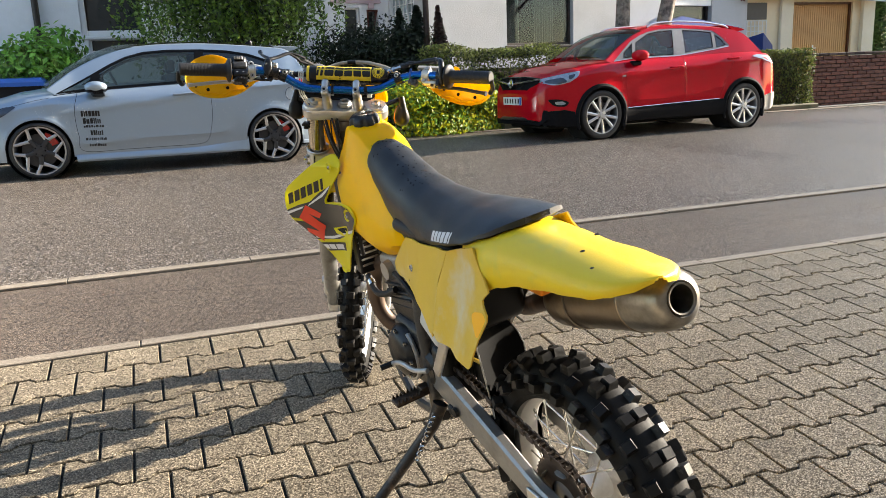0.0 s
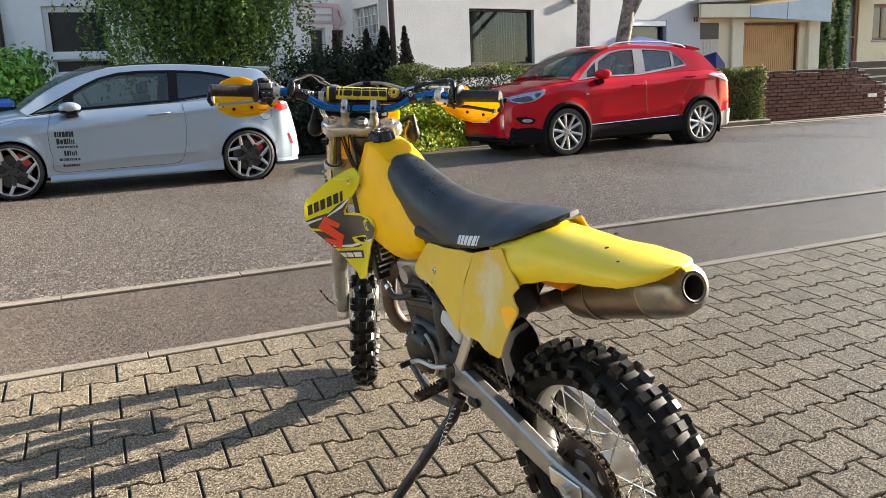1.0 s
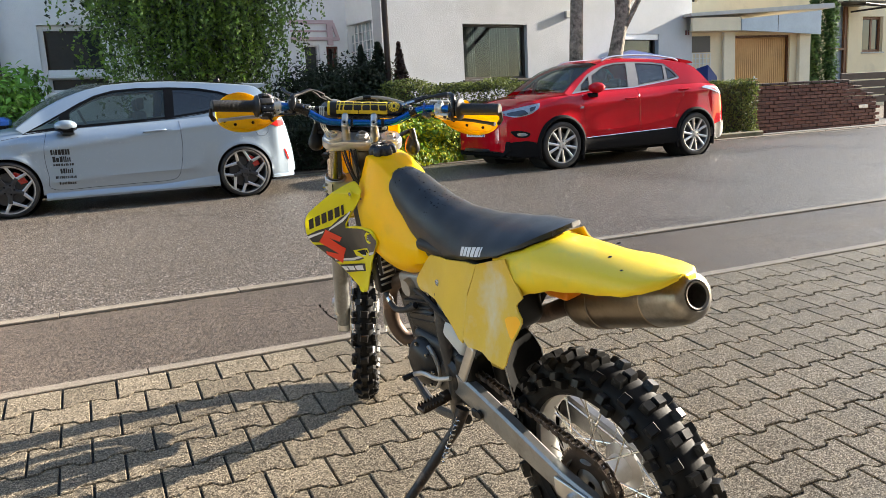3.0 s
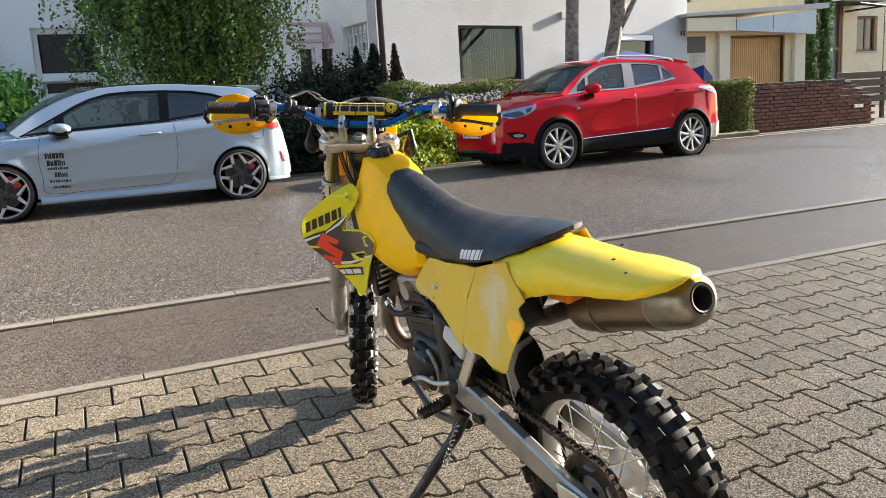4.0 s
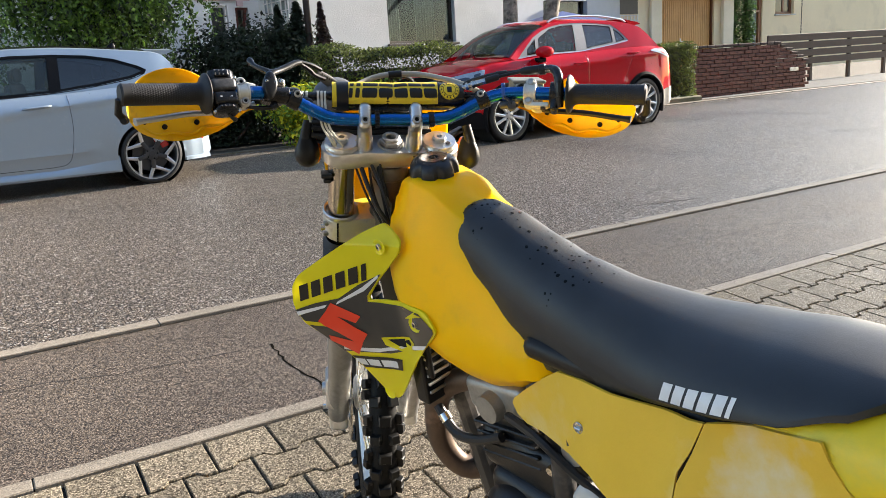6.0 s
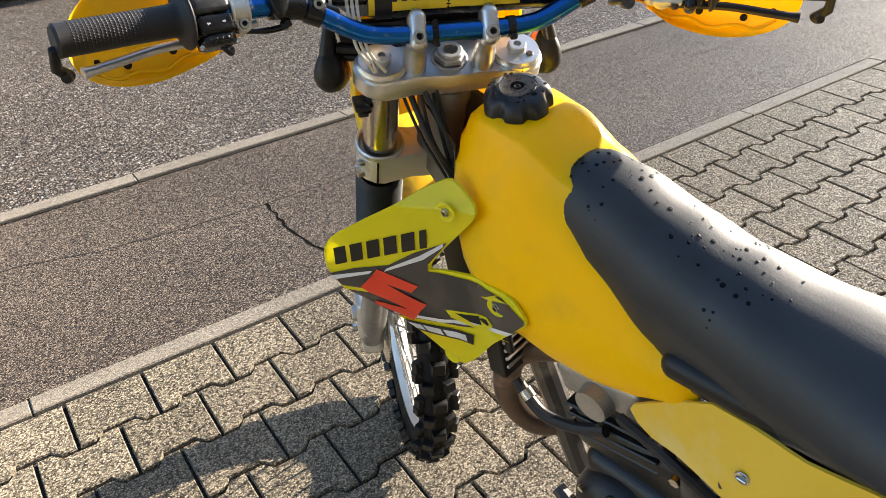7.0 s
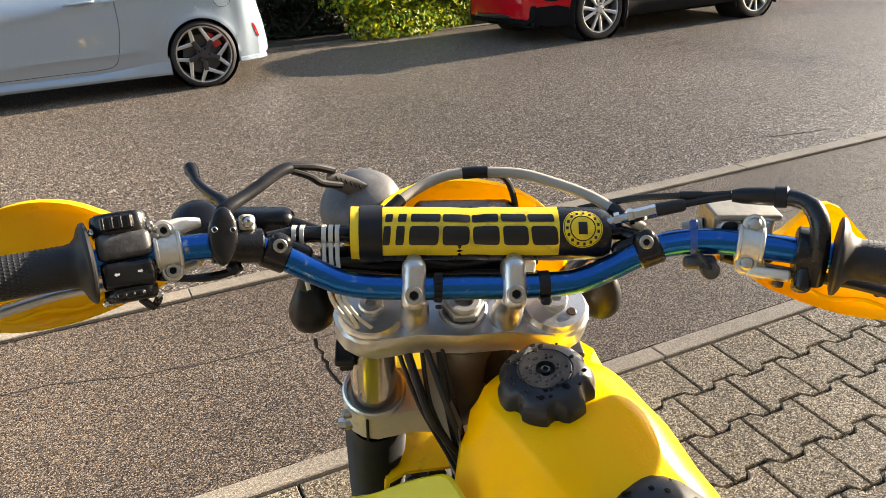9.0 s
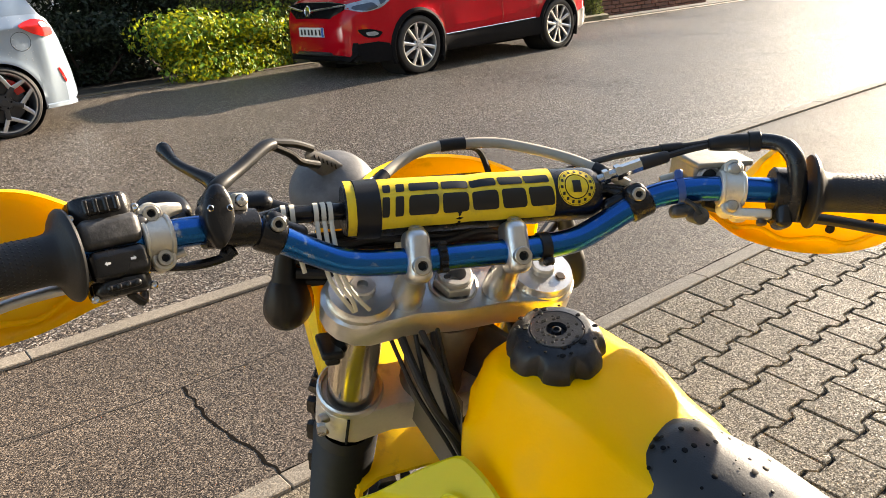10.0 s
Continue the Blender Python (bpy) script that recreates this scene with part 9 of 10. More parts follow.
def pad_ring(tc, ac, r0, r1, off, mat, n=36):
    vs = []
    for i in range(n):
        th = 2 * math.pi * i / n
        for r in (r0, r1):
            vs.append(pad_point(tc + math.cos(th) * r / 0.2275, ac + math.degrees(math.sin(th) * r / 0.0235), off))
    fs = [(2 * i, 2 * i + 1, (2 * i + 3) % (2 * n), (2 * i + 2) % (2 * n)) for i in range(n)]
    part("ring_print", turn(G().add(vs, fs)), mat, pad, smooth=60)


pad_ring(0.885, 38, 0.0165, 0.0172, 0.0006, M_PADY)
pad_ring(0.885, 38, 0.0112, 0.0160, 0.0006, M_PADY)
for k in range(15):
    th = 2 * math.pi * (k + 0.5) / 15
    pad_t, pad_a = 0.885 + math.cos(th) * 0.0136 / 0.2275, 38 + math.degrees(math.sin(th) * 0.0136 / 0.0235)
    part("printed_bar", pad_patch(pad_t - 0.0052, pad_t + 0.0052, pad_a - 3.2, pad_a + 3.2, 0.0009, 0.0, 4), M_DECALK, pad, smooth=60)
pad_ring(0.885, 38, 0.0, 0.0102, 0.0006, M_PADY)
part("printed_bar", pad_patch(0.868, 0.902, 25, 50, 0.0010, 0.0), M_DECALK, pad, smooth=60)

# grips
for s in (1, -1):
    e, f = Vector((-0.497, s * 0.412, 1.1785)), (Vector((-0.4365, 0.297, 1.1718)) if s > 0 else Vector((-0.4385, -0.300, 1.1719)))
    d = (e - f).normalized()
    L = (e - f).length
    prof = [(0.0, L + 0.001), (0.0145, L + 0.001), (0.0172, L - 0.002), (0.0168, L - 0.006), (0.0166, L * 0.5), (0.0170, 0.016), (0.0180, 0.011), (0.0215, 0.0075), (0.0285, 0.0045), (0.0315, 0.0025), (0.0325, 0.0005), (0.0320, -0.0012), (0.0285, -0.0022), (0.018, -0.0035), (0.013, -0.004)]
    grip = bp("grip", turn(G().lathe(prof, f, d, 36)), M_BLACKR, None, "black rubber grip with raised pattern")
    side = d.cross(Vector((0, 0, 1))).normalized()
    up = side.cross(d)
    studs = G()
    for i in range(26):
        for j in range(24):
            a = radians(-110 + j * 10 + (5 if i % 2 else 0))
            nrm = up * math.cos(a) - side * math.sin(a) * s
            o = f + d * (0.020 + i * 0.0038) + nrm * 0.0166
            t2 = d.cross(nrm)
            studs.add([o + d * 0.0017, o + t2 * 0.0014, o - d * 0.0017, o - t2 * 0.0014, o + nrm * 0.0007], [(0, 1, 4), (1, 2, 4), (2, 3, 4), (3, 0, 4)])
    tagged(part("grip_pattern", turn(studs), M_BLACKR, grip, smooth=0), kind="stuff")

# left switch block
m = on_bar(0.2725)
sw = bp("switch_block", local(G().rbox((-0.0205, -0.0020, -0.020), (0.0200, 0.0195, 0.0205), None, 0.006, 4).rbox((-0.030, 0.004, -0.012), (-0.012, 0.018, 0.012), None, 0.006), m), M_WORNBLK, None, "black switch block with worn grey casing")
low = part("lower_casing", local(G().rbox((-0.0200, -0.0250, -0.020), (0.0195, -0.0028, 0.0215), None, 0.006, 4).rbox((-0.024, -0.018, -0.012), (-0.010, -0.004, 0.012), None, 0.006), m), M_BLACKG, sw, "black lower switch casing")


def knurled(m, b0, b1, hw, depth, name):
    """A rotary switch end: a many-sided cap with a raised key in front."""
    g = G()
    rings = []
    up = 1 if b1 > b0 else -1
    for b, sc in ((b0, 0.98), (b0 + 0.003 * up, 1.0), (b1 - 0.004 * up, 1.0), (b1 - 0.001 * up, 0.94), (b1, 0.84)):
        ring = []
        for k in range(48):
            a = 2 * math.pi * k / 48
            q = (abs(math.cos(a)) ** 3.2 + abs(math.sin(a)) ** 3.2) ** (-1 / 3.2)
            w = 1.0 + (0.035 if k % 4 < 2 else 0.0)
            ring.append((math.cos(a) * q * hw * sc * w, b, math.sin(a) * q * depth * sc * w))
        rings.append(ring)
    ob = part(name, local(g.loft(rings), m), M_BLACKG, sw, "black ribbed rotary switch", 30)
    key = G().rbox((-hw * 0.50, min(b0, b1) + 0.003, depth * 0.80), (hw * 0.62, max(b0, b1) - 0.003, depth + 0.0042), None, 0.0028)
    for k in range(4):
        x = -hw * 0.42 + k * hw * 0.31
        key.rbox((x, min(b0, b1) + 0.0035, depth + 0.003), (x + hw * 0.17, max(b0, b1) - 0.0035, depth + 0.0056), None, 0.0012)
    part("key", local(key, m), M_BLACKG, ob)
    for k in (-1, 1):
        part("screw", local(G().lathe([(0.0028, -0.003), (0.0028, 0.002), (0.0018, 0.0028), (0, 0.0024)], (k * hw * 1.0, (b0 + b1) / 2 - 0.004, depth * 0.55), (0, 0, 1), 12), m), M_STEEL, ob)
    return ob


knurled(m, 0.0180, 0.0355, 0.0210, 0.0180, "upper_switch")
knurled(m, -0.0240, -0.0350, 0.0195, 0.0180, "lower_switch")
for k in (-1, 1):
    arrow = [(0.0085 * k + dx * k * 0.6, -0.013 + dy * 0.6, 0.0217) for dx, dy in ((0.0034, 0), (0.0006, 0.0028), (0.0006, 0.0013), (-0.0032, 0.0013), (-0.0032, -0.0013), (0.0006, -0.0013), (0.0006, -0.0028))]
    part("white_arrow", local(G().add(arrow, [tuple(range(7))]), m), M_DECALW, low, smooth=0)
part("lead", local(G().tube(curve_pts([(-0.006, -0.034, -0.004), (-0.014, -0.042, -0.008), (-0.020, -0.036, -0.02)], 4), 0.0032, 8), m), M_BLACKR, sw)

# guard brackets
for s, yc in ((1, 0.2425), (-1, 0.2385)):
    m = on_bar(s * yc)
    g = G().lathe(ring_on(m, -0.0105, 0.0105, 0.0150), (0, 0, 0), (1, 0, 0), 26)
    for k in (-1, 1):
        g.lathe([(0.0, 0.0075), (0.0078, 0.0075), (0.0088, 0.0065), (0.0088, -0.012), (0, -0.012)], (0.001 * k, k * 0.0165, 0.0), (0, 0, 1), 22)
        g.rbox((-0.0075, min(k * 0.008, k * 0.0165), -0.010), (0.0075, max(k * 0.008, k * 0.0165), 0.0058), None, 0.003)
        g.lathe(ring_on(m, k * 0.0088 - 0.0018, k * 0.0088 + 0.0018, 0.0162), (0, 0, 0), (1, 0, 0), 26)
    br = bp("guard_bracket", local(g, m), M_CAST, None, "cast alloy guard bracket")
    for k in (-1, 1):
        bolt(br, m, 0.001 * k, k * 0.0165, 0.0075, 0.78, SOCKET if s > 0 else DOME)
    part("bracket_arm", local(G().tube(curve_pts([(0.004, 0.010, -0.012), (-0.010, 0.020, -0.018), (-0.030, 0.022, -0.024)] if s > 0 else [(0.004, -0.010, -0.012), (0.010, -0.020, -0.018), (0.020, -0.022, -0.024)], 4), [0.009, 0.009, 0.0085, 0.008, 0.0075, 0.007, 0.006, 0.005, 0.004], 12, flat=0.6), m), M_CAST, br)

# guards
GUARD = [(0.225, 1.141), (0.243, 1.134), (0.270, 1.113), (0.300, 1.097), (0.335, 1.090), (0.365, 1.092), (0.388, 1.100), (0.405, 1.112), (0.415, 1.128), (0.418, 1.150), (0.412, 1.176), (0.394, 1.197), (0.370, 1.207), (0.348, 1.208), (0.324, 1.200), (0.300, 1.183), (0.275, 1.166), (0.245, 1.153)]


def guard_x(y):
    return -0.372 - 0.75 * max(0, y - 0.30) ** 1.12 - 0.10 * max(0, 0.30 - y)


for s in (1, -1):
    pts = [Vector((0, y, z)) for y, z in GUARD]
    loop = curve_pts(pts[-1:] + pts + pts[:2], 3)[3:-3][:54]
    if s < 0:
        # the throttle side's guard is cut lower, with one hump by the housing
        loop = [Vector((0, p.y, p.z if p.z < 1.15 else 1.15 + (p.z - 1.15) * (0.15 + 0.85 * math.exp(-((p.y - 0.310) / 0.028) ** 2)))) for p in loop]
    cy, cz = sum(p.y for p in loop) / len(loop), sum(p.z for p in loop) / len(loop)
    skins = []
    for back in (0.0, 0.004):
        for sc, dx in ((1.0, 0.0), (0.97, 0.006), (0.88, 0.013), (0.70, 0.019), (0.45, 0.022), (0.2, 0.023)):
            ring = []
            for p in loop:
                y, z = cy + (p.y - cy) * sc, cz + (p.z - cz) * sc
                ring.append((guard_x(y) + dx - back, s * y, z))
            skins.append(ring)
    k = len(loop)
    order = skins[:6][::-1] + skins[6:]
    hg = bp("handguard", turn(G().loft(order)), M_GUARD, None, "scuffed orange-yellow handguard", 50)
    for y, z in ((0.285, 1.128), (0.325, 1.116), (0.372, 1.113), (0.400, 1.124)):
        part("rivet", turn(G().lathe([(0.0045, -0.002), (0.0045, 0.001), (0.0035, 0.0022), (0, 0.0024)], (guard_x(y) + 0.011, s * y, z), (-1, 0, 0), 12)), M_HOLE, hg)
    part("moulded_rib", turn(G().tube(curve_pts([(guard_x(y) + 0.006, s * y, z) for y, z in ((0.255, 1.126), (0.285, 1.110), (0.312, 1.108), (0.335, 1.098), (0.362, 1.104), (0.384, 1.102), (0.402, 1.116))], 5), 0.0026, 8)), M_GUARD, hg)
    bp("hand_lever", turn(G().tube(curve_pts([(-0.395, s * 0.225, 1.150), (-0.405, s * 0.268, 1.140), (-0.425, s * 0.33, 1.138), (-0.450, s * 0.372, 1.135), (-0.468, s * 0.402, 1.133)], 5), [0.0062] * 19 + [0.0075, 0.008], 12, flat=0.8)), M_ALU if s > 0 else M_BLACKR, None, "hand lever behind the guard")
    m = on_bar(s * 0.400)
    bp("guard_end", turn(G().tube([(-0.500, s * 0.414, 1.172), (-0.494, s * 0.418, 1.150), (-0.480, s * 0.412, 1.136)], [0.005, 0.006, 0.0065], 12).lathe([(0, 0.006), (0.005, 0.006), (0.006, 0)], (-0.488, s * 0.412, 1.138), (-1, 0, 0.2), 12)), M_BLACKPL, None, "black guard end")

# clutch perch, its oval cap, cold-start lever
m = on_bar(0.203)
perch = bp("clutch_perch", local(G().lathe(ring_on(m, -0.034, 0.008, 0.0150), (0, 0, 0), (1, 0, 0), 24).rbox((-0.030, 0.004, -0.032), (0.004, 0.022, 0.004), None, 0.007).rbox((-0.040, 0.000, -0.060), (0.000, 0.016, -0.028), None, 0.0075), m), M_BLACKG, None, "black clutch lever perch")
rings = []
for c, sc in ((0.008, 0.96), (0.0165, 1.0), (0.0205, 0.95), (0.0225, 0.84), (0.0232, 0.6), (0.0233, 0.2)):
    ring = []
    for k in range(36):
        a = 2 * math.pi * k / 36
        w = 0.0118 if math.sin(a) > 0 else 0.0118 - 0.0035 * (math.sin(a) ** 2)
        ring.append((math.cos(a) * w * sc, 0.0075 + math.sin(a) * 0.0245 * sc * (1 if abs(math.sin(a)) < 0.999 else 1), c))
    rings.append(ring)
ovalcap = part("oval_cap", local(G().loft(rings), m), M_BLACKG, perch, "black oval cap with two screws", 50)
for k in (-1, 1):
    part("screw", local(G().lathe([(0.0026, -0.002), (0.0026, 0.0008), (0.0018, 0.0014), (0.0012, 0.0002), (0, 0.0002)], (0.0070 * k, 0.0125, 0.0222), (0, 0, 1), 12), m), M_STEEL, ovalcap)
part("raised_bar", local(G().rbox((-0.0075, 0.0185, 0.0215), (0.0075, 0.0205, 0.0228), None, 0.0008), m), M_BLACKPL, ovalcap)
stay = part("mirror_stay", local(G().rbox((-0.027, 0.012, -0.006), (-0.014, 0.026, 0.010), None, 0.004), m), M_CAST, perch, "small cast stay")
part("cross_screw", local(G().lathe([(0.0050, -0.002), (0.0050, 0.0012), (0.0038, 0.0024), (0.0014, 0.0030), (0, 0.0016)], (-0.0205, 0.0195, 0.0105), (0, 0.25, 1), 16), m), M_STEEL, perch, "steel cross-head screw")
bp("under_rod", turn(G().tube(curve_pts([(-0.425, 0.2544, 1.1523), (-0.420, 0.2236, 1.1474), (-0.410, 0.2014, 1.1456), (-0.402, 0.1880, 1.1480)], 5), [0.003] * 6 + [0.0036] * 10, 10).lathe([(0, 0.006), (0.0055, 0.005), (0.0055, -0.005), (0, -0.006)], (-0.405, 0.194, 1.1475), (-0.87, 0, 0.48), 14)), M_BLACKG, None, "black rod under the bar")
bp("cold_start_lever", turn(G().tube(curve_pts([(-0.392, 0.196, 1.196), (-0.385, 0.2023, 1.2007), (-0.378, 0.2122, 1.2045), (-0.365, 0.2247, 1.2086), (-0.350, 0.2331, 1.2141)], 5), [0.0075, 0.0072, 0.007, 0.0066, 0.0062, 0.006, 0.0056, 0.0053, 0.005, 0.0047, 0.0045, 0.0043, 0.0041, 0.004, 0.004, 0.004, 0.0042, 0.0045, 0.005, 0.006, 0.006], 12).lathe([(0, 0.0062), (0.0034, 0.0052), (0.0058, 0.002), (0.006, -0.001), (0.0046, -0.0042), (0, -0.0062)], (-0.349, 0.2336, 1.2146), (0.5, 0.4, 0.5), 16)), M_BLACKG, None, "short black lever with ball end")
bp("lever_cover", turn(G().lathe([(0.0, 0.010), (0.010, 0.0092), (0.019, 0.0065), (0.0235, 0.002), (0.0245, -0.002), (0.0, -0.003)], (-0.325, 0.243, 1.152), (-0.55, 0, 0.83), 28)), M_BLACKG, None, "round black rubber lever cover")
bp("clutch_body", turn(G().rbox((-0.345, 0.152, 1.146), (-0.318, 0.215, 1.168), None, 0.010, 4).tube([(-0.335, 0.160, 1.156), (-0.340, 0.128, 1.150)], [0.008, 0.004], 12)), M_BLACKG, None, "black clutch lever body")

# mirror
mir = bp("mirror", turn(G().lathe([(0.0, 0.0175), (0.012, 0.0168), (0.022, 0.0142), (0.030, 0.0108), (0.0365, 0.005), (0.0405, -0.003), (0.0415, -0.008), (0.040, -0.011), (0.0, -0.011)], (-0.286, 0.0945, 1.152), (-0.60, 0.10, 0.79), 40)), M_GREYPL, None, "folded grey plastic mirror")
arm = part("mirror_arm", turn(G().tube(curve_pts([(-0.402, 0.199, 1.190), (-0.400, 0.1971, 1.1991), (-0.375, 0.179, 1.2043), (-0.350, 0.1592, 1.2117), (-0.340, 0.1505, 1.212)], 5), [0.0064] * 8 + [0.0056] * 13, 12, flat=0.8).tube(curve_pts([(-0.340, 0.1511, 1.2131), (-0.325, 0.1323, 1.2064), (-0.310, 0.116, 1.1963)], 5), 0.0036, 10).tube(curve_pts([(-0.340, 0.1500, 1.2095), (-0.328, 0.1358, 1.1987), (-0.320, 0.1268, 1.1886), (-0.306, 0.1100, 1.1800)], 5), 0.0036, 10)), material("scuffed_black_arm", (0.009, 0.0095, 0.011), 0.38, spec=0.2, var=0.3, scale=40, wear=(0.022, 0.022, 0.024), wscale=30, wamt=0.15), mir, "worn black slotted mirror arm")
part("arm_plate", turn(G().pillow([(-0.315, 0.1211, 1.1983), (-0.305, 0.1084, 1.191), (-0.2955, 0.096, 1.182), (-0.290, 0.0865, 1.1735), (-0.2885, 0.0858, 1.170), (-0.288, 0.0915, 1.1595), (-0.2905, 0.096, 1.1605), (-0.300, 0.1093, 1.1721), (-0.312, 0.1199, 1.1832), (-0.316, 0.1225, 1.191)], (-0.62, 0.1, 0.78), 0.006, 0.0016)), M_GREYPL, arm, "grey arm plate")
for k in range(6):
    p = Vector((-0.3085, 0.1135, 1.1885)).lerp(Vector((-0.2945, 0.0935, 1.1735)), k / 5)
    part("raised_bar", turn(G().tube([p + Vector((-0.0022, 0.0004, 0.0022)), p + Vector((0.0002, -0.0008, -0.0022))], 0.0007, 6)), M_BLACKPL, arm)

# right-hand side: brake reservoir, throttle
resv = bp("brake_reservoir", turn(G().rbox((-0.394, -0.268, 1.148), (-0.350, -0.2135, 1.1865), None, 0.005).rbox((-0.398, -0.270, 1.1835), (-0.347, -0.2115, 1.1895), None, 0.0025).tube([(-0.372, -0.214, 1.165), (-0.366, -0.198, 1.160)], [0.0095, 0.008], 14)), material("worn_grey_metal", (0.30, 0.275, 0.225), 0.42, metal=0.6, var=0.2, scale=25, bump=0.0003, bscale=300, wear=(0.15, 0.14, 0.12), wscale=18, wamt=0.3), None, "worn grey brake reservoir")
part("sight_glass", turn(G().lathe([(0.0115, -0.002), (0.0115, 0.002), (0.0100, 0.003), (0.0085, 0.001), (0.0085, -0.001)], (-0.396, -0.2265, 1.1745), (-1, 0, 0.15), 24)), M_ALUDULL, resv, "round sight glass rim")
part("sight_pane", turn(G().lathe([(0.0086, 0.0), (0.004, 0.0008), (0, 0.001)], (-0.396, -0.2265, 1.1745), (-1, 0, 0.15), 24)), M_BLACKG, resv, "dark sight glass")
m = on_bar(-0.280)
thr = bp("throttle_housing", local(G().lathe(ring_on(m, -0.010, 0.006, 0.0205), (0, 0, 0), (1, 0, 0), 28).rbox((-0.008, -0.034, -0.013), (0.0060, -0.010, 0.0140), None, 0.006, 4), m), M_BLACKG, None, "black throttle housing")
bolt(thr, on_bar(-0.262), 0.0, -0.030, 0.006, 0.6, DOME, M_CHAIN, (0, -1, 0))
bp("switch_bracket", local(G().rbox((-0.012, -0.0265, -0.006), (0.022, -0.0175, 0.008), None, 0.0025), on_bar(-0.250)), M_CAST, None, "small cast bracket under the bar")
bp("throttle_elbow", turn(G().tube(curve_pts([(-0.405, -0.264, 1.2095), (-0.415, -0.271, 1.2115), (-0.426, -0.276, 1.2105), (-0.437, -0.2785, 1.203), (-0.444, -0.2795, 1.188), (-0.447, -0.280, 1.170), (-0.446, -0.281, 1.152)], 5), [0.0070] * 10 + [0.0078] * 21, 14)), M_BLACKG, None, "black throttle cable elbow")
bp("elbow_boot", turn(G().tube([(-0.388, -0.226, 1.2035), (-0.391, -0.234, 1.2050), (-0.397, -0.248, 1.2072), (-0.4005, -0.256, 1.2082), (-0.4010, -0.257, 1.2083), (-0.4050, -0.265, 1.2098), (-0.4055, -0.266, 1.2099)], [0.0052, 0.0070, 0.0078, 0.0078, 0.0092, 0.0092, 0.0070], 18)), M_BLACKPL, None, "black rubber boot")
bp("throttle_cable", turn(G().tube(curve_pts([(-0.388, -0.226, 1.2030), (-0.386, -0.205, 1.1985), (-0.384, -0.184, 1.1930)], 5), 0.0030, 8)), M_BLACKR, None, "black throttle cable")
bp("throttle_cable", turn(G().tube(curve_pts([(-0.386, -0.226, 1.2045), (-0.380, -0.205, 1.2005), (-0.374, -0.184, 1.1975), (-0.355, -0.150, 1.186), (-0.330, -0.110, 1.165)], 5), 0.0030, 8).tube([(-0.380, -0.204, 1.2003), (-0.375, -0.186, 1.1978)], 0.0046, 12)), M_BLACKR, None, "black throttle cable")
bp("cable_boot", turn(G().tube([(-0.385, -0.1890, 1.1942), (-0.3845, -0.1868, 1.1936), (-0.380, -0.1661, 1.1868)], [0.0044, 0.0056, 0.0062], 14)), M_BLACKR, None, "black rubber cable boot")
bp("cable_adjuster", turn(G().tube([(-0.380, -0.1665, 1.1867), (-0.3782, -0.1475, 1.1806)], 0.0058, 6).tube([(-0.3782, -0.1475, 1.1806), (-0.3774, -0.1430, 1.1790)], 0.0072, 6).tube([(-0.3774, -0.1430, 1.1790), (-0.375, -0.1250, 1.1725)], 0.0040, 12).tube([(-0.3765, -0.1370, 1.1768), (-0.3757, -0.1325, 1.1752)], 0.0066, 6)), M_STEEL, None, "zinc cable adjuster", 25)
bp("brake_hose", turn(G().tube(curve_pts([(-0.345, 0.080, 1.155), (-0.330, 0.0623, 1.1685), (-0.310, 0.0404, 1.1765), (-0.298, 0.0171, 1.1835), (-0.295, -0.0085, 1.1872), (-0.300, -0.0548, 1.1885), (-0.315, -0.0883, 1.185), (-0.335, -0.1199, 1.1795), (-0.360, -0.1415, 1.1735), (-0.372, -0.160, 1.165)], 6), 0.0050, 12)), M_HOSE, None, "grey hose arching over the pad")
bp("hose_sleeve", turn(G().tube([(-0.2952, -0.004, 1.1868), (-0.2955, -0.016, 1.1880), (-0.2970, -0.028, 1.1887)], 0.0060, 12)), M_BLACKPL)
bp("hose_sleeve", turn(G().tube([(-0.352, -0.1345, 1.1760), (-0.362, -0.1440, 1.1725)], 0.0060, 12)), M_BLACKPL)
bp("hose_sleeve", turn(G().tube([(-0.338, 0.072, 1.1620), (-0.322, 0.054, 1.1725)], 0.0062, 12)), M_BLACKPL)
bp("front_lead", turn(G().tube(curve_pts([(-0.292, -0.028, 1.184), (-0.285, -0.045, 1.178), (-0.285, -0.055, 1.160), (-0.30, -0.06, 1.130)], 5), 0.0032, 8)), M_BLACKR, None, "thin black lead")
for y in (0.1475, 0.1405, 0.1215, 0.1155, 0.1098):
    bp("cable_tie", turn(G().lathe([(0.0075, -0.0019), (0.0092, -0.0019), (0.0092, 0.0019), (0.0075, 0.0019)], (-0.365, y, 1.158), (0, 1, 0), 18)), M_TIE, None, "white cable tie")
for y, dx in ((0.1215, 0.0), (0.1155, 0.004), (0.1098, -0.002)):
    bp("tie_tail", turn(G().tube(curve_pts([(-0.374, y, 1.155), (-0.386, y - 0.001, 1.138), (-0.396, y - 0.006, 1.112), (-0.397, y - 0.017, 1.092), (-0.390, y - 0.026 + dx, 1.076)], 5), 0.0019, 6, flat=0.45)), M_TIE, None, "loose white tie end")
bp("tie_tail", turn(G().tube(curve_pts([(-0.374, 0.1405, 1.155), (-0.385, 0.139, 1.138), (-0.392, 0.135, 1.118)], 5), 0.0019, 6, flat=0.45)), M_TIE, None, "loose white tie end")
m = on_bar(-0.196)
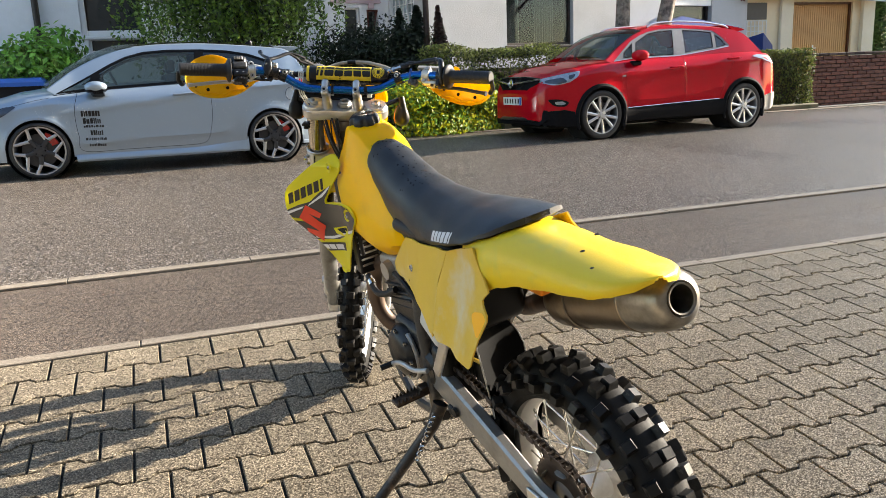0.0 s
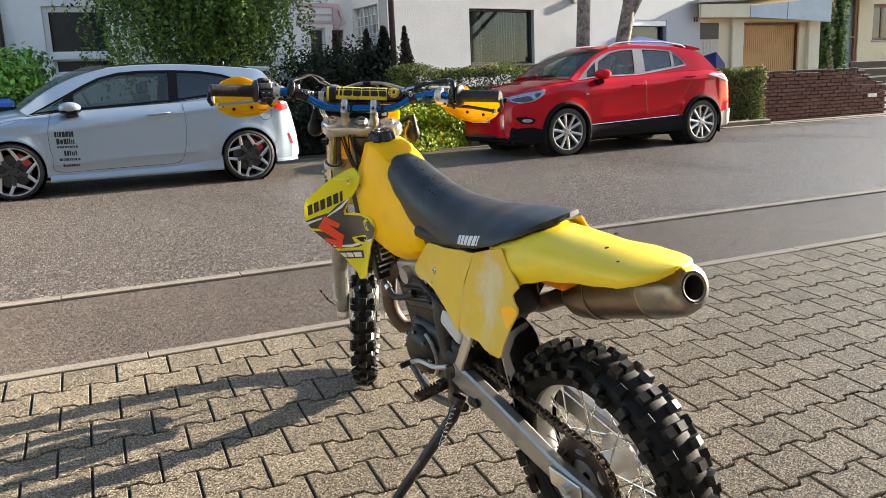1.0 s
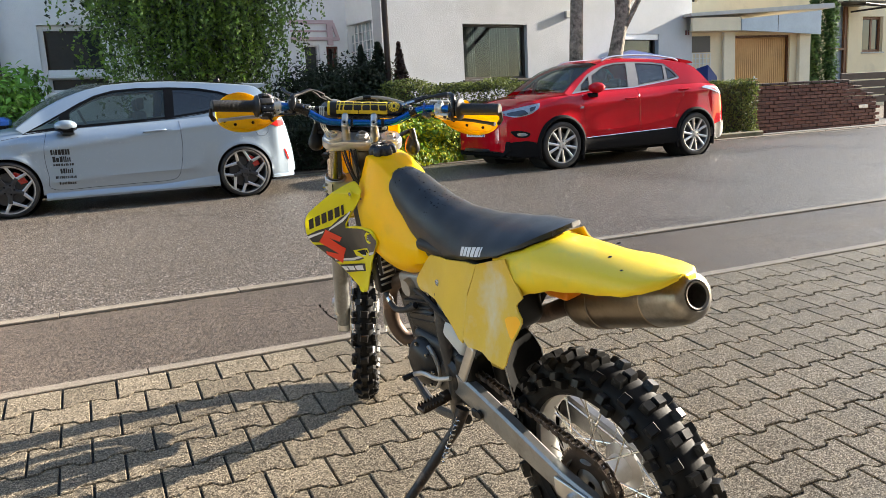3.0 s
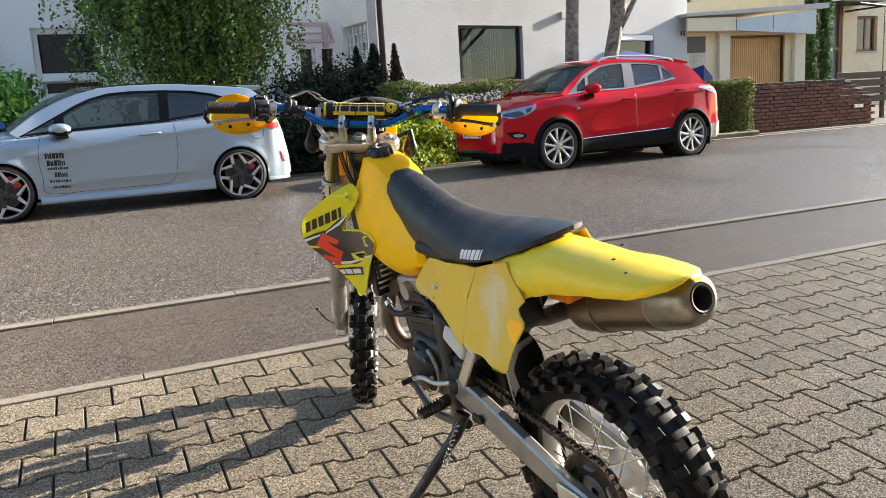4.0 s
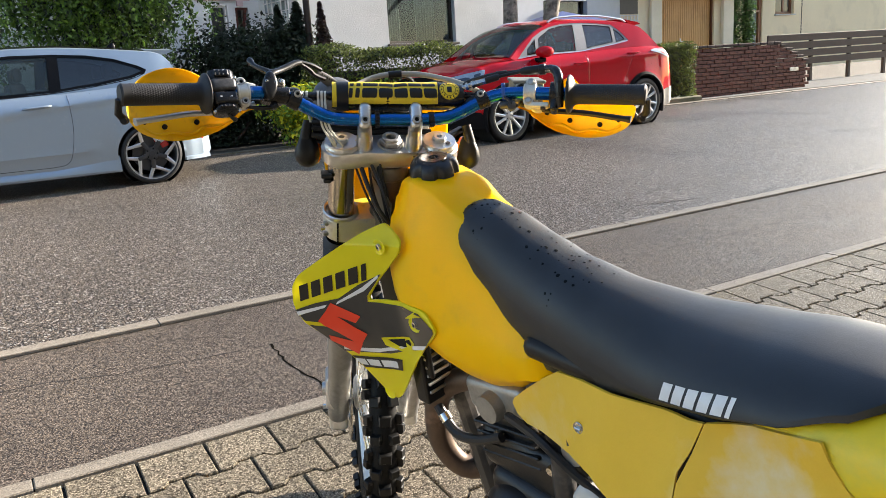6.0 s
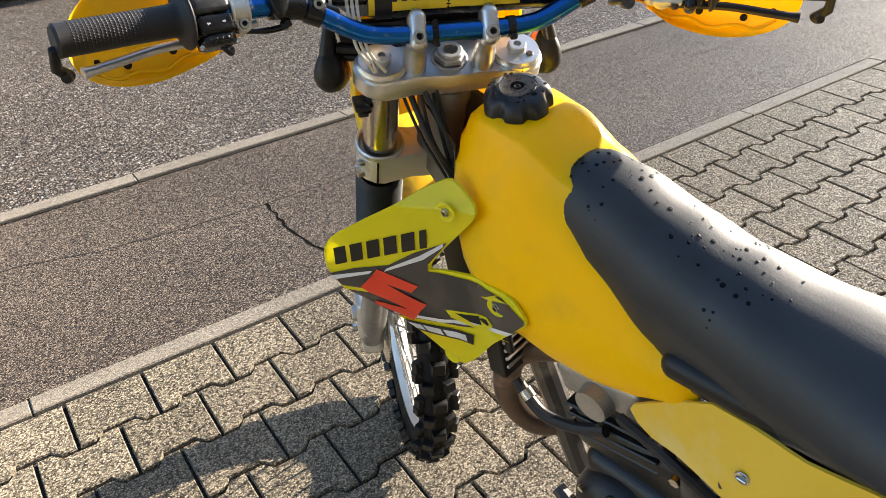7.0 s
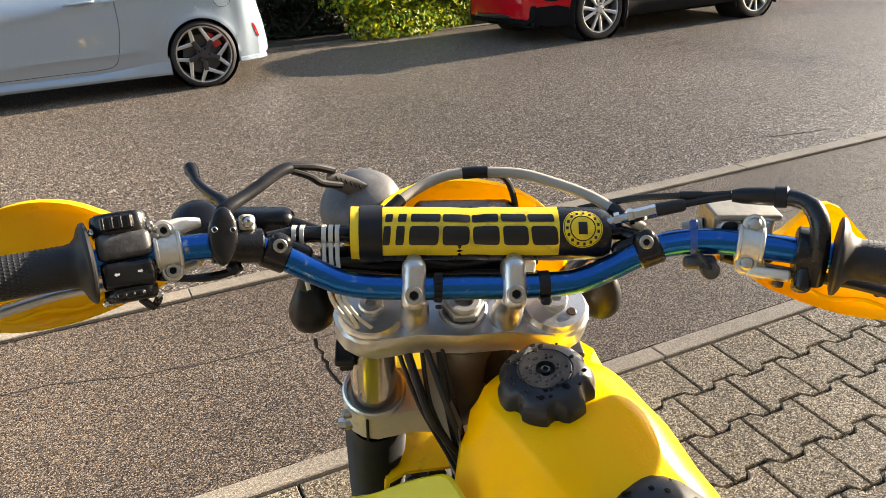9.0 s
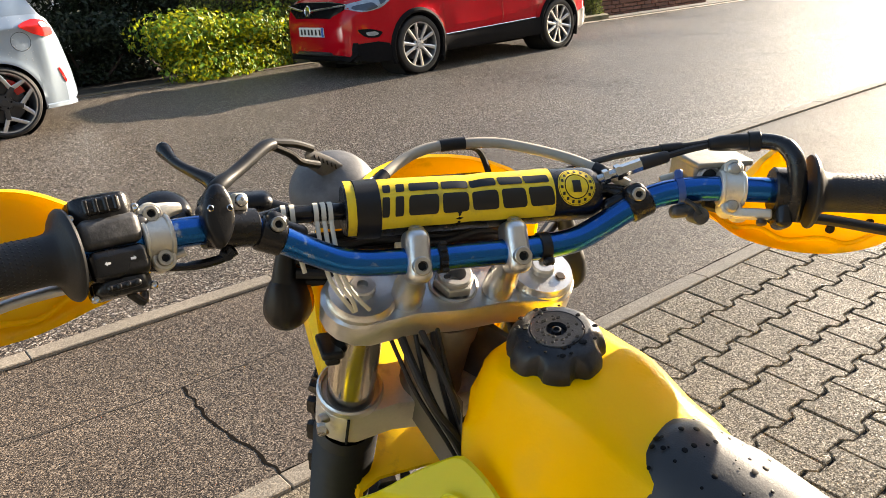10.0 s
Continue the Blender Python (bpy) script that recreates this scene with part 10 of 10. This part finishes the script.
bp("blue_tie", local(G().lathe([(0.0112, -0.003), (0.0126, -0.003), (0.0126, 0.003), (0.0112, 0.003)], (0, 0, 0), (1, 0, 0), 20).rbox((-0.0035, 0.009, 0.002), (0.0035, 0.018, 0.008), None, 0.0015), m), material("blue_tape", (0.02, 0.07, 0.25), 0.4), None, "blue tie round the bar")
bp("switch_clip", local(G().lathe([(0.0, 0.010), (0.0070, 0.009), (0.0080, 0.006), (0.0080, -0.010)], (0.012, -0.024, 0.004), (0.1, -0.2, 1), 18).rbox((-0.010, -0.024, -0.012), (0.018, -0.012, 0.004), None, 0.005), m), M_WORNBLK, None, "worn round switch under the bar")
bp("clip_lead", local(G().tube(curve_pts([(0.002, -0.010, 0.010), (0.008, -0.016, 0.014), (0.012, -0.024, 0.014)], 4), 0.0022, 8), m), M_BLACKR)

FRONT_END[0] = SM3
# headlight cowl, indicators, front fender
cow = G()
rings = []
for k in range(13):
    a = math.pi * k / 12
    y = -0.118 * math.cos(a)
    t = math.sin(a)
    col = []
    for z, x, sc in ((0.930, -0.215, 0.80), (0.980, -0.205, 0.95), (1.040, -0.210, 1.0), (1.095, -0.225, 0.98), (1.130, -0.250, 0.88), (1.150, -0.275, 0.70)):
        col.append((x + 0.075 * t - 0.06, y * sc, z + (0.012 * t if z > 1.14 else 0)))
    rings.append(col)
n = len(rings[0])
vs = [p for r in rings for p in r]
fs = [(i * n + j, i * n + j + 1, (i + 1) * n + j + 1, (i + 1) * n + j) for i in range(12) for j in range(n - 1)]
m = len(vs)
vs += [(x - 0.004, y * 0.97, z - 0.002) for x, y, z in vs]
fs += [tuple(i + m for i in f[::-1]) for f in fs]
for i in range(12):
    fs += [(i * n + n - 1, (i + 1) * n + n - 1, m + (i + 1) * n + n - 1, m + i * n + n - 1), (i * n, m + i * n, m + (i + 1) * n, (i + 1) * n)]
bp("headlight_cowl", turn(cow.add(vs, fs)), M_GUARD, None, "yellow headlight cowl", 50)
loom = bp("wire_bracket", turn(G().rbox((-0.296, -0.080, 1.050), (-0.290, 0.136, 1.104), None, 0.0025)), M_BLACKPL, None, "black bracket carrying the wires")
lrng = random.Random(17)
for k in range(11):
    z0, x0 = 1.056 + 0.0040 * k, -0.308 + lrng.uniform(-0.008, 0.010)
    part("wire", turn(G().tube(curve_pts([(x0 + lrng.uniform(-0.006, 0.006), y, z0 + lrng.uniform(-0.006, 0.006)) for y in (0.138, 0.090, 0.045, 0.0, -0.040, -0.078)], 4), lrng.choice((0.0026, 0.0034, 0.0045)), 8)), M_BLACKR, loom)
part("pale_plug", turn(G().rbox((-0.322, 0.036, 1.088), (-0.312, 0.046, 1.096), None, 0.001)), M_TIE, loom, "pale wire plug")
part("pale_plug", turn(G().rbox((-0.322, -0.074, 1.086), (-0.312, -0.060, 1.098), None, 0.001)), M_TIE, loom, "pale wire plug")
bp("speedometer", turn(G().rbox((-0.318, -0.055, 1.110), (-0.280, 0.045, 1.150), None, 0.01)), M_BLACKG, None, "black instrument unit")
rng = random.Random(3)
for k in range(7):
    u = k / 6
    a = (-0.320 - 0.035 * u, 0.066 - 0.035 * u + rng.uniform(-0.005, 0.005), 1.045)
    b = (-0.350 - 0.03 * u + rng.uniform(-0.016, 0.016), 0.070 - 0.030 * u + rng.uniform(-0.008, 0.008), 0.985)
    c = (-0.380 - 0.012 * u + rng.uniform(-0.012, 0.012), 0.058 - 0.014 * u + rng.uniform(-0.008, 0.008), 0.915)
    d = (-0.415, 0.050 - 0.012 * u, 0.80)
    bp("cable", G().tube(curve_pts([a, b, c, d], 6), 0.0022 + 0.0010 * (k % 3), 8), M_BLACKR, None, "black cable")
for s, p in ((1, (-0.304, 0.146, 1.040)), (-1, (-0.270, -0.158, 1.024))):
    p = Vector(p)
    back = Vector((-0.80, s * 0.56, 0.05)).normalized()
    dn = Vector((0, 0, 1)) - back * back.z
    dn.normalize()
    sd_ = back.cross(dn)
    drop = lambda prof: [[p + back * al + sd_ * (math.cos(t) * r * 0.86) + dn * (math.sin(t) * r * (1.0 if math.sin(t) < 0 else 1.0 + 0.55 * math.sin(t) ** 2)) for t in [2 * math.pi * k / 28 for k in range(28)]] for r, al in prof]
    ind = bp("indicator", turn(G().loft(drop([(0.002, 0.026), (0.010, 0.0245), (0.018, 0.019), (0.0235, 0.010), (0.0255, 0.0), (0.0255, -0.006), (0.002, -0.006)]))), M_BLACKPL, None, "black rubber indicator", 50)
    part("lens", turn(G().loft(drop([(0.0250, -0.0062), (0.0240, -0.014), (0.018, -0.021), (0.008, -0.025), (0.001, -0.026)]))), M_AMBER, ind, "amber lens", 50)
    bp("indicator_stalk", turn(G().tube([p + Vector((0.012, -s * 0.012, 0.05)), (-0.315, s * 0.085, 1.055)], 0.007, 8).tube([p + back * 0.008 - Vector((0, 0, 0.004)), p + back * 0.006 + Vector((0, 0, 0.030)), p + back * 0.002 + Vector((0.006, -s * 0.004, 0.058))], [0.013, 0.0105, 0.009], 12)), M_BLACKPL)
    bp("fork_strap", turn(G().rbox((-0.356, s * 0.104, 1.004), (-0.316, s * 0.124, 1.012), None, 0.003).rbox((-0.350, s * 0.106, 0.994), (-0.322, s * 0.120, 1.002), None, 0.003)), M_BLACKPL, None, "black rubber fork strap")
rings = []
for k in range(17):
    t = k / 16
    x = -0.285 + 0.66 * t
    z = 0.795 - 0.02 * t + 0.075 * math.sin(math.pi * min(1, t * 1.1)) * 0.9
    hw = 0.055 + 0.032 * math.sin(math.pi * min(1, 0.25 + t * 0.75)) if t < 0.95 else 0.03
    pts = [(-hw, -0.035), (-hw * 0.97, -0.014), (-hw * 0.7, 0.0), (0, 0.006), (hw * 0.7, 0.0), (hw * 0.97, -0.014), (hw, -0.035)]
    rings.append([(x, y, z + dz) for y, dz in pts] + [(x, y * 0.95, z + dz - 0.004) for y, dz in pts[::-1]])
bp("front_fender", turn(G().loft(rings)), M_GUARD, None, "yellow front fender", 50)

# ---------------------------------------------------------------- pavers
PW, PH, AMP = 0.200, 0.165, 0.0125


def paver_outline(inset=0.0, edge=False):
    """A double-T stone: broad ends, narrow waist; x along the row."""
    gx, gy = 0.0040 + inset, 0.0052 + inset
    x0, x1 = -PW / 2 + gx, PW / 2 - gx
    top = [(x0, PH / 2 + AMP - gy), (-0.061, PH / 2 + AMP - gy), (-0.039, PH / 2 - AMP - gy), (0.039, PH / 2 - AMP - gy), (0.061, PH / 2 + AMP - gy), (x1, PH / 2 + AMP - gy)]
    low = [(x, -y) for x, y in top[::-1]]
    if edge:
        top = [(x0, PH / 2 + AMP - gy), (x1, PH / 2 + AMP - gy)]
    return top + low


def paver_geo(g, x, y, z, dz=(0, 0), edge=False):
    o, i = paver_outline(0.0, edge), paver_outline(0.0026, edge)
    tilt = lambda px, py: px * dz[0] + py * dz[1]
    g.loft([[(x + px, y + py, z - 0.02) for px, py in o], [(x + px, y + py, z - 0.0035 + tilt(px, py)) for px, py in o], [(x + px, y + py, z + tilt(px, py)) for px, py in i]], True, (False, True))


g = G()
paver_geo(g, 0, 0, 0)
paver_me = g.mesh("paver", M_PAVER, 0)
g = G()
paver_geo(g, 0, 0, 0, edge=True)
edge_me = g.mesh("edge_paver", M_PAVER, 0)
rest = G()
rng = random.Random(2)
Y0 = -0.046 - AMP - PH / 2
for r in range(36):
    y = Y0 - r * PH
    for c in range(-32, 75):
        x = -0.03 + c * PW + (PW / 2 if r % 2 else 0)
        dz, tx, ty = rng.uniform(-0.0013, 0.0013), rng.uniform(-0.005, 0.005), rng.uniform(-0.006, 0.006)
        if -0.75 < x < 2.65 and -2.55 < y:
            ob = new("paver", edge_me if r == 0 else paver_me)
            ob.parent = yard
            ob.location = (x, y, dz)
            ob.rotation_euler = (ty, -tx, (rng.choice((0, math.pi)) if r else 0.0) + rng.uniform(-0.006, 0.006))
        else:
            paver_geo(rest, x, y, dz, (tx, ty), r == 0)
me = bpy.data.meshes.new("pavers_beyond")
me.from_pydata(rest.v, [], rest.f)
me.materials.append(M_PAVER)
ob = new("pavers_beyond", me)
ob.parent = yard
tagged(ob, kind="stuff")

# ---------------------------------------------------------------- brick wall
bw = thing("brick_wall", "weathered dark red brick garden wall with stepped end", "wall", m=FAR @ pose(12.50, 8.74, 0.04, 0, 0, 1.0))
part("core", G().box((0.0, 0.03, 0.0), (2.75, 0.22, 1.08)).box((2.75, 0.03, 0.0), (3.85, 0.22, 0.60)), M_MORTAR, bw, "dark mortar core", smooth=0)
brick_me = G().box((0.004, 0.0, 0.0), (0.236, 0.115, 0.066), None, 0.007).mesh("brick", M_BRICK, 0)
half_me = G().box((0.004, 0.0, 0.0), (0.114, 0.115, 0.066), None, 0.007).mesh("half_brick", M_BRICK, 0)
course = 0.077
for r in range(14):
    z = 0.02 + r * course
    length = 3.90 if z < 0.62 else 3.90 - (z - 0.62) / 0.45 * 1.0
    x = -0.12 if r % 2 else 0.0
    while x < length - 0.05:
        full = x >= 0 and x + 0.24 <= length + 0.06
        ob = new("brick", brick_me if full else half_me)
        ob.parent = bw
        ob.location = (max(x, 0.0) + rng.uniform(-0.004, 0.004), rng.uniform(-0.010, 0.008), z + rng.uniform(-0.003, 0.003))
        ob.rotation_euler = (rng.uniform(-0.02, 0.02), rng.uniform(-0.012, 0.012), rng.uniform(-0.02, 0.02))
        x += 0.24
cop_me = G().box((0.003, -0.02, 0.0), (0.237, 0.25, 0.055), None, 0.010).mesh("coping", M_COPING, 0)
for i in range(12):
    ob = new("coping", cop_me)
    ob.parent = bw
    ob.location = (i * 0.24, rng.uniform(-0.006, 0.006), 1.100 + rng.uniform(-0.003, 0.003))
for i in range(5):
    ob = new("coping", cop_me)
    ob.parent = bw
    ob.location = (2.86 + i * 0.2, rng.uniform(-0.006, 0.006), 1.04 - i * 0.085)
part("letter_slot", G().box((3.22, -0.022, 0.50), (3.52, -0.004, 0.58), None, 0.004).box((3.25, -0.026, 0.52), (3.49, -0.0225, 0.565), None, 0.002), M_ALUDULL, bw, "small metal letter slot")
